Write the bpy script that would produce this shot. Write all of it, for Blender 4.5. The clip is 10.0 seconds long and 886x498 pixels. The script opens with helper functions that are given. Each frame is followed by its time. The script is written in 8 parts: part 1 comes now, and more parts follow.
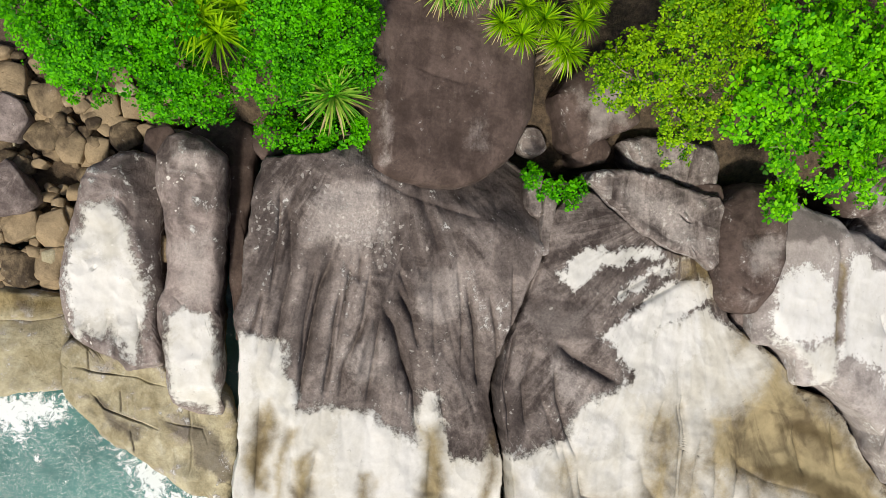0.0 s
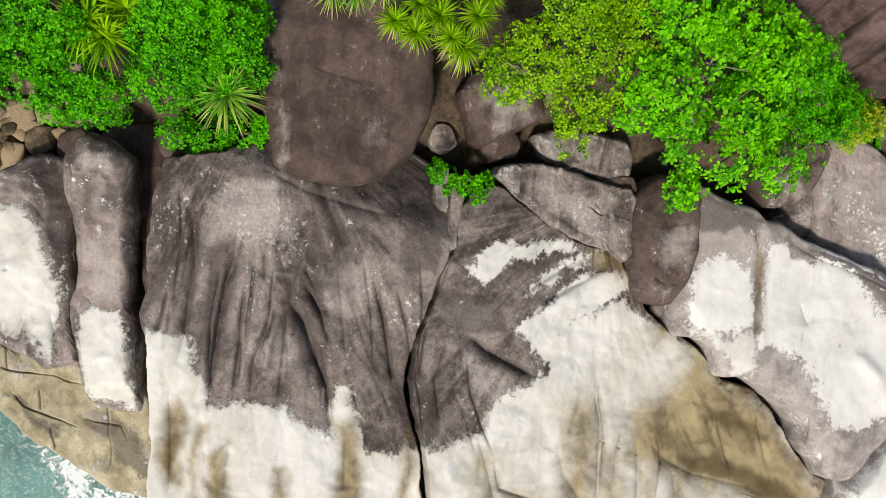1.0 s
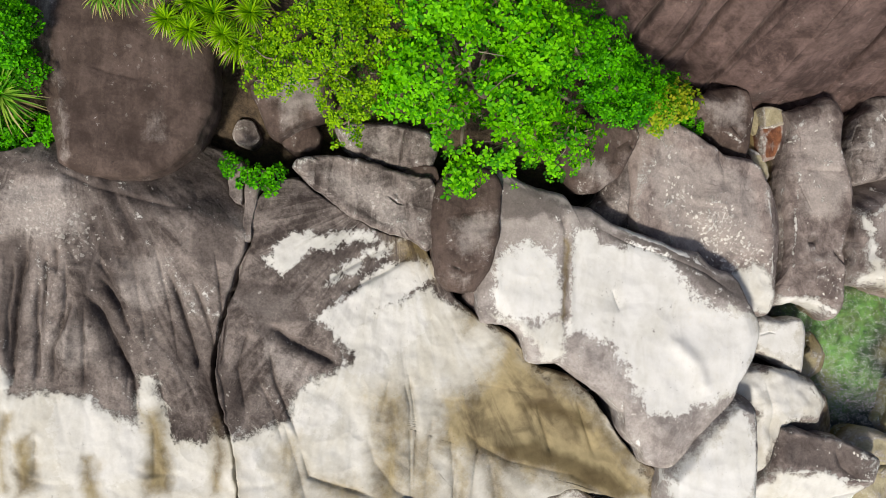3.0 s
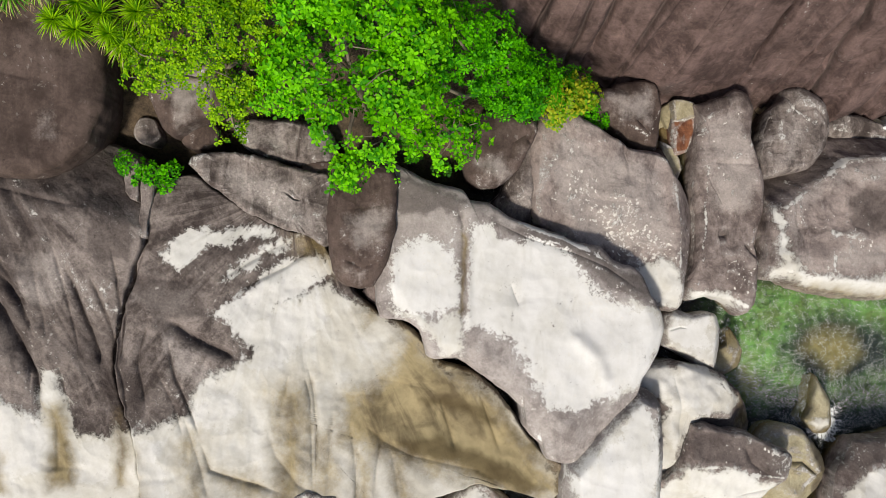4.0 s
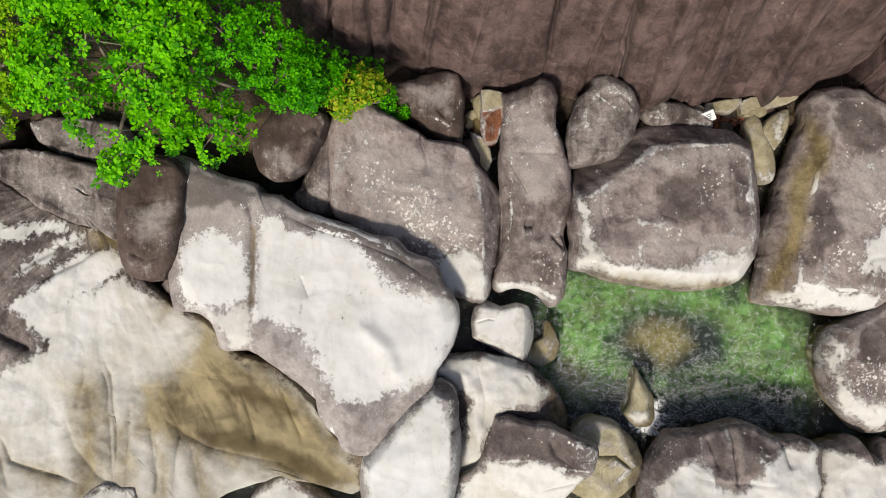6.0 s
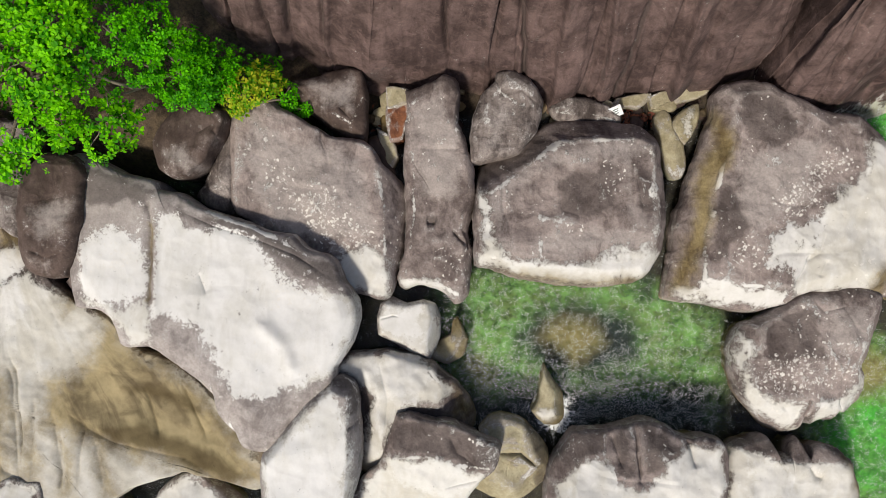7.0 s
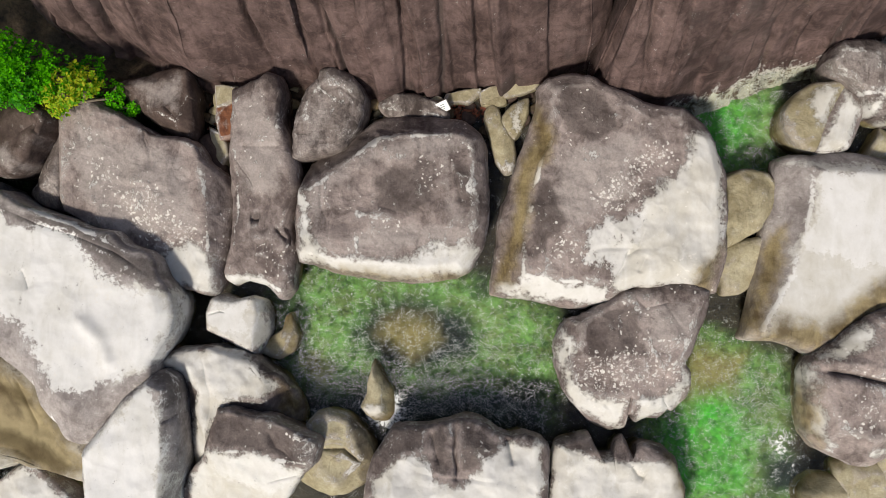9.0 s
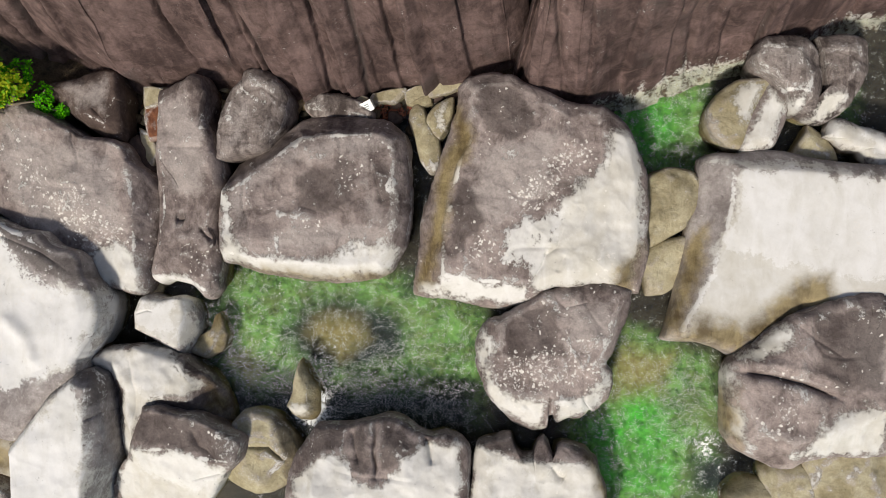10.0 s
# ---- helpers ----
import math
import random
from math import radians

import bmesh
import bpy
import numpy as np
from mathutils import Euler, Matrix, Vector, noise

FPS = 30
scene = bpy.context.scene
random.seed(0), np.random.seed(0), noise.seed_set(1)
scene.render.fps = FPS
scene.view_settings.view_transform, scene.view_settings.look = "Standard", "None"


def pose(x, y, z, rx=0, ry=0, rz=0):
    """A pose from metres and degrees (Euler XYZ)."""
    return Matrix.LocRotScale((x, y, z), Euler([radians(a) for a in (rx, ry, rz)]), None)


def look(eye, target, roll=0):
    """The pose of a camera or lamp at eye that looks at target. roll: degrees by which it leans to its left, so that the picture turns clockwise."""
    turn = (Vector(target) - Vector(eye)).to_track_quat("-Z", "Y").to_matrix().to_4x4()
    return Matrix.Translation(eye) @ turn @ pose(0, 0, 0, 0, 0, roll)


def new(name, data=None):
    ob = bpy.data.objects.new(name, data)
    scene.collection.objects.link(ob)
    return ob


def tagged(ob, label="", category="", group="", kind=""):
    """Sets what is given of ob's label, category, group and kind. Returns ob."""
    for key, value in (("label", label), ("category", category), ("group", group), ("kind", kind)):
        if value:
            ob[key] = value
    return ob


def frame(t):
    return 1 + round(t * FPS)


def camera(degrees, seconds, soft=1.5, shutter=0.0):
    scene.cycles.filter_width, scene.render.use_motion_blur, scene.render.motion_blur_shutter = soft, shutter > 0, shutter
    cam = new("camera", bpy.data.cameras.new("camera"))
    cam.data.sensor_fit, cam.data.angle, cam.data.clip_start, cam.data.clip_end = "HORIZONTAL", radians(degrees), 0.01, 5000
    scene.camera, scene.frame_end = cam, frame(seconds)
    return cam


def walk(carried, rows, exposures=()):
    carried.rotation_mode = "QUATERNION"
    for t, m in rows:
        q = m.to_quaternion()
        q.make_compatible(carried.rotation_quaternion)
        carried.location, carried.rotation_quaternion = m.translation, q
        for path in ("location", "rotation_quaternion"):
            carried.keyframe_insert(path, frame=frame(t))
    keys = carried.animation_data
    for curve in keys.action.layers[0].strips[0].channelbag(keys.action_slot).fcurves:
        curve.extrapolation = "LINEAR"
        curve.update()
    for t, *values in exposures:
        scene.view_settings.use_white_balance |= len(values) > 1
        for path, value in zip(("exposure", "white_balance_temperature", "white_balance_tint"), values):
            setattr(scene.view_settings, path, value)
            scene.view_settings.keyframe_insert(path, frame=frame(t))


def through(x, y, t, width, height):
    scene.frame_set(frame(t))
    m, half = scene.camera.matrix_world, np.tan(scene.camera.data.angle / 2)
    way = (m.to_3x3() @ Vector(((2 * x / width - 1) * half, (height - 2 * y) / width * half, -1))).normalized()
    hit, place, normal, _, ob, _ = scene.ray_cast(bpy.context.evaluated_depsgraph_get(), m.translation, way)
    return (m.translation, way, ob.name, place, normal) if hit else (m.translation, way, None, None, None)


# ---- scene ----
# ---- camera ----
cam = camera(60.0, 10.0, soft=0.45)
PATH = [  # seconds, place in metres, turn in degrees
    (0, 0.001, 0.000, 20.784, -0.155, -10.401, 5.465),
    (0.5, 1.357, -0.016, 21.163, 0.211, -9.595, 4.839),
    (1, 2.759, -0.046, 21.494, 0.500, -8.841, 4.451),
    (1.5, 4.231, -0.086, 21.808, 0.789, -8.127, 4.099),
    (2, 5.783, -0.133, 22.118, 1.080, -7.354, 3.760),
    (2.5, 7.403, -0.173, 22.394, 1.335, -6.544, 3.489),
    (4, 12.498, -0.208, 22.964, 1.721, -3.799, 3.042),
    (4.5, 14.169, -0.202, 23.093, 1.778, -3.111, 2.884),
    (5, 15.860, -0.191, 23.175, 1.834, -2.402, 2.717),
    (5.5, 17.584, -0.187, 23.218, 1.909, -1.636, 2.649),
    (7, 22.765, -0.228, 23.215, 2.225, 0.799, 2.467),
    (7.5, 24.401, -0.238, 23.198, 2.324, 1.584, 2.446),
    (8, 25.990, -0.230, 23.165, 2.381, 2.339, 2.435),
    (8.5, 27.543, -0.194, 23.111, 2.402, 3.070, 2.453),
    (9, 29.060, -0.134, 23.009, 2.374, 3.828, 2.442),
    (9.5, 30.544, -0.066, 22.894, 2.336, 4.634, 2.411),
    (10, 31.999, 0.000, 22.763, 2.322, 5.667, 2.450),
]
walk(cam, [(t, pose(x, y, z, rx, ry, rz)) for t, x, y, z, rx, ry, rz in PATH], [(0, 0.22, 6850, 10), (3, 0.16, 6850, 10), (7, 0.10, 6850, 11), (10, 0.12, 6850, 11)])

# ---- light ----
world = bpy.data.worlds.new("sky")
scene.world = world
world.use_nodes = True
wn = world.node_tree
sky = wn.nodes.new("ShaderNodeTexSky")
sky.sky_type, sky.sun_disc = "NISHITA", False
SUN_UP, SUN_FROM = radians(50), radians(200)  # height, compass bearing from +y clockwise
sky.sun_elevation, sky.sun_rotation = SUN_UP, SUN_FROM
sky.air_density, sky.dust_density, sky.ozone_density = 1.0, 2.5, 1.0
wn.links.new(sky.outputs[0], wn.nodes["Background"].inputs[0])
wn.nodes["Background"].inputs[1].default_value = 0.088
sun = new("sun", bpy.data.lights.new("sun", "SUN"))
sun.data.energy, sun.data.angle, sun.data.color = 3.1, radians(7), (1.0, 0.95, 0.87)
way = Vector((math.sin(SUN_FROM) * math.cos(SUN_UP), math.cos(SUN_FROM) * math.cos(SUN_UP), math.sin(SUN_UP)))
sun.matrix_world = look(way * 60, (0, 0, 0))

# ---- materials ----
def nodes_of(name):
    m = bpy.data.materials.new(name)
    m.use_nodes = True
    t = m.node_tree
    return m, t, t.nodes["Principled BSDF"]


def noise_of(t, vec, scale, detail=4.0, rough=0.55, dist=0.0):
    n = t.nodes.new("ShaderNodeTexNoise")
    n.inputs["Scale"].default_value, n.inputs["Detail"].default_value = scale, detail
    n.inputs["Roughness"].default_value, n.inputs["Distortion"].default_value = rough, dist
    t.links.new(vec, n.inputs["Vector"])
    return n.outputs["Fac"]


def maths(t, op, a, b=None, c=None, clamp=False):
    n = t.nodes.new("ShaderNodeMath")
    n.operation, n.use_clamp = op, clamp
    for i, v in enumerate((a, b, c)):
        if v is None: continue
        if isinstance(v, (int, float)): n.inputs[i].default_value = v
        else: t.links.new(v, n.inputs[i])
    return n.outputs[0]


def ramp(t, v, lo, hi):
    n = t.nodes.new("ShaderNodeMapRange")
    n.interpolation_type = "SMOOTHSTEP"
    n.inputs["From Min"].default_value, n.inputs["From Max"].default_value = lo, hi
    t.links.new(v, n.inputs["Value"])
    return n.outputs[0]


def mix(t, fac, a, b):
    n = t.nodes.new("ShaderNodeMix")
    n.data_type = "RGBA"
    for i, v in ((0, fac), (6, a), (7, b)):
        if isinstance(v, (int, float)): n.inputs[i].default_value = v
        elif isinstance(v, tuple): n.inputs[i].default_value = (*v, 1)
        else: t.links.new(v, n.inputs[i])
    return n.outputs[2]


def attr(t, name):
    n = t.nodes.new("ShaderNodeAttribute")
    n.attribute_name = name
    return n.outputs["Fac"]


def stretched(t, vec, sx, sy, sz):
    n = t.nodes.new("ShaderNodeMapping")
    n.inputs["Scale"].default_value = (sx, sy, sz)
    t.links.new(vec, n.inputs["Vector"])
    return n.outputs[0]


def bump(t, bsdf, height, strength, distance):
    n = t.nodes.new("ShaderNodeBump")
    n.inputs["Strength"].default_value, n.inputs["Distance"].default_value = strength, distance
    t.links.new(height, n.inputs["Height"])
    t.links.new(n.outputs[0], bsdf.inputs["Normal"])


def granite(name, low, high, lichen=0.25, white=(0.66, 0.655, 0.63), rough=0.85, across=1.5, along=0.22, relief=1.0, vary=0.08, streak=0.30, grain=0.22, scuffed=0.30):
    """Weathered granite: two greys in soft clouds, streaks that follow the flow of water, scuffs, lichen dots, pits,
    and the
    stains that each rock carries: pale (salt-bleached), wash (thin bleaching), ochre (algae), dust and dark (wet
    lichen, plus shade painted into hollows)."""
    m, t, b = nodes_of(name)
    turned = t.nodes.new("ShaderNodeMapping")
    turned.inputs["Rotation"].default_value = (0.62, 0.78, 0.41)
    t.links.new(t.nodes.new("ShaderNodeNewGeometry").outputs["Position"], turned.inputs["Vector"])
    geo = turned.outputs[0]
    rnd = t.nodes.new("ShaderNodeObjectInfo").outputs["Random"]
    fl = t.nodes.new("ShaderNodeAttribute")
    fl.attribute_name = "flow"
    flow = stretched(t, fl.outputs["Vector"], across, along, 0.2)
    big = noise_of(t, geo, 0.6, 4, 0.55, 0.4)
    mid = noise_of(t, geo, 2.1, 7, 0.64, 0.7)
    fine = noise_of(t, geo, 11, 5, 0.66)
    run = noise_of(t, flow, 1.6, 6, 0.60, 0.7)
    spread = lambda v, lo, hi: maths(t, "SUBTRACT", ramp(t, v, lo, hi), 0.5)
    tone = maths(t, "ADD", maths(t, "MULTIPLY", spread(big, 0.30, 0.70), 0.42), maths(t, "MULTIPLY", spread(mid, 0.30, 0.70), 0.42))
    tone = maths(t, "ADD", tone, maths(t, "MULTIPLY", spread(run, 0.32, 0.68), streak))
    tone = maths(t, "ADD", tone, maths(t, "MULTIPLY", spread(fine, 0.28, 0.72), 0.16))
    tone = maths(t, "ADD", tone, maths(t, "MULTIPLY", maths(t, "SUBTRACT", rnd, 0.2), vary * 2))
    col = mix(t, ramp(t, tone, -0.42, 0.50), low, high)
    scuff = ramp(t, noise_of(t, stretched(t, geo, 1.0, 0.6, 0.8), 1.5, 9, 0.70, 1.3), 0.53, 0.72)
    col = mix(t, maths(t, "MULTIPLY", scuff, scuffed), col, tuple(min(0.6, 1.9 * v) for v in high))
    stipple = spread(noise_of(t, geo, 9.0, 9, 0.84), 0.30, 0.70)
    blotch = spread(noise_of(t, geo, 2.2, 6, 0.65), 0.28, 0.72)
    uneven = maths(t, "ADD", maths(t, "SUBTRACT", run, 0.5), maths(t, "ADD", maths(t, "MULTIPLY", stipple, 0.30), maths(t, "MULTIPLY", blotch, 0.4)))
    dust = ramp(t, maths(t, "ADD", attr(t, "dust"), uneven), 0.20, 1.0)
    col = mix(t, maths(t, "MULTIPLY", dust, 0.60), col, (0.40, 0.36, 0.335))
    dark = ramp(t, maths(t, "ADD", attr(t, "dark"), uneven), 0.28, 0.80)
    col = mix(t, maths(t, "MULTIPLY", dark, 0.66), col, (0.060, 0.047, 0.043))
    wtone = maths(t, "ADD", maths(t, "MULTIPLY", run, 0.5), maths(t, "ADD", maths(t, "MULTIPLY", big, 0.4), maths(t, "MULTIPLY", mid, 0.3)))
    wash = ramp(t, maths(t, "ADD", attr(t, "wash"), maths(t, "ADD", maths(t, "MULTIPLY", uneven, 0.7), maths(t, "MULTIPLY", stipple, 0.25))), 0.36, 0.66)
    col = mix(t, maths(t, "MULTIPLY", wash, 0.93), col, mix(t, ramp(t, wtone, 0.44, 0.76), (0.535, 0.515, 0.45), (0.66, 0.66, 0.63)))
    ragged = maths(t, "ADD", maths(t, "MULTIPLY", stipple, 0.70), maths(t, "ADD", maths(t, "MULTIPLY", blotch, 0.45), maths(t, "MULTIPLY", maths(t, "SUBTRACT", run, 0.5), 1.05)))
    pale = ramp(t, maths(t, "ADD", attr(t, "pale"), ragged), 0.42, 0.60)
    wcol = mix(t, ramp(t, wtone, 0.40, 0.74), (white[0] * 0.82, white[1] * 0.81, white[2] * 0.77), white)
    col = mix(t, maths(t, "MULTIPLY", pale, 0.96), col, wcol)
    # lichen: crisp pale dots and crumbs, thick where a rock is flecked
    fleck = attr(t, "fleck")
    cell = t.nodes.new("ShaderNodeTexVoronoi")
    cell.inputs["Scale"].default_value = 11.0
    bent = t.nodes.new("ShaderNodeVectorMath")
    bent.operation = "ADD"
    wob = t.nodes.new("ShaderNodeTexNoise")
    wob.inputs["Scale"].default_value, wob.inputs["Detail"].default_value = 6.0, 3.0
    t.links.new(geo, wob.inputs["Vector"])
    shrink = t.nodes.new("ShaderNodeVectorMath")
    shrink.operation = "SCALE"
    shrink.inputs["Scale"].default_value = 0.22
    t.links.new(wob.outputs["Color"], shrink.inputs[0])
    t.links.new(geo, bent.inputs[0])
    t.links.new(shrink.outputs[0], bent.inputs[1])
    t.links.new(bent.outputs[0], cell.inputs["Vector"])
    pick = t.nodes.new("ShaderNodeSeparateColor")
    t.links.new(cell.outputs["Color"], pick.inputs[0])
    chance = maths(t, "ADD", maths(t, "MULTIPLY", fleck, 0.46), maths(t, "MULTIPLY", ramp(t, noise_of(t, geo, 0.9, 4, 0.6), 0.50, 0.70), 0.20))
    size = maths(t, "MULTIPLY", maths(t, "LESS_THAN", pick.outputs[0], chance), maths(t, "ADD", 0.18, maths(t, "MULTIPLY", pick.outputs[1], 0.42)))
    dots = ramp(t, maths(t, "SUBTRACT", size, cell.outputs["Distance"]), 0.0, 0.08)
    crumb = ramp(t, maths(t, "ADD", noise_of(t, geo, 8.0, 9, 0.80), maths(t, "MULTIPLY", fleck, 0.11)), 0.65, 0.69)
    col = mix(t, maths(t, "MULTIPLY", maths(t, "MAXIMUM", dots, maths(t, "MULTIPLY", crumb, 0.8)), min(0.85, lichen * 1.2)), col, (0.68, 0.66, 0.61))
    och = ramp(t, maths(t, "ADD", attr(t, "ochre"), maths(t, "MULTIPLY", uneven, 0.45)), 0.12, 0.92)
    otone = maths(t, "ADD", maths(t, "MULTIPLY", spread(run, 0.32, 0.68), 0.55), maths(t, "ADD", maths(t, "MULTIPLY", spread(mid, 0.3, 0.7), 0.3), maths(t, "MULTIPLY", spread(big, 0.3, 0.7), 0.45)))
    ocol = mix(t, ramp(t, otone, -0.45, 0.45), (0.085, 0.056, 0.016), (0.31, 0.245, 0.115))
    col = mix(t, maths(t, "MULTIPLY", och, 0.92), col, ocol)
    col = mix(t, maths(t, "MULTIPLY", maths(t, "MULTIPLY", och, ramp(t, attr(t, "dark"), 0.1, 0.9)), 0.72), col, (0.062, 0.042, 0.014))
    calm = maths(t, "SUBTRACT", 1.0, maths(t, "MULTIPLY", maths(t, "MAXIMUM", pale, wash), 0.85))
    gmul = maths(t, "ADD", 1.0, maths(t, "MULTIPLY", maths(t, "MULTIPLY", maths(t, "ADD", spread(noise_of(t, geo, 17, 5, 0.72), 0.28, 0.72), maths(t, "MULTIPLY", stipple, 0.8)), grain), calm))
    pits = ramp(t, noise_of(t, geo, 6.0, 8, 0.74, 0.5), 0.36, 0.315)
    gmul = maths(t, "SUBTRACT", gmul, maths(t, "MULTIPLY", pits, 0.40))
    c = t.nodes.new("ShaderNodeMix")
    c.data_type, c.blend_type = "RGBA", "MULTIPLY"
    c.inputs[0].default_value = 1.0
    t.links.new(col, c.inputs[6])
    t.links.new(gmul, c.inputs[7])
    t.links.new(c.outputs[2], b.inputs["Base Color"])
    b.inputs["Roughness"].default_value = rough
    b.inputs["Specular IOR Level"].default_value = 0.3
    h = maths(t, "ADD", maths(t, "MULTIPLY", fine, 0.28), maths(t, "ADD", maths(t, "MULTIPLY", mid, 1.0), maths(t, "MULTIPLY", run, 0.5)))
    bump(t, b, maths(t, "MULTIPLY", maths(t, "SUBTRACT", h, maths(t, "MULTIPLY", pits, 0.2)), calm), 0.6 * relief, 0.08)
    return m


GREY = granite("granite_grey", (0.050, 0.038, 0.034), (0.235, 0.200, 0.182), grain=0.46, streak=0.48)
BROWN = granite("granite_brown", (0.048, 0.032, 0.026), (0.110, 0.079, 0.067), lichen=0.08, relief=0.5, scuffed=0.18, grain=0.28)
MAUVE = granite("granite_mauve", (0.045, 0.028, 0.025), (0.155, 0.105, 0.095), lichen=0.04, across=1.3, along=0.25)
LIGHT = granite("granite_light", (0.095, 0.073, 0.067), (0.325, 0.272, 0.250), lichen=0.80, grain=0.28, across=1.1, along=0.4)
TAN = granite("granite_tan", (0.235, 0.20, 0.115), (0.45, 0.41, 0.28), lichen=0.08, across=0.9, along=0.5)
STONE = granite("beach_stone", (0.045, 0.032, 0.020), (0.30, 0.23, 0.14), lichen=0.1, across=0.9, along=0.6, vary=0.40)
RUST = granite("granite_rust", (0.085, 0.030, 0.016), (0.30, 0.125, 0.062), lichen=0.1)
BLEACHED = granite("granite_bleached", (0.20, 0.175, 0.165), (0.43, 0.395, 0.375), lichen=0.4, white=(0.72, 0.72, 0.705), across=1.1, along=0.4, relief=0.6)


def leaf_material(name, low, high, through=0.42):
    m, t, b = nodes_of(name)
    geo = t.nodes.new("ShaderNodeNewGeometry")
    pos, isl = geo.outputs["Position"], geo.outputs["Random Per Island"]
    v = maths(t, "ADD", maths(t, "MULTIPLY", isl, 0.6), maths(t, "MULTIPLY", noise_of(t, pos, 0.9, 3), 0.8))
    col = mix(t, ramp(t, v, 0.35, 1.05), low, high)
    t.links.new(col, b.inputs["Base Color"])
    b.inputs["Roughness"].default_value = 0.55
    b.inputs["Specular IOR Level"].default_value = 0.15
    tr = t.nodes.new("ShaderNodeBsdfTranslucent")
    t.links.new(col, tr.inputs[0])
    ms = t.nodes.new("ShaderNodeMixShader")
    ms.inputs[0].default_value = through
    t.links.new(b.outputs[0], ms.inputs[1])
    t.links.new(tr.outputs[0], ms.inputs[2])
    t.links.new(ms.outputs[0], t.nodes["Material Output"].inputs[0])
    return m


LEAF = leaf_material("leaf_bright", (0.018, 0.19, 0.002), (0.15, 0.66, 0.003))
LEAF_SUN = leaf_material("leaf_sunlit", (0.035, 0.27, 0.002), (0.26, 0.78, 0.006))
LEAF_LIME = leaf_material("leaf_lime", (0.075, 0.25, 0.002), (0.40, 0.70, 0.008))
# darker green for inner leaves: shade within the crown put into the colour
LEAF_SHADE = leaf_material("leaf_shade", (0.010, 0.075, 0.002), (0.06, 0.27, 0.004))
LEAF_GOLD = leaf_material("leaf_gold", (0.12, 0.36, 0.008), (0.55, 0.56, 0.03))
BLADE = leaf_material("blade", (0.06, 0.27, 0.01), (0.36, 0.54, 0.07), 0.2)
DRY = leaf_material("dry_blade", (0.28, 0.22, 0.08), (0.52, 0.46, 0.24), 0.15)


def bark_material():
    m, t, b = nodes_of("bark")
    geo = t.nodes.new("ShaderNodeNewGeometry").outputs["Position"]
    col = mix(t, noise_of(t, geo, 14, 5, 0.7), (0.11, 0.08, 0.057), (0.33, 0.28, 0.22))
    t.links.new(col, b.inputs["Base Color"])
    b.inputs["Roughness"].default_value = 0.9
    bump(t, b, noise_of(t, geo, 40, 4), 0.5, 0.02)
    return m


BARK = bark_material()

# ---- shapes ----
def lattice(p, scale, seed=0):
    """Smooth value noise in -1..1 at the points p (n x 3)."""
    q = np.asarray(p, float) * scale + seed * 17.31
    i = np.floor(q).astype(np.int64)
    u = q - i
    u = u * u * (3 - 2 * u)
    out = 0.0
    for dx in (0, 1):
        for dy in (0, 1):
            for dz in (0, 1):
                h = (i[:, 0] + dx) * 374761393 + (i[:, 1] + dy) * 668265263 + (i[:, 2] + dz) * 2147483647
                h = (h ^ (h >> 13)) * 1274126177
                v = ((h ^ (h >> 16)) & 0xFFFF) / 32767.5 - 1
                wx = u[:, 0] if dx else 1 - u[:, 0]
                wy = u[:, 1] if dy else 1 - u[:, 1]
                wz = u[:, 2] if dz else 1 - u[:, 2]
                out = out + v * wx * wy * wz
    return out


TURN = np.array([[0.36, 0.80, -0.48], [-0.80, 0.0, -0.60], [-0.48, 0.60, 0.64]])


def rough_noise(p, scale, seed=0, octaves=4, gain=0.5):
    out, amp, p = 0.0, 1.0, np.asarray(p, float) @ TURN
    for k in range(octaves):
        out = out + amp * lattice(p, scale * 2.03**k, seed + k)
        amp *= gain
        p = p @ TURN
    return out


def smooth_outline(pts, n, corner=0.25):
    """A closed Catmull-Rom curve through pts, as n points even in length."""
    p = np.array(pts, float)
    k = len(p)
    u = np.linspace(0, k, k * 24, endpoint=False)
    i = u.astype(int)
    f = (u - i)[:, None]
    a, b, c, d = p[(i - 1) % k], p[i % k], p[(i + 1) % k], p[(i + 2) % k]
    q = 0.5 * (2 * b + (c - a) * f + (2 * a - 5 * b + 4 * c - d) * f**2 + (3 * b - a - 3 * c + d) * f**3)
    q = (1 - corner) * q + corner * (b + (c - b) * f)
    s = np.r_[0, np.cumsum(np.linalg.norm(np.diff(np.r_[q, q[:1]], axis=0), axis=1))]
    w = np.linspace(0, s[-1], n, endpoint=False)
    q = np.r_[q, q[:1]]
    return np.stack([np.interp(w, s, q[:, 0]), np.interp(w, s, q[:, 1])], 1)


def line_distance(xy, line):
    best, along = np.full(len(xy), 1e9), np.zeros(len(xy))
    total = len(line) - 1
    for k in range(total):
        a, b = np.array(line[k], float), np.array(line[k + 1], float)
        ab = b - a
        f = np.clip(((xy - a) @ ab) / (ab @ ab + 1e-12), 0, 1)
        d = np.linalg.norm(xy - a - f[:, None] * ab, axis=1)
        along = np.where(d < best, (k + f) / total, along)
        best = np.minimum(best, d)
    return best, along


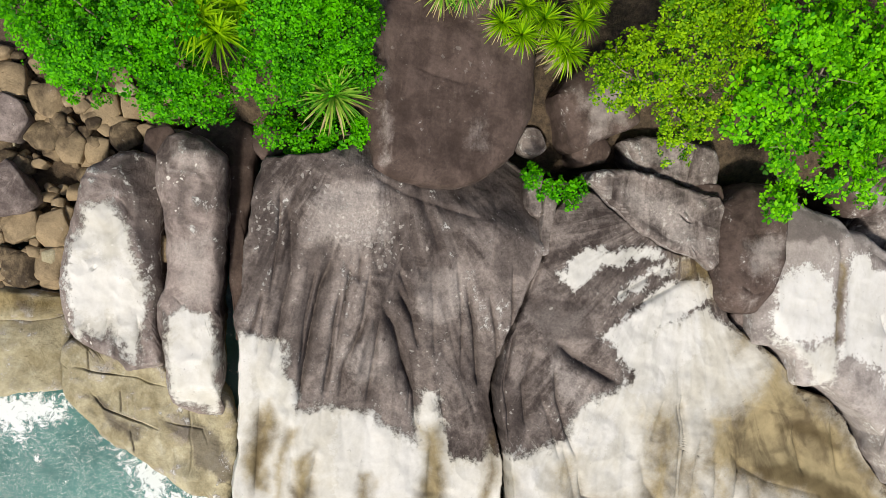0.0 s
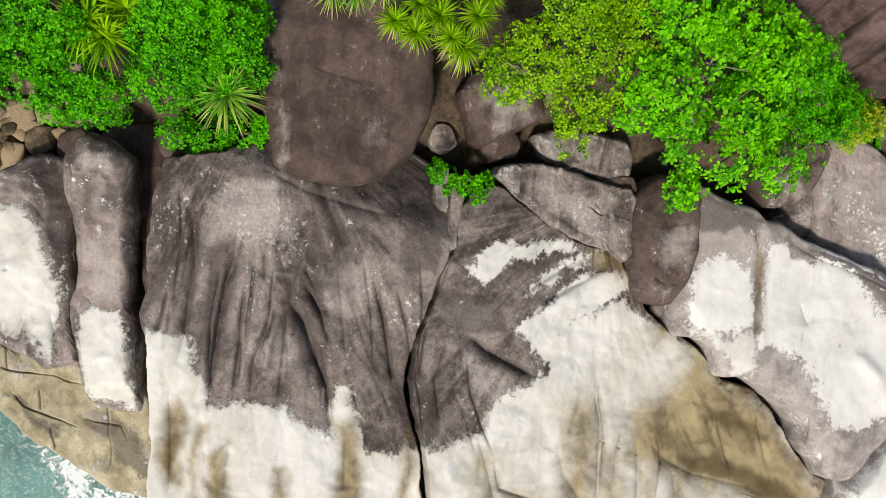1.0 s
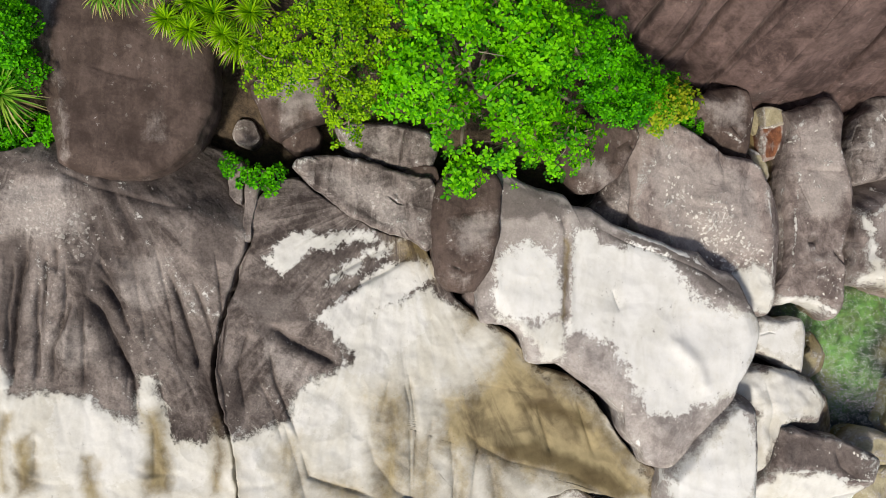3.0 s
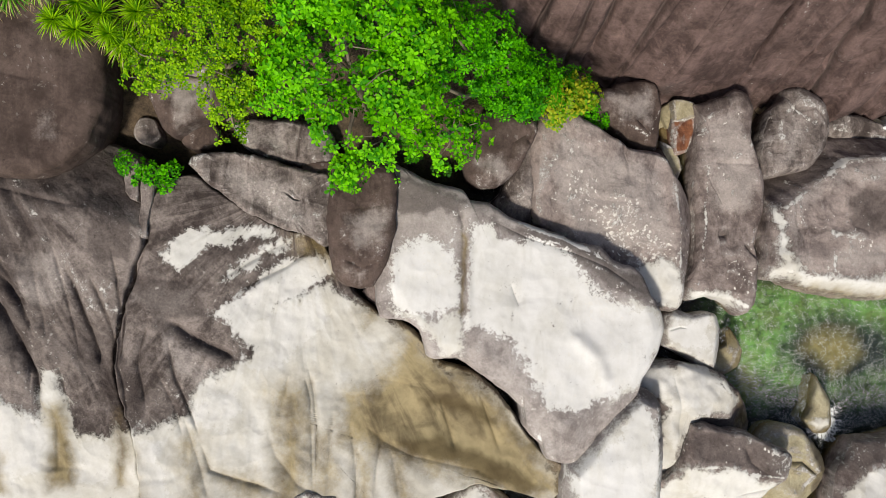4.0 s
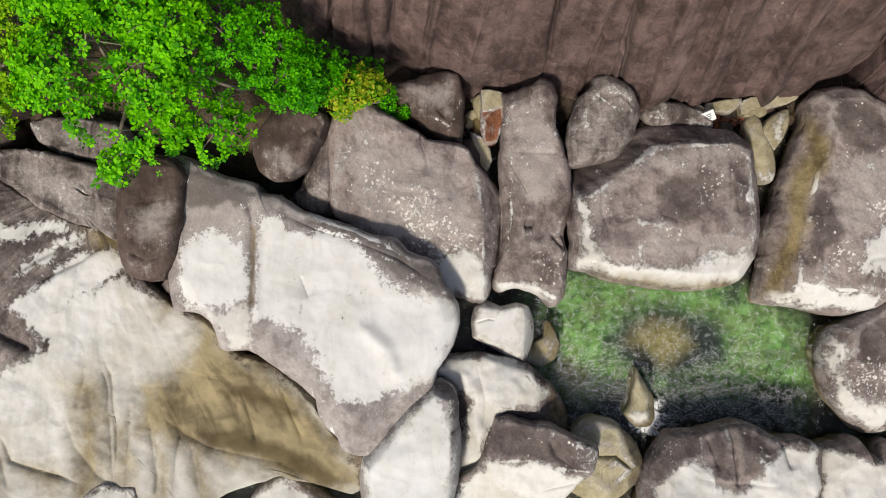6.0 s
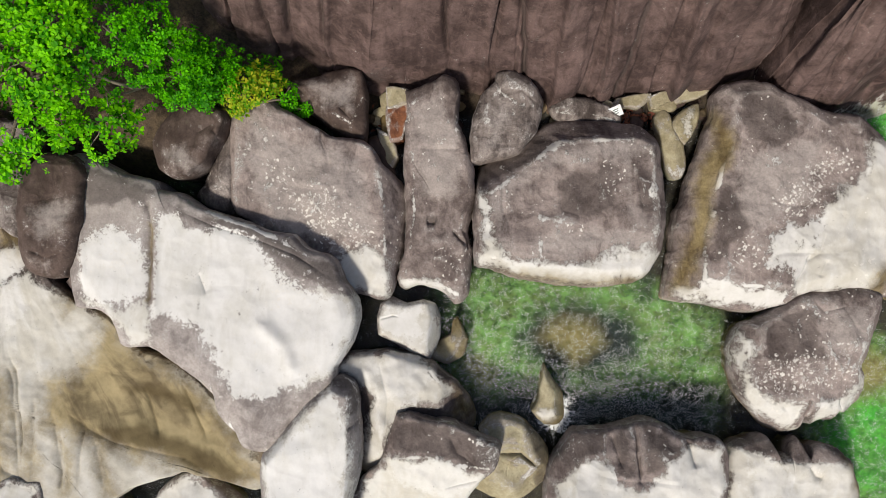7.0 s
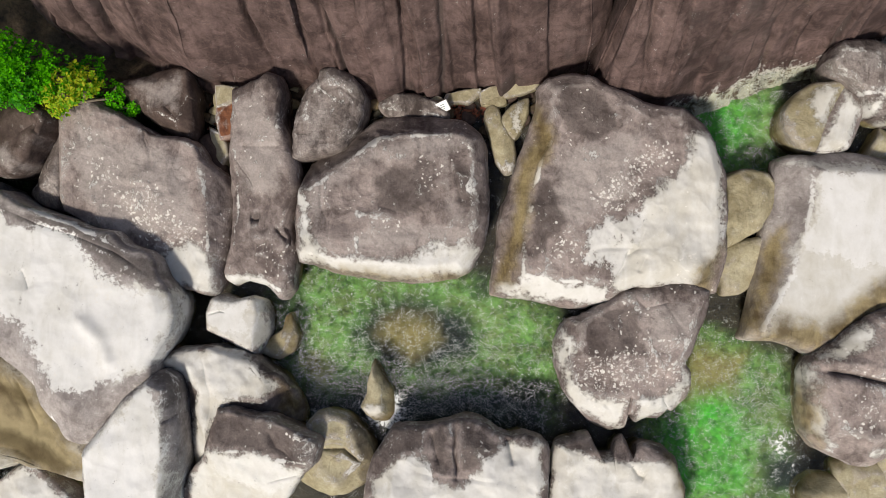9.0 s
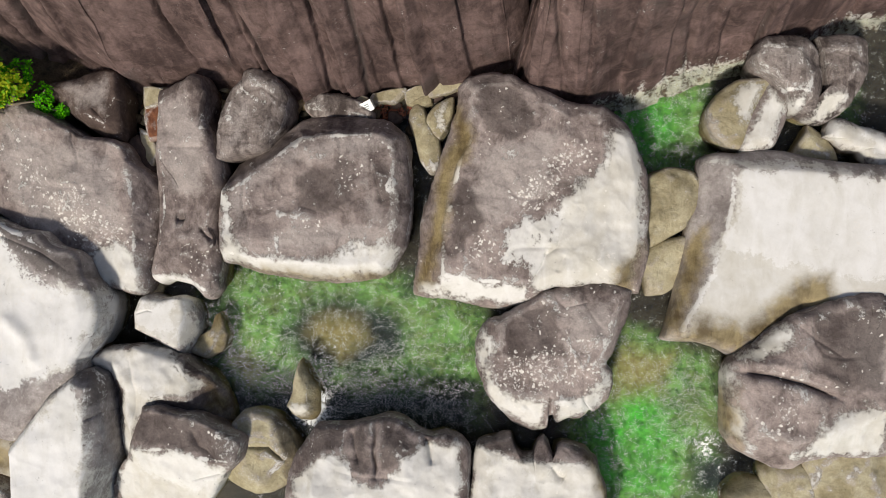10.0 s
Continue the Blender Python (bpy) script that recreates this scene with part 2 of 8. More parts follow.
def inside_distance(xy, poly):
    """Signed distance to a polygon, positive inside."""
    p = np.array(poly, float)
    d = line_distance(xy, [*map(tuple, p), tuple(p[0])])[0]
    inside = np.zeros(len(xy), bool)
    j = len(p) - 1
    for i in range(len(p)):
        cut = (p[i, 1] > xy[:, 1]) != (p[j, 1] > xy[:, 1])
        slope = (p[j, 0] - p[i, 0]) / (p[j, 1] - p[i, 1] + 1e-12)
        inside ^= cut & (xy[:, 0] < slope * (xy[:, 1] - p[i, 1]) + p[i, 0])
        j = i
    return np.where(inside, d, -d)


def frayed(xy):
    """Places shifted at random, so that outlines drawn on them wander."""
    p3 = np.c_[xy, np.zeros(len(xy))]
    return xy + np.stack([0.16 * rough_noise(p3, 1.1, 91, 4, 0.6), 0.16 * rough_noise(p3, 1.1, 97, 4, 0.6)], 1)


def stain(xy, patches, soft, fray=True):
    v = np.zeros(len(xy))
    if not len(patches):
        return v
    if fray:
        xy = frayed(xy)
    for poly in patches:
        v = np.maximum(v, np.clip(0.5 + inside_distance(xy, poly) / (2 * soft), 0, 1))
    return v


def mesh_object(name, verts, faces, material, parent=None, smooth=True):
    me = bpy.data.meshes.new(name)
    groups = faces if isinstance(faces, list) and len(faces) and isinstance(faces[0], np.ndarray) else [faces] if isinstance(faces, np.ndarray) else None
    if groups:
        verts = np.asarray(verts, np.float32)
        sizes = np.concatenate([np.full(len(g), g.shape[1]) for g in groups])
        me.vertices.add(len(verts))
        me.vertices.foreach_set("co", verts.ravel())
        me.loops.add(int(sizes.sum()))
        me.loops.foreach_set("vertex_index", np.concatenate([g.ravel() for g in groups]).astype(np.int32))
        me.polygons.add(len(sizes))
        me.polygons.foreach_set("loop_start", np.r_[0, np.cumsum(sizes)[:-1]].astype(np.int32))
        me.update(calc_edges=True)
    else:
        me.from_pydata(np.asarray(verts).tolist(), [], faces)
    if smooth:
        me.polygons.foreach_set("use_smooth", np.ones(len(me.polygons), bool))
    me.materials.append(material)
    ob = new(name, me)
    ob.parent = parent
    return ob


def put_attribute(ob, name, values):
    a = ob.data.attributes.new(name, "FLOAT", "POINT")
    a.data.foreach_set("value", np.asarray(values, np.float32))


def below_top(rows, n):
    return np.repeat([u for s, h, u in rows], n)


def rock(name, outline, base, rim, top, label, material=None, slope=(0, 0), block=7.0, rough=1.0, seed=1, n=0, rings=0,
         taper=0.10, pale=(), pale_soft=0.22, ochre_soft=0.30, wash=(), dust=(), ochre=(), dark=(), fleck=(), furrows=(), ridges=(), facets=(), flutes=(), flow=None, tide=0.35, centre=None, parent=None, kind="", group="", swell=0.05, chisel=4, depth=0.6, wear=0.0, corner=0.35, edges=(), cracks=(), flat=False, rub=1.0, plateau=(), roundness=0.16):
    """A boulder: outline is its rim from above; it swells from rim to top, leans by slope, and its flanks go down to
    base.
    furrows and ridges: (line, width, depth). facets: (a, b, point on the falling side, slope). flutes: (height, per
    metre) of the runnels that fan out from flow, a point, or run down to the sea. pale, ochre, dark, fleck: stains, as
    outlines; dark also holds painted shade of hollows. tide: height of the algae band.
    edges: (line, width) of rubbed pale arrises. cracks: (line, width) of dark fissures. plateau: (outline, fall) of a
    flat top outside which the flanks fall away."""
    o = np.array(outline, float)
    rim += 0.70 * (top - rim)
    size = max(np.ptp(o[:, 0]), np.ptp(o[:, 1]))
    n = n or int(min(300, max(40, size * 34)))
    rings = rings or int(min(110, max(12, size * 12)))
    o = smooth_outline(outline, n, 0.97 if flat else corner)
    if not flat:
        chip = np.c_[o, np.full(n, seed * 0.37)]
        o = o + min(0.05, 0.014 * size) * min(1.0, rough * 1.3) * np.stack([rough_noise(chip, 1.6, seed + 33, 4, 0.6), rough_noise(chip, 1.6, seed + 35, 4, 0.6)], 1)
    area = o[:, 0] * np.roll(o[:, 1], -1) - np.roll(o[:, 0], -1) * o[:, 1]
    c = np.array(centre) if centre else ((o + np.roll(o, -1, 0)) * area[:, None]).sum(0) / (3 * area.sum())
    o = c + (o - c) * (1 + swell / np.maximum(0.2, np.linalg.norm(o - c, axis=1)))[:, None]
    side = max(5, rings // 3)
    rows, drop = [], []
    for k in range(1, rings + 1):
        s = math.sin(math.pi / 2 * k / rings) ** 0.9
        rows.append((s, (max(0.0, 1 - s**block)) ** (1 / block), 0.0))
    for k in range(1, side + 1):
        u = k / side
        rows.append((1 + 0.02 * math.sin(min(1, u * 2) * math.pi) - taper * u**1.6, 0.0, u))
    v = [np.r_[c, top + 0.0][None]]
    for s, h, u in rows:
        xy = c + s * (o - c)
        z = rim + (top - rim) * h + (xy - c) @ np.array(slope)
        z = z * (1 - u) + base * u
        v.append(np.c_[xy, z])
    v = np.concatenate(v)
    # relief
    low = rough * min(0.22, 0.045 * size)
    dx = rough_noise(v, 1.1 / max(1.0, size * 0.35), seed * 3 + 1, 3)
    dy = rough_noise(v, 1.1 / max(1.0, size * 0.35), seed * 3 + 2, 3)
    dz = rough_noise(v, 1.3 / max(1.0, size * 0.30), seed * 3 + 3, 3, 0.4)
    v[:, 2] -= rough * min(0.03, 0.01 * size) * np.clip(1 - np.abs(lattice(v, 0.75, seed + 80)) * 7, 0, 1) * np.clip(0.4 + 2 * lattice(v, 0.6, seed + 81), 0, 1)
    flank = np.r_[[0], np.repeat([min(1, max(0, (s - 0.75) * 4)) for s, h, u in rows], n)]
    v[:, 0] += low * 0.30 * dx * flank
    v[:, 1] += low * 0.30 * dy * flank
    v[:, 2] += low * 0.75 * dz * (1 - 0.5 * flank)
    fine = rough_noise(v, 3.1, seed + 40, 3)
    v[:, 2] += rough * 0.014 * fine
    dent = rough_noise(v, 1.25, seed + 44, 3, 0.5)
    v[:, 2] -= rough * min(0.05, 0.02 * size) * np.abs(dent)
    top_side = np.r_[[1.0], np.repeat([1 - u for s, h, u in rows], n)]
    cut_rng = np.random.default_rng(seed)
    for k in range(chisel):
        ang = 2 * math.pi * (k + cut_rng.uniform(-0.35, 0.35)) / max(1, chisel)
        way = np.array([math.cos(ang), math.sin(ang)])
        reach = ((o - c) @ way).max()
        start = reach * cut_rng.uniform(0.25, 0.80)
        fall = depth * cut_rng.uniform(0.25, 0.75) * min(1.0, 0.6 * (rim - base) / max(0.1, reach - start))
        d = (v[:, :2] - c) @ way - start + 0.04 * fine
        v[:, 2] -= fall * 0.5 * (d + np.sqrt(d * d + 0.0025)) * top_side
    reach = np.linalg.norm(o - c, axis=1)
    tang = np.roll(o, -1, 0) - np.roll(o, 1, 0)
    square = np.abs((o - c)[:, 0] * tang[:, 1] - (o - c)[:, 1] * tang[:, 0]) / (reach * np.linalg.norm(tang, axis=1) + 1e-9)
    bead = 0.01 if flat else min(roundness, 0.06 * size)
    near = np.concatenate([(max(0.0, 1 - s) if u == 0 else 0.0) * reach * np.maximum(0.3, square) for s, h, u in rows])
    roll = bead * (1 - np.sqrt(np.clip(1 - np.clip(1 - near / bead, 0, 1) ** 2, 0, 1)))
    v[1:, 2] -= roll * top_side[1:]
    for poly, fall in plateau:
        d = -inside_distance(v[:, :2], poly) + rough * (0.035 * fine + 0.05 * dent)
        drop = fall * 0.5 * (d + np.sqrt(d * d + 0.0036))
        room = 0.9 * (top - base)
        v[:, 2] -= room * np.tanh(drop / room) * top_side
    for a, b, q, fall in facets:
        a, b, q = np.array(a), np.array(b), np.array(q)
        nrm = np.array([-(b - a)[1], (b - a)[0]])
        nrm = nrm / np.linalg.norm(nrm)
        nrm = nrm * np.sign((q - a) @ nrm)
        d = (v[:, :2] - a) @ nrm + 0.05 * fine
        v[:, 2] -= fall * 0.5 * (d + np.sqrt(d * d + 0.004)) * top_side
    v[:, :2] += (rough * 0.018 * fine * flank)[:, None] * np.sign(v[:, :2] - c)
    if flow:
        r = v[:, :2] - np.array(flow)
        run = np.stack([np.arctan2(r[:, 0], -r[:, 1]) * 5.0, np.linalg.norm(r, axis=1), v[:, 2]], 1)
    else:
        run = np.stack([v[:, 0], v[:, 1] + v[:, 2], v[:, 2] * 0.3], 1)
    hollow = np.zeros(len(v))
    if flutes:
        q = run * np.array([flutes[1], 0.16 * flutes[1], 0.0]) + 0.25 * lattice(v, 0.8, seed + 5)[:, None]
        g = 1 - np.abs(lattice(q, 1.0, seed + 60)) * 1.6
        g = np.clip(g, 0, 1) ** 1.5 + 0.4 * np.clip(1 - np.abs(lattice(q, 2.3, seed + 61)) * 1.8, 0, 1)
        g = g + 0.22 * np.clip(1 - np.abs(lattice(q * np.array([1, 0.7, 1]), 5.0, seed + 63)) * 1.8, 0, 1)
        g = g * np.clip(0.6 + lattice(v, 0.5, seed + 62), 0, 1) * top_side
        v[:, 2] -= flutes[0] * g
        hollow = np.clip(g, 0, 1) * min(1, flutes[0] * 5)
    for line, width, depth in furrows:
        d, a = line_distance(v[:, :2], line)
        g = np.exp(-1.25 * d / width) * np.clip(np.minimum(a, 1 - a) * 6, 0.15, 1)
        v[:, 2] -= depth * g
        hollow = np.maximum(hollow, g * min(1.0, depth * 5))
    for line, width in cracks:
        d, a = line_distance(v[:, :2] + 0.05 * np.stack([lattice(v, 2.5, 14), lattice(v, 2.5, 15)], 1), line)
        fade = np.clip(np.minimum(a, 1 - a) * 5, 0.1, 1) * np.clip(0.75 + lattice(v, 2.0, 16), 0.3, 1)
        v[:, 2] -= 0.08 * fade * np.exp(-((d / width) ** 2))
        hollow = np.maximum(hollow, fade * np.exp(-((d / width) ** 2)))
    for line, width, depth in ridges:
        d, a = line_distance(v[:, :2], line)
        v[:, 2] += depth * np.exp(-((d / width) ** 2)) * np.clip(np.minimum(a, 1 - a) * 6, 0.15, 1)
    ids = np.arange(n)
    a = (1 + np.arange(len(rows) - 1) * n)[:, None]
    quads = np.stack([a + ids, a + n + ids, a + n + (ids + 1) % n, a + (ids + 1) % n], -1).reshape(-1, 4)
    faces = [np.stack([0 * ids, 1 + ids, 1 + (ids + 1) % n], 1), quads]
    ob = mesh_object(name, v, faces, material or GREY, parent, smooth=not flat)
    ring = np.r_[[0], np.repeat([s if u == 0 else 1.0 for s, h, u in rows], n)]
    below = np.r_[[0], np.repeat([u for s, h, u in rows], n)]
    worn = wear * np.clip((ring - 0.80) / 0.14, 0, 1) * np.clip(1 - below * 2.2, 0, 1) * (0.75 + 0.5 * lattice(v, 0.9, seed + 70))
    for line, width in edges:
        d, a = line_distance(v[:, :2] + 0.06 * np.stack([lattice(v, 1.7, 24), lattice(v, 1.7, 25)], 1), line)
        worn = np.maximum(worn, (0.78 if material in (LIGHT, BLEACHED) else 0.5) * np.exp(-((d / width) ** 2)) * (0.8 + 0.7 * lattice(v, 1.6, 26)))
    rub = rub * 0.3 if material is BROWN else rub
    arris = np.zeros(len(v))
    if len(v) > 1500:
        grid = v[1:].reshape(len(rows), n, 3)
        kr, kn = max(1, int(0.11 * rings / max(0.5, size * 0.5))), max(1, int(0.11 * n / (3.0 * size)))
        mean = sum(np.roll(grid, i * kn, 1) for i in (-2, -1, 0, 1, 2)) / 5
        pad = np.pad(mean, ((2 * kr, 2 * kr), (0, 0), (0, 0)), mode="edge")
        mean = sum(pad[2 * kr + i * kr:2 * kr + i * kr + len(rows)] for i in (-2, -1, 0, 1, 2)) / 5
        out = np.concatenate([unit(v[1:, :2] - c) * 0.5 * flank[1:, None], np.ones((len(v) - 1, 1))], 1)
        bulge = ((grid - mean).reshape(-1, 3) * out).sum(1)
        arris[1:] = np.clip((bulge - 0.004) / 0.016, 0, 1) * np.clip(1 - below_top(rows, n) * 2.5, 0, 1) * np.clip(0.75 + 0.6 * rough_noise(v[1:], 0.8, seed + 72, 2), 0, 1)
    where = frayed(v[:, :2]) if pale or ochre or dark or fleck or wash or dust else v[:, :2]
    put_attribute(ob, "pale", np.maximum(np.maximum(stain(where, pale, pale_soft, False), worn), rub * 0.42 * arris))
    low_band = np.clip((tide + 0.25 - v[:, 2]) / 0.7, 0, 1) if tide is not None else 0
    put_attribute(ob, "ochre", np.maximum(stain(where, ochre, ochre_soft, False), low_band))
    # drawn dark patches, plus shade painted into furrows, flutes and cracks
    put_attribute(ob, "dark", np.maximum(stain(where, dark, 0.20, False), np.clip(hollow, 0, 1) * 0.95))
    put_attribute(ob, "fleck", stain(where, fleck, 0.25, False))
    put_attribute(ob, "wash", stain(where, wash, 0.28, False))
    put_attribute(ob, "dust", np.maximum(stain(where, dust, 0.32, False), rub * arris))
    a = ob.data.attributes.new("flow", "FLOAT_VECTOR", "POINT")
    a.data.foreach_set("vector", run.astype(np.float32).ravel())
    if parent is None:
        tagged(ob, label, "rock", group, kind)
    return ob


def wall_block(name, foot, height, lean, label, material, seed=1, cuts=(), depth=6.0, base=-1.0, toe=0.25, n_up=110, per_m=28, columns=(0.35, 1.3), slant=0.0):
    """A cliff block: its foot line (left to right, seen from the sea) rises to height, leaning back by lean, and runs back depth metres."""
    p = np.array(foot, float)
    s = np.r_[0, np.cumsum(np.linalg.norm(np.diff(p, axis=0), axis=1))]
    n = int(s[-1] * per_m) + 2
    w = np.linspace(0, s[-1], n)
    line = np.stack([np.interp(w, s, p[:, 0]), np.interp(w, s, p[:, 1])], 1)
    for _ in range(4):
        line[1:-1] = (line[:-2] + line[2:]) / 2 * 0.5 + line[1:-1] * 0.5
    line[:, 1] -= 0.38
    tan = np.gradient(line, axis=0)
    tan /= np.linalg.norm(tan, axis=1)[:, None]
    back = np.stack([-tan[:, 1], tan[:, 0]], 1)
    mean = back.mean(0) / np.linalg.norm(back.mean(0))
    back = 0.4 * back + 0.6 * mean
    back /= np.linalg.norm(back, axis=1)[:, None]
    edge = np.minimum(w, s[-1] - w)
    rows = []
    for k in range(n_up + 1):
        u = k / n_up
        z = base + (height - base) * u
        in_ = lean * (z - base) + toe * math.exp(-((z - base) * 1.3)) * -0.6 + 0.02 * (z - base) ** 2
        end = 0.30 * np.exp(-edge / 0.22)
        xy = line + back * (in_ + end)[:, None]
        rows.append(np.c_[xy, np.full(n, z)])
    for k in range(1, 16):
        u = k / 15
        xy = line + back * (lean * (height - base) + 0.02 * (height - base) ** 2) + mean * u * depth
        rows.append(np.c_[xy, np.full(n, height + 0.9 * u * depth**0.5)])
    v = np.concatenate(rows)
    bk = np.tile(back, (len(rows), 1))
    stretch = v * np.array([1, 1, 0.28])
    along = np.tile(w, len(rows))
    up = v[:, 2] - base
    d = 0.22 * rough_noise(v, 0.35, seed, 3) + 0.06 * rough_noise(stretch, 1.1, seed + 5, 3) + 0.02 * rough_noise(stretch, 4.0, seed + 9, 3)
    # columns: each stands a little proud or back, is tilted across, and is parted from the next by a fissure
    col_rng = np.random.default_rng(seed)
    slit = np.zeros(len(v))
    x0 = 0.0
    wander = 0.10 * lattice(v * np.array([1, 1, 0.5]), 0.9, seed + 40) + 0.03 * lattice(v, 3.0, seed + 41)
    while x0 < s[-1]:
        wide = col_rng.uniform(*columns)
        lean_x = col_rng.normal(slant, 0.05)
        at = along - x0 - lean_x * up - wander
        inside = (0.5 + 0.5 * np.tanh(at / 0.03)) * (0.5 - 0.5 * np.tanh((at - wide) / 0.03))
        d += inside * (col_rng.normal(0, 0.10) + col_rng.normal(0, 0.16) * (at / wide - 0.5))
        foot_z, top_z, deep = col_rng.uniform(0.2, 3.0), col_rng.uniform(4.0, 12.0), col_rng.uniform(0.05, 0.40) * col_rng.choice([0.15, 1.0])
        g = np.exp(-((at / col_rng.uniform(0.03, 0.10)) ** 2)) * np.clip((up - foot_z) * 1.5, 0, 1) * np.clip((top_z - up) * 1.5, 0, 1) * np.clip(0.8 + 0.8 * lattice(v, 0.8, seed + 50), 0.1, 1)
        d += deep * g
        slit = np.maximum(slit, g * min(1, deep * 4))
        x0 += wide
    # bedding breaks near the foot, where slabs have dropped off
    for k in range(3):
        z0 = 0.9 + 1.1 * k + col_rng.uniform(-0.3, 0.3)
        line_z = up - z0 - 0.5 * lattice(np.c_[along, along * 0, along * 0], 0.45, seed + 60 + k) - 0.12 * lattice(v, 1.7, seed + 70 + k)
        where = np.clip(1.6 * lattice(np.c_[along, along * 0, along * 0], 0.35, seed + 80 + k) + 0.35, 0, 1)
        d += 0.16 * where * (0.5 + 0.5 * np.tanh(line_z / 0.04)) * np.exp(-np.maximum(line_z, 0) / 1.2)
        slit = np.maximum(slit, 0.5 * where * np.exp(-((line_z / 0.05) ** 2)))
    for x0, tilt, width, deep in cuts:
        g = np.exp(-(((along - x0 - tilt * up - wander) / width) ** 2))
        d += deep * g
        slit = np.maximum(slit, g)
    v[:, :2] += bk * d[:, None]
    faces = []
    ids = np.arange(n - 1)
    for k in range(len(rows) - 1):
        a, b = k * n, (k + 1) * n
        faces += np.stack([a + ids, a + ids + 1, b + ids + 1, b + ids], 1).tolist()
    ob = mesh_object(name, v, faces, material)
    put_attribute(ob, "pale", np.clip((0.62 - v[:, 2]) / 1.2, 0, 0.62) if toe > 0.3 else np.zeros(len(v)))
    put_attribute(ob, "ochre", np.clip((0.3 - v[:, 2]) / 0.8, 0, 0.5))
    # random dark streaks, plus shade painted into fissures and bedding breaks
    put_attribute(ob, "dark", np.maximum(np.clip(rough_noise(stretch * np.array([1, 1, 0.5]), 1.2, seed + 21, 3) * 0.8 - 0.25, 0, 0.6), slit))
    put_attribute(ob, "fleck", np.zeros(len(v)))
    a = ob.data.attributes.new("flow", "FLOAT_VECTOR", "POINT")
    a.data.foreach_set("vector", np.stack([along, v[:, 2] * 0.8, v[:, 1] * 0], 1).astype(np.float32).ravel())
    return tagged(ob, label, "cliff")


def leaf_mesh(name, bases, ways, ups, lengths, widths, material, parent, curl=0.25):
    """Many leaves, each a bent diamond of four faces."""
    side = np.cross(ways, ups)
    side /= np.linalg.norm(side, axis=1)[:, None] + 1e-9
    up = np.cross(side, ways)
    L, W = lengths[:, None], widths[:, None]
    mid = bases + ways * L * 0.55 + up * L * curl * 0.35
    tip = bases + ways * L - up * L * curl * 0.25
    sh = bases + ways * L * 0.86 + up * L * curl * 0.12
    v = np.stack([bases, mid + side * W * 0.5 + up * W * 0.12, mid, mid - side * W * 0.5 + up * W * 0.12, sh + side * W * 0.36, sh - side * W * 0.36, tip], 1)
    k = len(bases)
    off = np.arange(k) * 7
    faces = [np.concatenate([np.stack([off + i for i in q], 1) for q in g]) for g in ([(0, 2, 1), (0, 3, 2)], [(1, 2, 6, 4), (2, 3, 5, 6)])]
    return mesh_object(name, v.reshape(-1, 3), faces, material, parent)


def unit(a):
    return a / (np.linalg.norm(a, axis=1)[:, None] + 1e-9)


def crown(parent, blobs, material, rng, leaf=0.13, per_m2=34, leaves=6, spread=0.7, name="crown", layers=2, width=0.55, gaps=-0.75):
    """Rosettes of leaves over the upper skin of lumpy blobs (x, y, z, radius, flatness)."""
    B, Wy, U, Ln, Wd = [], [], [], [], []
    for x, y, z, r, flat in blobs:
        count = int(per_m2 * math.pi * r * r * layers)
        a = rng.uniform(0, 2 * math.pi, count)
        h = rng.uniform(-0.25, 1.0, count)
        q = np.stack([np.sqrt(1 - h * h) * np.cos(a), np.sqrt(1 - h * h) * np.sin(a), h], 1)
        shell = 1 - 0.35 * rng.random(count) ** 2
        lump = 1 + 0.34 * lattice(q * 2.3 + np.array([x, y, z]), 1.0, 3) + 0.30 * lattice(q * 5 + np.array([x, y, z]), 1.0, 8)
        p = np.array([x, y, z]) + q * np.array([r, r, r * flat]) * (shell * lump)[:, None]
        gap = lattice(p, 1.5, 5) + 0.6 * lattice(p, 3.4, 6)
        keep = gap > gaps + 0.40 * rng.random(count)
        p, q = p[keep], q[keep]
        axis = unit(q * np.array([1, 1, 1.4]) + np.array([0, 0, 0.75]) + rng.normal(0, 0.3, q.shape))
        ref = unit(np.cross(axis, rng.normal(0, 1, axis.shape)))
        third = np.cross(axis, ref)
        scale = rng.uniform(0.75, 1.25, len(p))
        turn = rng.uniform(0, 6.28, len(p))
        for k in range(leaves):
            ang = turn + 2 * math.pi * k / leaves + rng.normal(0, 0.25, len(p))
            lift = rng.uniform(0.15, spread, len(p))[:, None]
            w = unit(ref * np.cos(ang)[:, None] + third * np.sin(ang)[:, None] + axis * lift)
            B.append(p + w * 0.02)
            Wy.append(w)
            U.append(axis)
            ln = leaf * scale * rng.uniform(0.75, 1.15, len(p))
            Ln.append(ln)
            Wd.append(ln * width)
    return leaf_mesh(name, np.concatenate(B), np.concatenate(Wy), np.concatenate(U), np.concatenate(Ln), np.concatenate(Wd), material, parent)


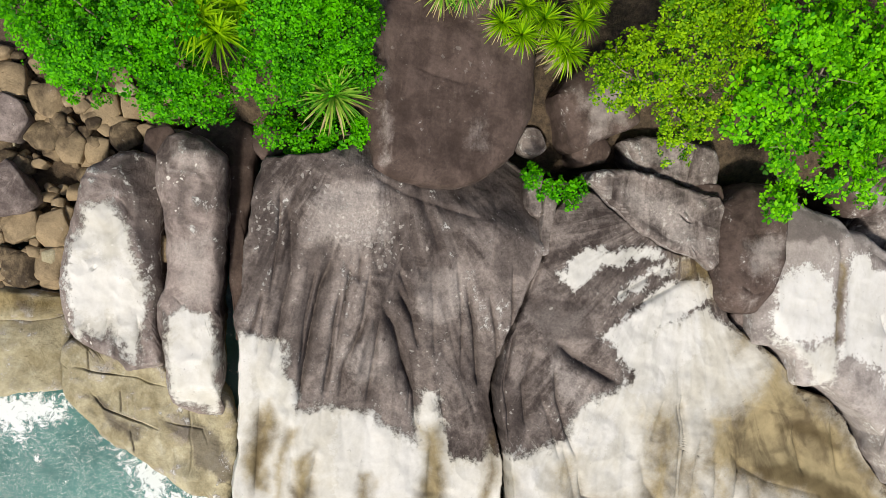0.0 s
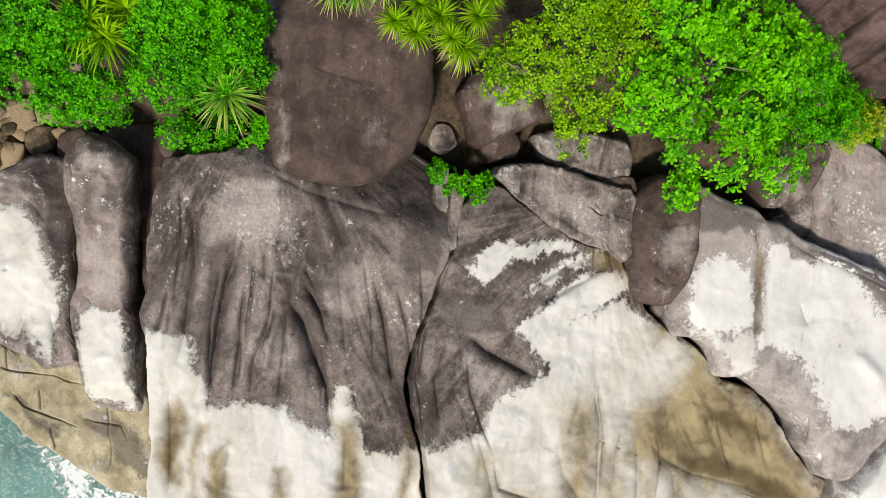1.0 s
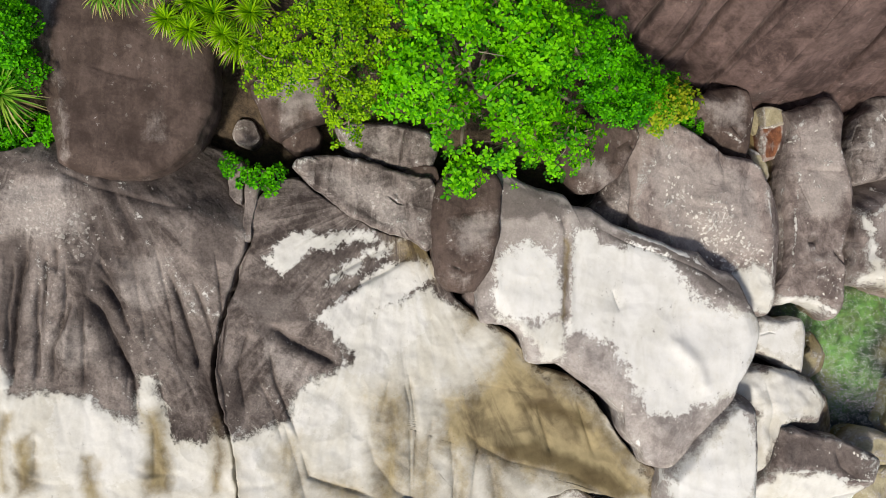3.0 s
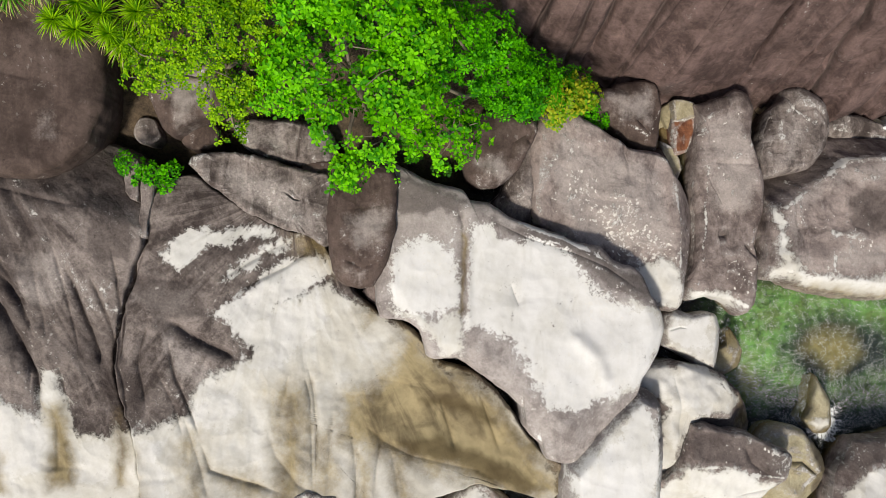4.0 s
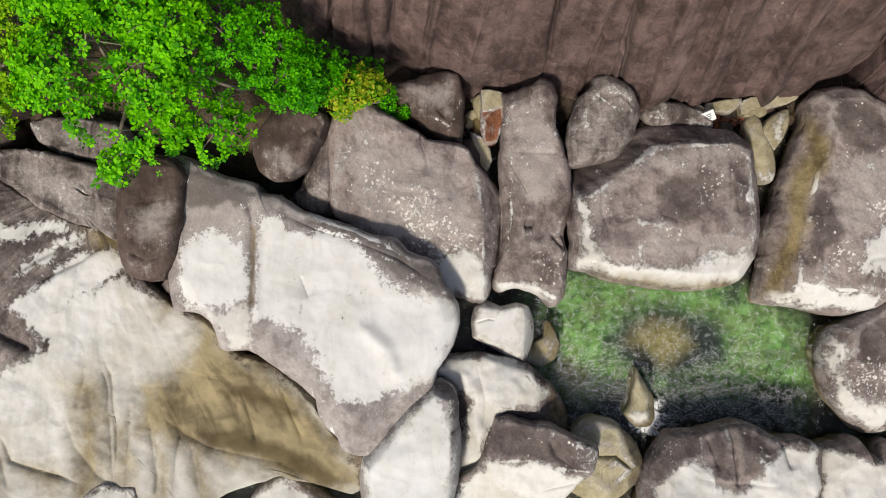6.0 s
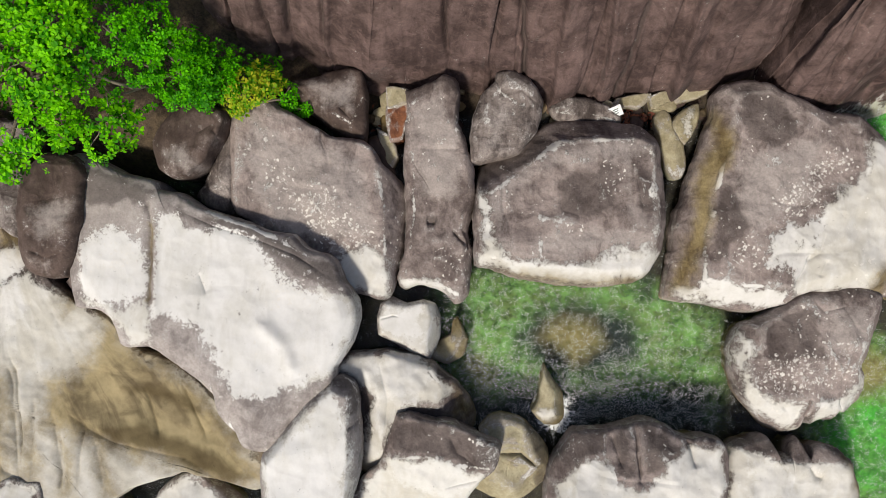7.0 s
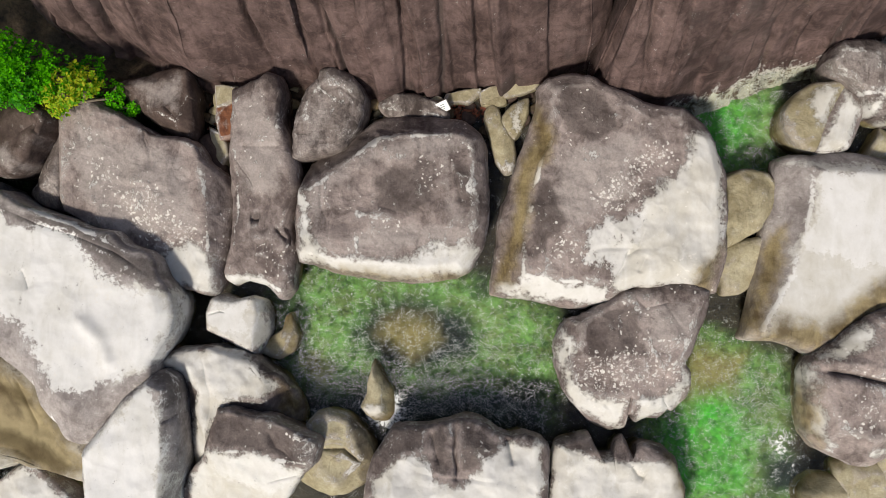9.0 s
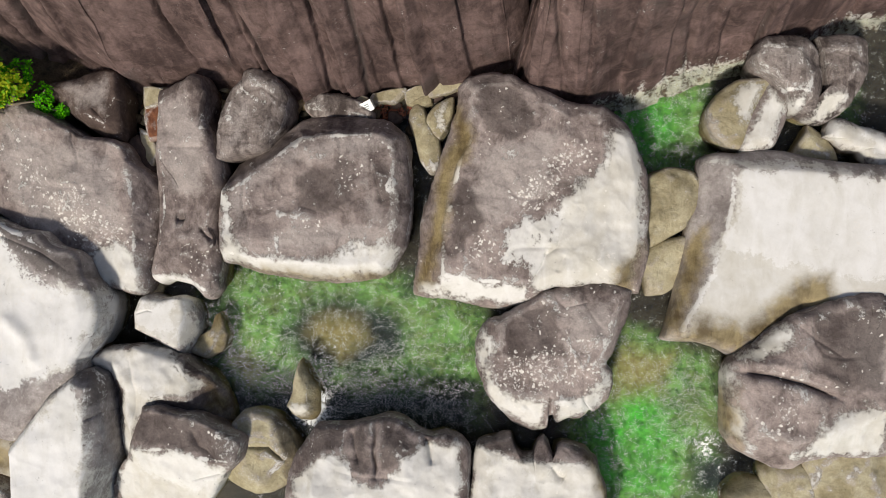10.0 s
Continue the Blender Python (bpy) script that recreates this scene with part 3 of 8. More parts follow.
def limb(name, points, r0, r1, parent, material=None):
    """A tapered, crooked branch through points."""
    p = np.array(points, float)
    u = np.linspace(0, len(p) - 1, (len(p) - 1) * 5 + 1)
    q = np.stack([np.interp(u, np.arange(len(p)), p[:, k]) for k in range(3)], 1)
    q[1:-1] = (q[:-2] + q[2:]) * 0.25 + q[1:-1] * 0.5
    rad = np.linspace(r0, r1, len(q))
    q += np.stack([lattice(q, 3.0, 11 + k) for k in range(3)], 1) * rad[:, None] * 0.8
    t = unit(np.gradient(q, axis=0))
    a = unit(np.cross(t, np.array([[0.31, 0.52, 0.79]])))
    b = np.cross(t, a)
    m = 7
    v = np.concatenate([q + rad[:, None] * (a * math.cos(g) + b * math.sin(g)) for g in np.linspace(0, 2 * math.pi, m, endpoint=False)])
    L = len(q)
    faces = [(i * L + k, i * L + k + 1, (i + 1) % m * L + k + 1, (i + 1) % m * L + k) for i in range(m) for k in range(L - 1)]
    return mesh_object(name, v, faces, material or BARK, parent)


def empty(name, place):
    ob = new(name)
    ob.location = place
    return ob


def tree(name, label, root, blobs, material, seed, leaf=0.13, second=None, category="tree", per_m2=34, leaves=6, twigs=10, width=0.55, gaps=-0.75):
    """A tree whose trunk stands at root and whose limbs reach into each blob of its crown."""
    ob = empty(name, (0, 0, 0))
    rng = np.random.default_rng(seed)
    rt = np.array(root, float)
    mid = np.mean([b[:3] for b in blobs], axis=0)
    fork = rt * 0.55 + mid * 0.45
    fork[2] = rt[2] + 0.55 * (mid[2] - rt[2])
    limb("trunk", [rt, rt * 0.6 + fork * 0.4 + rng.normal(0, 0.1, 3), fork], 0.17, 0.11, ob)
    for b in blobs:
        end = np.array(b[:3]) + np.array([0, 0, b[3] * b[4] * 0.35])
        half = (fork + end) / 2 + rng.normal(0, 0.2, 3)
        limb("branch", [fork, half, end], 0.075, 0.025, ob)
    for k in range(twigs):
        b = blobs[rng.integers(len(blobs))]
        a = rng.uniform(0, 6.28)
        c = np.array(b[:3])
        s = c + rng.normal(0, 0.15, 3)
        e = c + np.array([math.cos(a) * b[3], math.sin(a) * b[3], b[3] * b[4] * rng.uniform(0.45, 0.9)]) * rng.uniform(0.75, 1.0)
        limb("twig", [s, (s + e) / 2 + rng.normal(0, 0.13, 3), e], 0.028, 0.008, ob)
    crown(ob, blobs, material, rng, leaf, per_m2, leaves, width=width, gaps=gaps)
    # inner leaves, painted darker to stand for the crown's own shade
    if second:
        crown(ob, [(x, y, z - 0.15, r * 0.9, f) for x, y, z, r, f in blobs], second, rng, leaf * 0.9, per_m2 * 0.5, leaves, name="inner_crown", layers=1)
    return tagged(ob, label, category)


def rosette(name, label, place, radius, seed, material=None, count=60, droop=0.5, skirt=True, foot=None):
    """A screwpine: long strap leaves that rise from a short stem and arch over, with dry ones below."""
    ob = empty(name, (0, 0, 0))
    rng = np.random.default_rng(seed)
    c = np.array(place, float)
    limb("stem", [c - np.array([0, 0, c[2] - foot if foot else 0.5]), c], 0.06, 0.05, ob)

    def straps(nm, k, lo, hi, mat, size):
        verts, faces = [], []
        for i in range(k):
            a = i * 2.39996 + rng.normal(0, 0.12)
            e = lo + (hi - lo) * (i + 0.5) / k + rng.normal(0, 0.05)
            out, ln = np.array([math.cos(a), math.sin(a), 0]), size * rng.uniform(0.8, 1.1)
            side = np.array([-math.sin(a), math.cos(a), 0])
            for s in range(6):
                u = s / 5
                z = ln * (math.sin(e) * u - droop * u * u * (1.15 - math.sin(e) * 0.4))
                q = c + out * ln * (math.cos(e) * u + 0.12 * u * (1 - u)) + np.array([0, 0, z])
                wd = size * 0.028 * (1 - u**2.2) + 0.002
                verts += [q - side * wd + [0, 0, wd * 0.5], q, q + side * wd + [0, 0, wd * 0.5]]
            o = len(verts) - 18
            for s in range(5):
                faces += [(o + 3 * s, o + 3 * s + 1, o + 3 * s + 4, o + 3 * s + 3), (o + 3 * s + 1, o + 3 * s + 2, o + 3 * s + 5, o + 3 * s + 4)]
        return mesh_object(nm, np.array(verts), faces, mat, ob)

    straps("leaves", count, 0.25, 1.25, material or BLADE, radius)
    if skirt:
        straps("dry_leaves", count // 3, -0.35, 0.15, DRY, radius * 0.9)
    return tagged(ob, label, "plant")

# outlines where the dark of deep water and gaps is painted on the bed
DARK_BED = [[(24.81, -2.12), (25.47, -1.21), (27.04, -0.8), (28.46, -1.42), (28.68, -2.61), (27.31, -3.03), (25.56, -2.95)], [(22.53, -3.1), (24.18, -3.71), (26.28, -3.43), (28.38, -3.49), (30.76, -3.02), (31.01, -5.2), (25.66, -5.18), (23.34, -4.8)], [(37.13, -5), (39.05, -4.56), (39.09, -6.06), (37.33, -6.17)], [(19.35, -1.67), (20.06, -1.1), (20.64, -1.61), (20.14, -2.52), (19.21, -2.39)], [(22.25, -1.18), (22.57, -0.47), (23.13, -0.79), (22.81, -1.51)], [(28.44, 3.26), (28.97, 2.93), (28.94, -0.54), (28.51, -0.56)]]
SAND = [[(25.52, -2.08), (25.93, -1.45), (27.06, -1.35), (27.36, -2.16), (26.6, -2.65)], [(23.24, -2.89), (23.58, -2.61), (24.14, -3.02), (23.8, -3.38)], [(34.58, -1.98), (36.72, -1.87), (36.43, -3.22), (34.96, -3.3)]]
VIVID = [[(34.18, 5.32), (35.51, 5.7), (36.52, 5.38), (36.39, 4.18), (35.57, 3.65), (35.06, 3.97)], [(34.16, -4.18), (35.78, -3.26), (36.79, -4.2), (36.51, -5.86), (34.55, -5.99)]]
POOL = [[(22.26, 0.05), (28.76, 0.14), (31.02, -1.12), (31.15, -4.48), (25.7, -4.97), (23.39, -4.59), (22.06, -2.93)], [(33.85, -0.66), (36.33, -1.54), (37.96, -2.12), (37.87, -4.59), (39.02, -6.3), (34.21, -6.61), (33.47, -4.18), (34.57, -2.63)], [(32.13, 5.4), (35.45, 6.16), (37.26, 6.03), (37.34, 3.33), (35.38, 3.27)], [(38.72, 6.39), (41.4, 6.45), (41.44, 4.62), (40.03, 5.25)]]
# outlines of water that carries more painted glints
GLINT = [[(23.62, -3.67), (24.96, -2.75), (27.37, -2.63), (30.77, -3.29), (30.81, -4.44), (25.75, -4.74)], [(-8.3, -4.46), (-5.26, -4.85), (-3.07, -6.34), (-1.04, -6.73), (-0.88, -8.48), (-7.9, -8.62)], [(22.97, -1.48), (24.93, -2.07), (26.69, -2.66), (29.01, -1.2), (29.73, -2.51), (28.11, -3.93), (26.05, -3.71), (24.69, -4.29), (23.45, -3.85), (22.69, -2.86)], [(35.32, -2.23), (37.71, -2.1), (37.79, -5.01), (36.19, -4.78)]]
FOAM = [[(-7.79, -4.43), (-6.25, -4.2), (-5.33, -4.14), (-5.39, -4.86), (-6.16, -5.19), (-5.67, -6.16), (-6.52, -5.49), (-7.71, -5.27)], [(-4.22, -5.81), (-3, -5.6), (-2.63, -6.47), (-1.5, -6.42), (-1.02, -7), (-3.41, -7.08)], [(-4.83, -5.12), (-4.12, -5.37), (-3.78, -6.08), (-4.37, -5.67)], [(25.03, -4.1), (26.39, -3.69), (26.61, -4.69), (25.76, -4.9)], [(36.98, -4.41), (37.76, -4.04), (37.79, -5.01)]]

# ---- ground, water, sky ----
def ground_height(x, y):
    """The bed: deep under the open sea, shallow in the pool, stony beach, and the hill behind."""
    p = np.stack([x, y, np.zeros_like(x)], 1)
    x, y = np.clip(x, -100, 100), np.clip(y, -100, 400)
    z = -0.75 + 0.12 * rough_noise(p, 0.6, 3, 4)
    z -= 2.2 / (1 + np.exp((y + 8.5) * 1.2))
    beach = 1 / (1 + np.exp((x + 1.5) * 1.6)) / (1 + np.exp(-(y + 2.6) * 2.0))
    z += beach * (0.72 + 0.10 * (np.minimum(y, 5) + 2))
    back = 1 / (1 + np.exp(-(y - 2.8) * 2.2)) / (1 + np.exp((x - 16.5) * 1.3)) / (1 + np.exp(-(x + 1.8) * 2.0))
    z += back * 2.5 + (1 / (1 + np.exp(-(y - 4.8) * 2.2)) / (1 + np.exp((x + 1.8) * 2.0))) * 1.2
    foot = 1 / (1 + np.exp(-(y - 4.25) * 5)) / (1 + np.exp((x - 33.2) * 3)) / (1 + np.exp(-(x - 16) * 2))
    z += foot * 0.78
    rear = 8.9 + 0.4 * np.clip(x - 32, 0, 12)
    z += 7.6 / (1 + np.exp(-np.clip((y - rear) * 2.4, -40, 40))) / (1 + np.exp(-(x - 17.5) * 2.0))
    hill = np.clip(y - 7.5, 0, 400)
    z += np.where(hill > 0, 3.0 * (1 - np.exp(-hill / 3)) + 0.35 * np.minimum(hill, 120), 0)
    return z


def spaced(lo, hi, near_lo, near_hi, step):
    inner = np.arange(near_lo, near_hi + step, step)
    far = [near_hi + step * 1.5**k for k in range(1, 30)]
    far = [v for v in far if v < hi] + [hi]
    nearer = [near_lo - step * 1.5**k for k in range(1, 30)]
    nearer = [v for v in nearer if v > lo] + [lo]
    return np.r_[nearer[::-1], inner, far]


def sheet(name, xs, ys, height, material):
    gx, gy = np.meshgrid(xs, ys)
    x, y = gx.ravel(), gy.ravel()
    v = np.c_[x, y, height(x, y)]
    a = (np.arange(len(ys) - 1)[:, None] * len(xs) + np.arange(len(xs) - 1)).ravel()
    return mesh_object(name, v, np.stack([a, a + 1, a + 1 + len(xs), a + len(xs)], 1), material)


def bed_material():
    m, t, b = nodes_of("bed")
    geo = t.nodes.new("ShaderNodeNewGeometry").outputs["Position"]
    n1, n2 = noise_of(t, geo, 0.9, 6, 0.65, 0.4), ramp(t, noise_of(t, geo, 4.5, 10, 0.85), 0.34, 0.66)
    soil = mix(t, n2, (0.035, 0.024, 0.016), (0.16, 0.115, 0.07))
    algae = mix(t, ramp(t, maths(t, "ADD", maths(t, "MULTIPLY", n1, 0.7), maths(t, "MULTIPLY", n2, 0.4)), 0.30, 0.75), (0.030, 0.085, 0.020), (0.20, 0.42, 0.10))
    n3 = ramp(t, noise_of(t, geo, 1.7, 8, 0.75, 0.6), 0.42, 0.62)
    algae = mix(t, maths(t, "MULTIPLY", n3, 0.6), algae, mix(t, n2, (0.045, 0.050, 0.016), (0.20, 0.21, 0.075)))
    algae = mix(t, maths(t, "MULTIPLY", attr(t, "vivid"), maths(t, "ADD", 0.35, maths(t, "MULTIPLY", ramp(t, n1, 0.35, 0.65), 0.6))), algae, mix(t, n2, (0.008, 0.16, 0.006), (0.06, 0.72, 0.04)))
    # near-black patches: the bed is not lowered here, only its colour darkens
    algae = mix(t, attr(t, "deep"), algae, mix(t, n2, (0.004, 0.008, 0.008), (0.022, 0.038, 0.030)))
    algae = mix(t, attr(t, "sand"), algae, mix(t, n2, (0.20, 0.15, 0.045), (0.42, 0.34, 0.14)))
    algae = mix(t, attr(t, "sea"), algae, mix(t, n1, (0.030, 0.115, 0.120), (0.13, 0.30, 0.29)))
    # outside the pools: near-black, shade of the crevices put into the bed colour
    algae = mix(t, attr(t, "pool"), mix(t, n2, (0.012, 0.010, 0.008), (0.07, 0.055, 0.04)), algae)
    col = mix(t, attr(t, "dry"), algae, soil)
    t.links.new(col, b.inputs["Base Color"])
    b.inputs["Roughness"].default_value = 0.9
    bump(t, b, n2, 0.6, 0.08)
    return m


def water_material():
    m, t, b = nodes_of("water")
    geo = t.nodes.new("ShaderNodeNewGeometry").outputs["Position"]
    b.inputs["Base Color"].default_value = (0.86, 1.0, 0.95, 1)
    b.inputs["Roughness"].default_value = 0.03
    b.inputs["IOR"].default_value = 1.33
    b.inputs["Transmission Weight"].default_value = 1.0
    w1 = noise_of(t, stretched(t, geo, 1, 1.6, 1), 3.0, 5, 0.6, 0.8)
    w2 = noise_of(t, geo, 11, 4, 0.6, 0.5)
    bump(t, b, maths(t, "ADD", w1, maths(t, "MULTIPLY", w2, 0.35)), 0.8, 0.018)
    f = t.nodes.new("ShaderNodeBsdfDiffuse")
    f.inputs[0].default_value = (0.86, 0.90, 0.90, 1)
    lace = maths(t, "ADD", maths(t, "MULTIPLY", noise_of(t, geo, 3.4, 8, 0.7, 1.6), 1.0), maths(t, "MULTIPLY", noise_of(t, geo, 14, 4, 0.7), 0.35))
    fac = ramp(t, maths(t, "ADD", maths(t, "MULTIPLY", attr(t, "foam"), 0.50), lace), 0.92, 1.10)
    # sparkle painted as thin white lines, mixed in with the foam colour
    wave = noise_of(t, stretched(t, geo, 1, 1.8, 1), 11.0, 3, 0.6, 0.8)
    glint_line = ramp(t, maths(t, "SUBTRACT", 1.0, maths(t, "MULTIPLY", maths(t, "ABSOLUTE", maths(t, "SUBTRACT", wave, 0.5)), 2.4)), 0.955, 0.982)
    where = ramp(t, maths(t, "ADD", noise_of(t, geo, 3.6, 6, 0.8), maths(t, "MULTIPLY", attr(t, "glint"), 0.13)), 0.545, 0.60)
    fac = maths(t, "MAXIMUM", maths(t, "MULTIPLY", fac, 0.85), maths(t, "MULTIPLY", maths(t, "MULTIPLY", glint_line, where), 0.85))
    ms = t.nodes.new("ShaderNodeMixShader")
    t.links.new(fac, ms.inputs[0])
    t.links.new(b.outputs[0], ms.inputs[1])
    t.links.new(f.outputs[0], ms.inputs[2])
    t.links.new(ms.outputs[0], t.nodes["Material Output"].inputs[0])
    return m


ground = sheet("ground", spaced(-600, 700, -14, 46, 0.2), spaced(-600, 500, -13, 12, 0.2), ground_height, bed_material())
gv = np.empty(len(ground.data.vertices) * 3)
ground.data.vertices.foreach_get("co", gv)
gv = gv.reshape(-1, 3)
put_attribute(ground, "dry", np.clip((gv[:, 2] + 0.05) / 0.2, 0, 1))
open_sea = np.maximum(np.clip((-gv[:, 0] + 3) / 4, 0, 1), np.clip((-gv[:, 1] - 9) / 2, 0, 1))
put_attribute(ground, "sea", open_sea)
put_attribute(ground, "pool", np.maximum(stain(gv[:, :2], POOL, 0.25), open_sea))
put_attribute(ground, "deep", stain(gv[:, :2], DARK_BED, 0.35))
put_attribute(ground, "sand", stain(gv[:, :2], SAND, 0.3) * 0.8)
put_attribute(ground, "vivid", stain(gv[:, :2], VIVID, 0.4))
tagged(ground, "stony sea bed with green algae, beach and hillside", "ground", kind="structure")


def swell(x, y):
    p = np.stack([x, y, np.zeros_like(x)], 1)
    near = np.exp(-((np.maximum(np.abs(x - 16) - 32, 0) / 8) ** 2))
    return near * (0.035 * rough_noise(p, 0.9, 31, 3) + 0.05 * rough_noise(p, 0.5, 32, 2) * np.clip((-x + 2) / 4, 0, 1))


water = sheet("water", spaced(-600, 700, -14, 46, 0.16), spaced(-600, 500, -13, 9, 0.16), swell, water_material())
wv = np.empty(len(water.data.vertices) * 3)
water.data.vertices.foreach_get("co", wv)
put_attribute(water, "foam", stain(wv.reshape(-1, 3)[:, :2], FOAM, 0.5))
put_attribute(water, "glint", np.maximum(stain(wv.reshape(-1, 3)[:, :2], GLINT, 0.6), 0.50 * stain(wv.reshape(-1, 3)[:, :2], POOL, 0.5)))
water.visible_shadow = False
tagged(water, "clear green pool and teal sea water with white foam", "water", kind="structure")


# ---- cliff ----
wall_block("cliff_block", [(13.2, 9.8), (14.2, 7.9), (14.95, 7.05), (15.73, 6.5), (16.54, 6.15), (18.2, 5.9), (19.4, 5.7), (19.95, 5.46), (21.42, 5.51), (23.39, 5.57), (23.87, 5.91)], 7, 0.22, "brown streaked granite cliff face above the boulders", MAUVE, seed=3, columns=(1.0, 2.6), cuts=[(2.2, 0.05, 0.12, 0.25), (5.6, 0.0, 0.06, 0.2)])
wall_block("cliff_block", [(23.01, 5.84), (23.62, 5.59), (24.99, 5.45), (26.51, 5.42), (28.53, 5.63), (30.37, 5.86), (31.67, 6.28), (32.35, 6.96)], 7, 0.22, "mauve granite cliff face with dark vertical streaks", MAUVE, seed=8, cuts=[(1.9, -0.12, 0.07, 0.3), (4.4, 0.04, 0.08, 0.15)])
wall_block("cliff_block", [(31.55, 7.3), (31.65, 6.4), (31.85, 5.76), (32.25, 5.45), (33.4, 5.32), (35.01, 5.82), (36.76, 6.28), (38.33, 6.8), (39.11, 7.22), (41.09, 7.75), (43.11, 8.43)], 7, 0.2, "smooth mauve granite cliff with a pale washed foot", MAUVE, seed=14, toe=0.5)

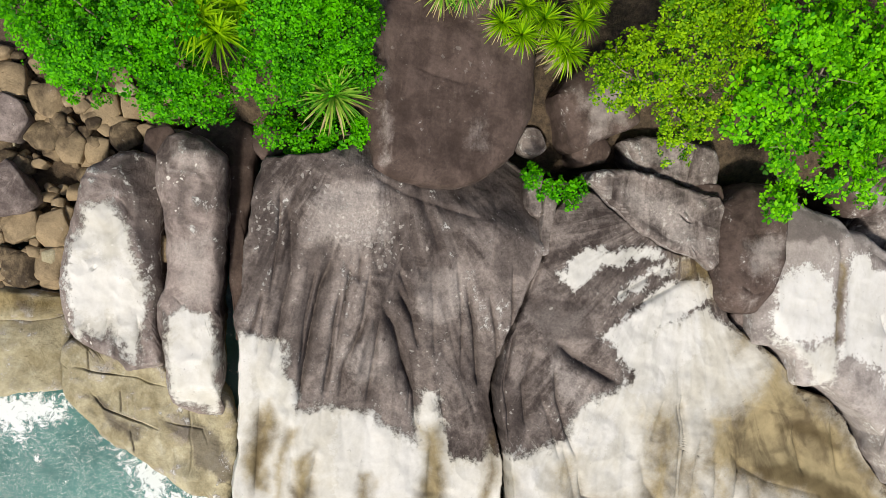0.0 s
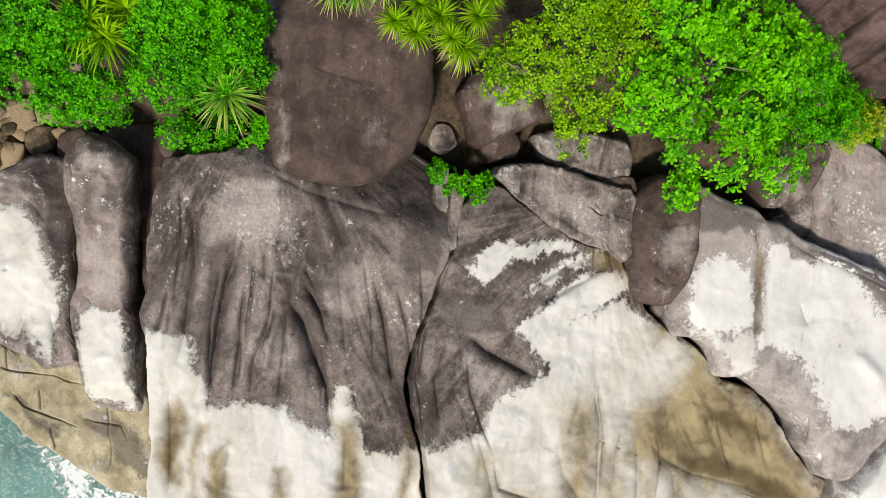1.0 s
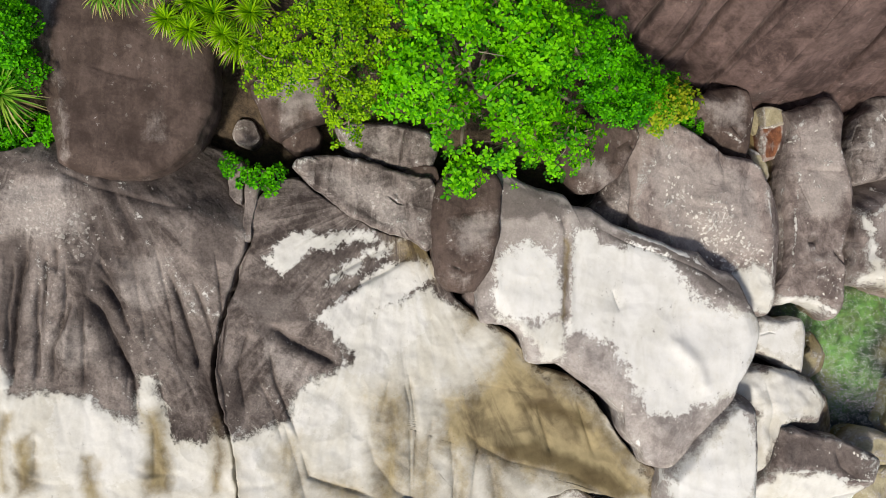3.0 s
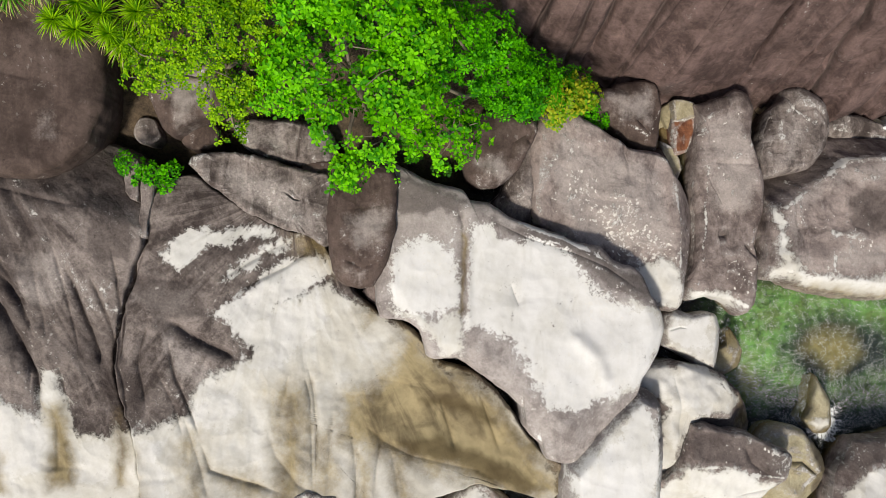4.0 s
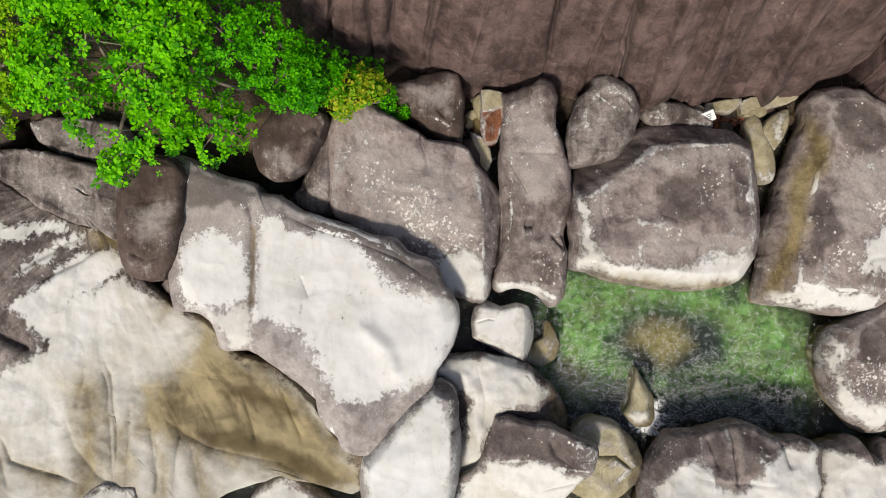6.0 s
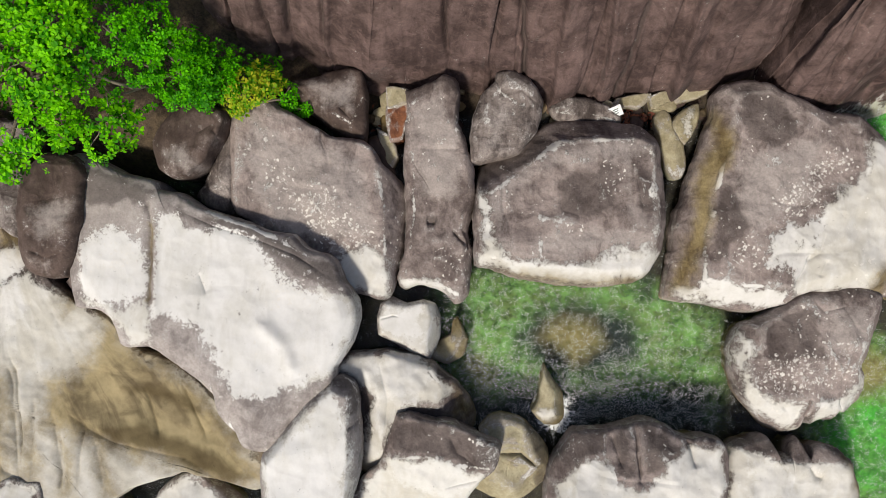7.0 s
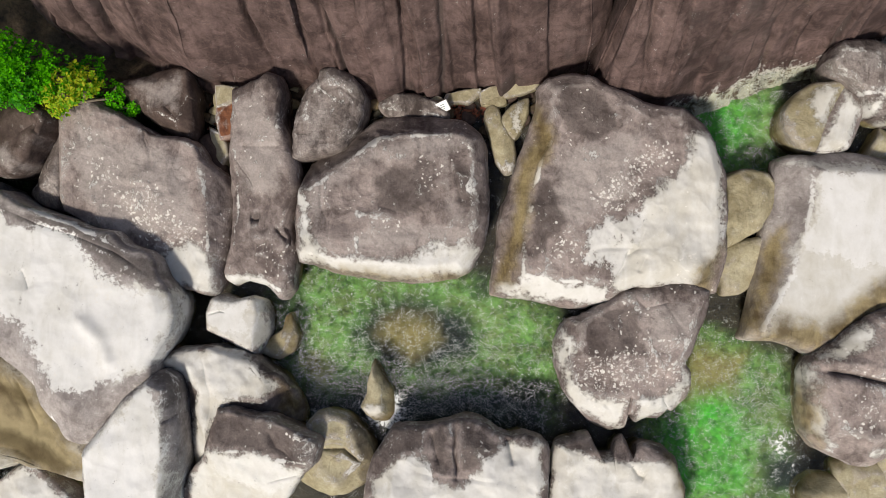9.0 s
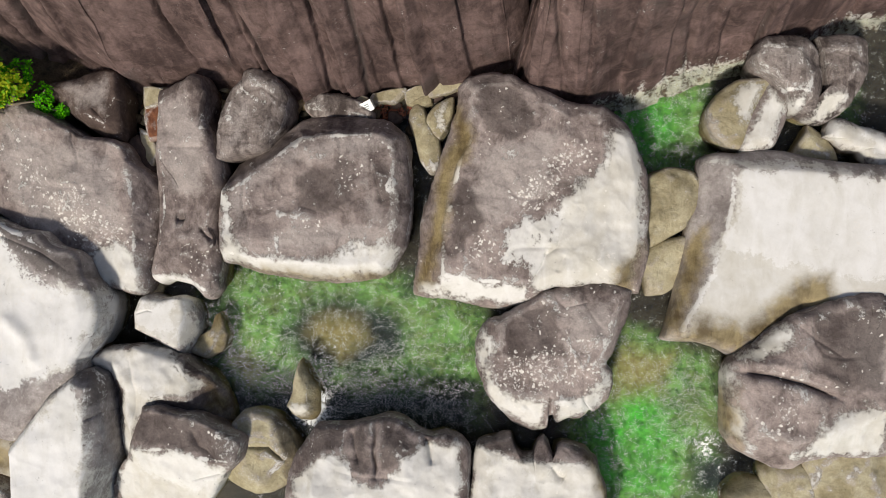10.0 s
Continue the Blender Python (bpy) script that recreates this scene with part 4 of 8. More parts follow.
# ---- rocks ----
rock("slab", [(-0.99, 1.9), (0.24, 2.2), (1.1, 2.6), (2.89, 2.9), (4.5, 2.9), (5.45, 2.5), (5.85, 1.5), (5.85, 0.64), (5.85, 0.19), (5.66, -0.43), (5.57, -0.89), (5.35, -1.58), (5.21, -2.04), (5.09, -3.06), (5.24, -3.81), (5.48, -4.56), (5.73, -5.31), (5.92, -6.7), (5.75, -8.23), (1.78, -8.8), (-1.01, -8.12), (-1.08, -6.03), (-1.09, -4.25), (-1.23, -3.08), (-1.22, -2.26), (-1.39, -1.74), (-1.31, -0.94), (-1.26, 0.1), (-1.19, 1.12)],
     -1.2, 1.8, 2.15, "huge furrowed grey granite slab with bleached white foot",
     pale=[[(1.06, -4), (1.84, -4.12), (3.22, -4.89), (3.53, -6.14), (1.53, -6.43)], [(4.14, -5.1), (5.06, -5.15), (5.09, -6.41), (4.32, -6.41)], [(-1.5, -2.4), (-0.93, -2.5), (-0.77, -3.59), (-1.31, -4.1)], [(5.79, -4.82), (6.48, -4.73), (6.51, -6.4), (5.71, -6.41)]],
     wash=[[(-2.01, -2.24), (-0.18, -2.18), (0.24, -3.9), (1.1, -3.72), (1.83, -4.02), (3.27, -4.74), (3.31, -3.33), (3.67, -3.31), (4.11, -4.87), (5.05, -5.08), (5.3, -4.68), (5.63, -4.83), (6.47, -4.65), (7.7, -10.65), (-1.86, -10.2), (-1.88, -4.19)]],
     dust=[[(0.19, 1.4), (1.7, 1.83), (2.15, 0.3), (1.37, 0.1), (0.71, 0.03), (0.05, 0.23)], [(2.77, -0.18), (3.89, -0.08), (4.28, -1.32), (3.54, -1.8), (2.71, -1.43)], [(1.07, -2.1), (2.3, -2.02), (2.59, -3.29), (1.75, -3.33)]],
     ochre=[[(-0.73, -4.12), (-0.49, -3.68), (-0.26, -4.67), (-0.28, -5.96), (-0.62, -5.97), (-0.84, -5.12)], [(0.43, -5.21), (0.69, -4.91), (1, -5.9), (0.85, -6.63), (0.35, -6.65)], [(3.4, -4.18), (3.78, -4.16), (4.23, -6.52), (3.55, -6.54)], [(6.76, -3.69), (7.19, -3.97), (7.51, -6.41), (6.95, -6.43)], [(2.05, -5.57), (2.34, -5.56), (2.51, -6.58), (2.08, -6.59)], [(5.23, -4.98), (5.41, -4.37), (5.53, -6.47), (5.22, -6.48)], [(-0.08, -4.37), (0.14, -4.43), (0.19, -6.37), (0.04, -6.37)]],
     dark=[[(-0.63, 2.17), (1.46, 2.05), (4.28, 2.12), (5.37, 2.78), (5.76, 1.21), (4.52, 0.77), (3.11, 0.96), (1.56, 1.56), (-0.08, 1.86)], [(-1.25, 1.3), (-0.93, 1.47), (-0.56, 0.08), (-0.59, -1.32), (-1.03, -0.79)], [(4.3, 1.7), (5.6, 1.35), (5.64, -0.39), (4.85, -0.29)], [(1.15, 2.09), (5.21, 2.65), (5.57, 0.99), (4, 1.1), (2.29, 1.41)], [(-0.6, 1.06), (-0.19, 0.72), (-0.08, -0.44), (-0.23, -1.64), (-0.47, -1.13), (-0.46, 0.18)]],
     fleck=[[(-1.08, 0.88), (-0.77, 0.91), (-0.71, 0.16), (-0.97, 0.26)], [(0.19, 1.4), (2.11, 0.7), (2.08, -0.24), (0.84, 0.05)]],
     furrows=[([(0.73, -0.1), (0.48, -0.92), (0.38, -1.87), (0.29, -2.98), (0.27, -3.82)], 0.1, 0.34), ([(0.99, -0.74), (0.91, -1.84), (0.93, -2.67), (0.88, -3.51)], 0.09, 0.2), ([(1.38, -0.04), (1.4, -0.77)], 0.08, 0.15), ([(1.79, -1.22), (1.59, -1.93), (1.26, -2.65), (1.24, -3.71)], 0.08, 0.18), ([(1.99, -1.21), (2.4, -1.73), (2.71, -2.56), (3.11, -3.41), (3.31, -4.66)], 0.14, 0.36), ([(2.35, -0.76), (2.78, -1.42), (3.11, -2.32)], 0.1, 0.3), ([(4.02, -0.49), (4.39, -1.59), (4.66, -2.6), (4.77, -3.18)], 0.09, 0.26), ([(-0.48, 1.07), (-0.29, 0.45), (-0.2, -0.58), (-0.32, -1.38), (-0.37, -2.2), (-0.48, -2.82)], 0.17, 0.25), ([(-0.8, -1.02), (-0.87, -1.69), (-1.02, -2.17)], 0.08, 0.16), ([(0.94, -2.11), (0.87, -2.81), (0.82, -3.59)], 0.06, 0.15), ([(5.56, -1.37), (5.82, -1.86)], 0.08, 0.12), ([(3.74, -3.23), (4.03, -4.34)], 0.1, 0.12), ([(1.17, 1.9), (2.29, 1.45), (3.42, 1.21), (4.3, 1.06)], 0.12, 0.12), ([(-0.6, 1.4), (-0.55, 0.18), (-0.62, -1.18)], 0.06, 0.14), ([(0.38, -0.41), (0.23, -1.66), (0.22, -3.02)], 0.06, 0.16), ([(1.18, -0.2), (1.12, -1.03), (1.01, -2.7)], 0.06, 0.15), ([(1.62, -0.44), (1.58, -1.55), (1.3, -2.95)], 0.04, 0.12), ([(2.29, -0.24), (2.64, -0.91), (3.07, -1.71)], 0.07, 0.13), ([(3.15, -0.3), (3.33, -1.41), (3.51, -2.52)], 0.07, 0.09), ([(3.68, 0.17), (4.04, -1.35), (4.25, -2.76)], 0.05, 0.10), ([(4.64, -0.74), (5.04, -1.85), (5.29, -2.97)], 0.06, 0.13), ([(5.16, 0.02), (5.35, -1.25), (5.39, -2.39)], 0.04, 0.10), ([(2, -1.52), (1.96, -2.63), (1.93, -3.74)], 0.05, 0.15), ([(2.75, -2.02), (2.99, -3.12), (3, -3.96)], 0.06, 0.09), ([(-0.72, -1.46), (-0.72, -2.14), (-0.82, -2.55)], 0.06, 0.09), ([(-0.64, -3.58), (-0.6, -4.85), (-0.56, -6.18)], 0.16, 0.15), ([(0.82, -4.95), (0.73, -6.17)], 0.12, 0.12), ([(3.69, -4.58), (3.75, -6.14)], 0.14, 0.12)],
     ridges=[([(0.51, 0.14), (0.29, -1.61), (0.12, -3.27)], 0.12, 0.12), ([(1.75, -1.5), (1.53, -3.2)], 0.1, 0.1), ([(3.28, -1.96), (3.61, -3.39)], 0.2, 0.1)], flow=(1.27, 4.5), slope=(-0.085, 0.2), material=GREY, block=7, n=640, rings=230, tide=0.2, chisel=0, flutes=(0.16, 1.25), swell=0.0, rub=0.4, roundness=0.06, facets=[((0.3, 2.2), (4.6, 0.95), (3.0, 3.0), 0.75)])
rock("slab", [(6.08, 1.47), (6.46, 1.9), (7.11, 2.12), (8.16, 1.43), (9.37, 0.8), (10.43, 0.61), (11, -0.16), (11.56, -0.91), (12.51, -1.42), (13.31, -1.92), (13.98, -2.62), (15.1, -2.96), (16.11, -3.89), (16.64, -4.68), (17.33, -5.31), (17.85, -5.6), (17.43, -6.55), (16.05, -6.23), (15.3, -6.17), (14.39, -6.43), (13.09, -7.1), (13.6, -8.6), (11.32, -9.3), (6.0, -9.03), (6.02, -6.7), (5.83, -5.31), (5.58, -4.56), (5.34, -3.81), (5.19, -3.06), (5.31, -2.04), (5.45, -1.58), (5.67, -0.89), (5.76, -0.43), (5.95, 0.19), (5.95, 0.64)],
     -1.2, 1.4, 1.65, "broad grey and white granite slab with algae-stained hollow",
     pale=[[(6.55, -0.27), (6.54, 0.21), (7.04, 0.51), (9.24, 0.77), (9.32, 0.59), (8.36, 0.39), (7.93, 0.14), (7.38, -0.04), (7.14, -0.43), (6.85, -0.55)], [(8.38, -0.17), (9.4, 0.4), (9.99, 0.62), (9.41, 0.11), (8.54, -0.47), (8.1, -0.64)], [(7.99, -1.46), (8.56, -0.82), (9.87, -0.03), (10.92, 0.14), (10.94, -0.47), (10.06, -0.98), (9.03, -1.64), (10.51, -0.95), (10.69, -1.72), (9.83, -2.84), (8.65, -3.2), (8.54, -2.28), (7.85, -1.69)], [(7.21, -4.48), (7.63, -3.85), (8.52, -3.66), (8.68, -4.12), (8.11, -4.76)], [(5.91, -4.98), (6.5, -5.12), (6.7, -6.69), (6.12, -6.98)]],
     wash=[[(8.15, -1.83), (10.94, -0.47), (11.27, -0.92), (12.52, -1.48), (13.98, -2.68), (15.1, -2.96), (16.11, -3.88), (17.52, -5.78), (18.27, -10.06), (5.33, -10.11), (5.61, -4.84), (6.19, -4.59), (7.2, -4.33), (7.26, -3.78), (8.49, -2.89), (8.62, -2.43)]],
     dust=[[(6.61, -2.05), (7.14, -2.33), (8.05, -3.22), (7.48, -3.85), (6.87, -3.26)], [(5.79, -1.18), (7.37, -0.8), (7.11, -1.72), (6.1, -1.77)]],
     ochre=[[(12.46, -1.28), (13.96, -2.41), (14.78, -2.7), (15.79, -3.62), (16.33, -4.55), (17.43, -5.55), (18.2, -6.44), (15.94, -6.64), (14.3, -5.91), (12.69, -5.49), (11.08, -4.92), (11.32, -3.64), (12.54, -2.8), (12.82, -1.98)], [(11.68, -4.5), (12.05, -5.36), (12.29, -6.92), (11.82, -6.94), (11.67, -5.69)], [(12.67, -5.17), (13.31, -5.31), (13.56, -6.88), (13.08, -6.9)], [(10.67, -4.78), (10.97, -4.45), (11.27, -6.96), (10.72, -6.98)], [(7.11, -5.07), (7.36, -4.91), (7.85, -7.08), (7.39, -7.09)], [(8.02, -6.06), (8.79, -5.95), (9.75, -6.38), (9.61, -6.73), (8.67, -6.58)], [(9.43, -3.57), (10.28, -3.37), (10.64, -6.98), (9.63, -7.01)], [(5.59, -5.44), (5.79, -5.44), (6.11, -7.13), (5.75, -7.15)], [(9.82, 0.51), (10.29, 0.61), (10.87, 0.16), (10.89, -0.32), (10.15, 0.13)], [(11.82, -1.31), (12.44, -0.88), (12.62, -1.27), (11.85, -1.87)]],
     dark=[[(6.2, -1.74), (6.83, -1.94), (8.11, -2.52), (8.37, -2.98), (7.65, -2.54), (6.7, -2.27)], [(12.97, -4.77), (13.93, -4.81), (15.23, -5.16), (16.38, -5.67), (17.21, -6.12), (16.9, -6.45), (15.59, -6.02), (14.29, -5.56), (13.31, -5.31)], [(14.13, -2.6), (15.11, -2.92), (15.97, -3.93), (16.41, -4.63), (17.17, -5.24), (16.85, -5.41), (16.01, -4.73), (15.39, -3.63)], [(13.55, -3.71), (14.66, -3.5), (15.83, -4.25), (15.67, -4.42), (14.52, -3.91)], [(9.53, 0.01), (10.29, 0.45), (10.78, 0.24), (9.86, -0.21), (8.64, -0.91), (8.17, -0.85)], [(7.63, 0.31), (9.5, 0.57), (8.28, -0.13), (7.51, -0.33)], [(5.51, -0.59), (7.38, -0.81), (7.75, -1.74), (6.2, -1.82), (5.86, -1.2)], [(4.51, -1.9), (5.15, -2.18), (6.19, -4.02), (5.78, -4.81), (5.27, -4.05)]],
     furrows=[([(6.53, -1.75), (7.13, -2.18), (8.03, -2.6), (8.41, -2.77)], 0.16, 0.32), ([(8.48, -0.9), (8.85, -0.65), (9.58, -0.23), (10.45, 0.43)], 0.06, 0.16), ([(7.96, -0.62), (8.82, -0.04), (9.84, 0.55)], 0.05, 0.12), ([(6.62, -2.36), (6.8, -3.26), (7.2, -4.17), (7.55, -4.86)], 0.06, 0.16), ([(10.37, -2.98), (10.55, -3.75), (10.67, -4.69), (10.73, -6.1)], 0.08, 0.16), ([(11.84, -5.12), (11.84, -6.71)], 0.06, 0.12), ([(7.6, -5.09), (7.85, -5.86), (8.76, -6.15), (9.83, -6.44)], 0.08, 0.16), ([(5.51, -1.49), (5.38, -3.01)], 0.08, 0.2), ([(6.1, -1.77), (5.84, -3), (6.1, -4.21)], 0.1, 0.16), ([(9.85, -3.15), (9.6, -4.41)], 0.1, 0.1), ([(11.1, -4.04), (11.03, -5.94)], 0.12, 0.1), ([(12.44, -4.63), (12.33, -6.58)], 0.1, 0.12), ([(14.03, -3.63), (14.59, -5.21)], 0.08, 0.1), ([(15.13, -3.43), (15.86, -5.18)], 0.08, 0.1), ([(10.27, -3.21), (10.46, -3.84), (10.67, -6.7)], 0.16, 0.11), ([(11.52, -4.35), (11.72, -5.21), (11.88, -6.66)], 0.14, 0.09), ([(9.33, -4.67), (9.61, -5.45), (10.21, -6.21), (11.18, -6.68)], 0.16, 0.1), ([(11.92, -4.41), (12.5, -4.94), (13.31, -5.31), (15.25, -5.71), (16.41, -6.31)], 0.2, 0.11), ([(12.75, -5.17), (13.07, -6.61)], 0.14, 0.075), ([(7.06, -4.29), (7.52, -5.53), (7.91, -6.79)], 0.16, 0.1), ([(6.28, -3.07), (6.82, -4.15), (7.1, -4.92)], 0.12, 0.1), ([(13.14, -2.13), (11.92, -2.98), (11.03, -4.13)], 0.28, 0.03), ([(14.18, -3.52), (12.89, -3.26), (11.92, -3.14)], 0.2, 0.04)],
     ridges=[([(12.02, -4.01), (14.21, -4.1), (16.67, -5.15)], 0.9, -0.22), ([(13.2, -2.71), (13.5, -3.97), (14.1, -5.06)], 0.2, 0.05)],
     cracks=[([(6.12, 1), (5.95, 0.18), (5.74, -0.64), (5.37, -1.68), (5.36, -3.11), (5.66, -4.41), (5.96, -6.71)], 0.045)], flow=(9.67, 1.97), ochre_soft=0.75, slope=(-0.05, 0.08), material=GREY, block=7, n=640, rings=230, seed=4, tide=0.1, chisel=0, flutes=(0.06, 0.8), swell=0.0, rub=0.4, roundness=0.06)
rock("boulder", [(0.47, 6.91), (0.57, 6.06), (0.69, 5.08), (0.91, 4.11), (1.14, 3.28), (1.36, 2.52), (1.5, 2.01), (1.91, 1.84), (2.66, 1.75), (3.49, 1.79), (4.05, 2.09), (4.55, 2.61), (4.86, 3.21), (4.97, 3.89), (4.96, 4.9), (4.88, 5.62), (4.69, 6.77), (4.2, 7.74), (2.22, 8.25), (0.88, 7.81)],
     0.8, 3.4, 3.6, "big smooth dark brown granite boulder leaning over the slab",
     plateau=[([(1.07, 6.55), (1.1, 5.15), (1.49, 3.52), (1.84, 2.29), (2.73, 2.01), (3.67, 2.08), (4.31, 2.77), (4.63, 3.64), (4.61, 5.49), (4.29, 7.17)], 0.5)],
     dust=[[(0.93, 6.26), (1.12, 6.28), (1.28, 4.75), (1.42, 3.93), (1.31, 3.92), (1.09, 5.15)], [(1.46, 3.37), (1.59, 3.38), (1.73, 2.14), (1.6, 2.11)], [(3.67, 3.07), (3.88, 3.09), (3.91, 2.57), (3.72, 2.55)]],
     cracks=[([(2.14, 4.34), (2.71, 4.18), (3.29, 4.05)], 0.03)], furrows=[([(3.92, 4.43), (3.91, 3.58), (3.77, 2.58)], 0.3, 0.06), ([(1.11, 6.56), (1.3, 4.89), (1.53, 3.52), (1.72, 2.14)], 0.12, -0.05)],
     material=BROWN, rough=0.7, seed=5, tide=None, slope=(0.0, 0.03), chisel=0, corner=0.3, n=420, rings=140)
rock("outcrop", [(-5.47, -1.37), (-5.47, -0.76), (-5.45, -0.36), (-5.3, 0.2), (-5.21, 0.82), (-5.07, 1.31), (-4.65, 1.66), (-4.09, 1.91), (-3.73, 1.81), (-3.48, 1.42), (-3.38, 0.88), (-3.43, 0.19), (-3.29, -0.63), (-3.19, -1.45), (-3.23, -2.14), (-3.08, -3.09), (-3.53, -3.29), (-3.98, -3.36), (-4.13, -3.16), (-4.87, -2.81), (-5.17, -2.56), (-5.37, -2.04)],
     -0.5, 1.65, 1.75, "upright grey granite rib with white bleached flank",
     plateau=[([(-5.27, -1.33), (-5.24, -0.4), (-5.04, 0.75), (-4.83, 1.17), (-4.34, 1.36), (-3.97, 0.79), (-3.81, -0.13), (-3.5, -1.72), (-3.19, -3.11), (-4.04, -3.17), (-5.05, -2.38)], 0.9)],
     wash=[[(-5.36, -1.08), (-5.34, -0.41), (-5.11, 0.41), (-4.49, 0.61), (-3.94, 0.13), (-3.43, -2.27), (-3.63, -3.09), (-4.06, -2.58), (-4.33, -2.47), (-5.08, -2.53)]],
     pale=[[(-5.36, -1.35), (-5.25, -0.74), (-4.82, -0.63), (-4.36, -0.86), (-3.87, -0.54), (-3.5, -2), (-3.82, -2.43), (-4.49, -2.08), (-4.99, -2.12)]],
     dark=[[(-4.57, 1.41), (-3.97, 1.82), (-3.4, 1.27), (-3.09, -1.97), (-3.24, -2.52), (-3.62, -1.2), (-3.87, 0.14), (-4.2, 0.85)], [(-4.13, -2.59), (-3.82, -2.43), (-3.81, -3.24), (-4.07, -3.19)]],
     furrows=[([(-4.11, -2.44), (-4.1, -3.24)], 0.06, 0.08), ([(-3.71, -2), (-3.48, -3.06)], 0.06, 0.1), ([(-4.33, -2.05), (-4.41, -2.59)], 0.06, 0.06), ([(-4.28, 0.76), (-3.92, 0.26)], 0.1, 0.08)],
     cracks=[([(-4.74, -0.92), (-4.66, -0.99)], 0.06)],
     material=LIGHT, seed=6, pale_soft=0.45, slope=(0, 0.12), chisel=0, n=320, rings=110, corner=0.5)
rock("outcrop", [(-3.49, 1.52), (-3.44, 1.96), (-3.31, 2.19), (-2.93, 2.29), (-2.42, 2.19), (-2.03, 1.85), (-1.91, 1.29), (-1.9, 0.06), (-1.83, -1.31), (-1.67, -2.39), (-1.63, -3.62), (-1.61, -4.37), (-2.12, -4.4), (-2.72, -4.02), (-2.94, -3.02), (-3.17, -2.1), (-3.19, -1.63), (-3.04, -1.14), (-3.09, -0.33), (-3.22, 0.47), (-3.43, 1.05)],
     -0.5, 2.05, 2.15, "tall narrow grey granite rib with pale lower end",
     plateau=[([(-3.17, 1.58), (-2.87, 2.01), (-2.41, 1.93), (-2.1, 1.37), (-2.04, 0.04), (-1.99, -1.3), (-1.81, -2.35), (-1.75, -3.55), (-2.57, -3.6), (-2.86, -2.43), (-2.91, -1.64), (-2.83, -0.84), (-2.93, 0.22), (-3.14, 1.06)], 1)],
     wash=[[(-2.93, -1.92), (-2.55, -1.62), (-1.94, -1.84), (-1.66, -3.04), (-1.64, -4.31), (-2.65, -3.97), (-2.9, -2.99)]],
     pale=[[(-2.7, -2.04), (-2.07, -1.92), (-1.79, -2.77), (-2.03, -2.99), (-2.61, -2.97), (-2.79, -2.44)]],
     dust=[[(-2.95, -0.05), (-2.12, 0.03), (-2.01, -1.58), (-2.75, -1.5)], [(-3.22, 2.06), (-2.51, 2.12), (-2.21, 1.64), (-2.86, 1.7)]],
     dark=[[(-3.08, 1.54), (-2.65, 1.52), (-2.54, 0.39), (-2.79, 0.23)], [(-2.48, 1.48), (-2.11, 1.25), (-2.1, 0.44), (-2.38, 0.68)], [(-3.14, -1.74), (-2.78, -1.91), (-2.7, -2.44), (-2.97, -2.59)], [(-2.11, 1.65), (-1.89, 1.27), (-1.65, -2.36), (-1.8, -2.37)]],
     cracks=[([(-2.93, -1.4), (-2.65, -1.62), (-2.46, -1.67)], 0.025), ([(-1.95, -2.03), (-1.68, -2.1)], 0.03)],
     fleck=[[(-3.15, 1.4), (-2.95, 1.29), (-3.02, 0.95)]],
     material=LIGHT, seed=7, pale_soft=0.45, slope=(0, 0.15), chisel=0, n=320, rings=110, corner=0.5)
rock("outcrop", [(-5.5, -3.32), (-5.25, -2.77), (-4.29, -3.09), (-3.09, -3.22), (-2.5, -3.83), (-1.61, -3.78), (-1.27, -4.57), (-1.15, -6.43), (-1.32, -6.74), (-2.3, -6.41), (-2.88, -5.99), (-3.72, -5.62), (-4.41, -5.22), (-4.84, -4.72), (-5.31, -4.22)],
     -1.2, 0.35, 0.75, "cracked tan rock shelf above the surf",
     dark=[[(-3.04, -4.57), (-2.43, -4.61), (-1.52, -4.78), (-1.16, -6.25), (-1.62, -6.12), (-2.23, -5.4)], [(-4.86, -4.11), (-4.38, -4.43), (-3.5, -4.74), (-3.6, -5.11), (-4.28, -4.93)]],
     cracks=[([(-5.28, -3.43), (-4.64, -3.46), (-3.71, -3.58), (-2.89, -3.84)], 0.022), ([(-2.48, -3.96), (-2.27, -4.82), (-2.24, -6.14)], 0.022), ([(-3.75, -4.9), (-3.64, -5.55)], 0.022), ([(-4.8, -3.93), (-4.38, -4.43), (-4.04, -4.56), (-3.36, -4.81), (-3.02, -4.86)], 0.022), ([(-4.08, -3.92), (-3.98, -4.51)], 0.022), ([(-2.97, -4.64), (-2, -4.81), (-1.83, -5.24)], 0.022), ([(-4.93, -2.57), (-4.79, -3.54)], 0.022)], material=TAN, seed=8, chisel=3, depth=0.5, rough=1.1, n=520, rings=190, slope=(0, 0.12), tide=0.1)
rock("boulder", [(-3.17, 2.42), (-2.52, 2.89), (-1.86, 2.96), (-1.39, 2.66), (-1.37, 1.37), (-1.36, -0.03), (-1.27, -1.84), (-1.42, -2.41), (-1.83, 0.07), (-2.01, 1.3), (-2.3, 1.97), (-2.87, 2.32)],
     -0.5, 1, 1.4, "dark shaded granite rock wedged beside the slab", material=BROWN, seed=9)
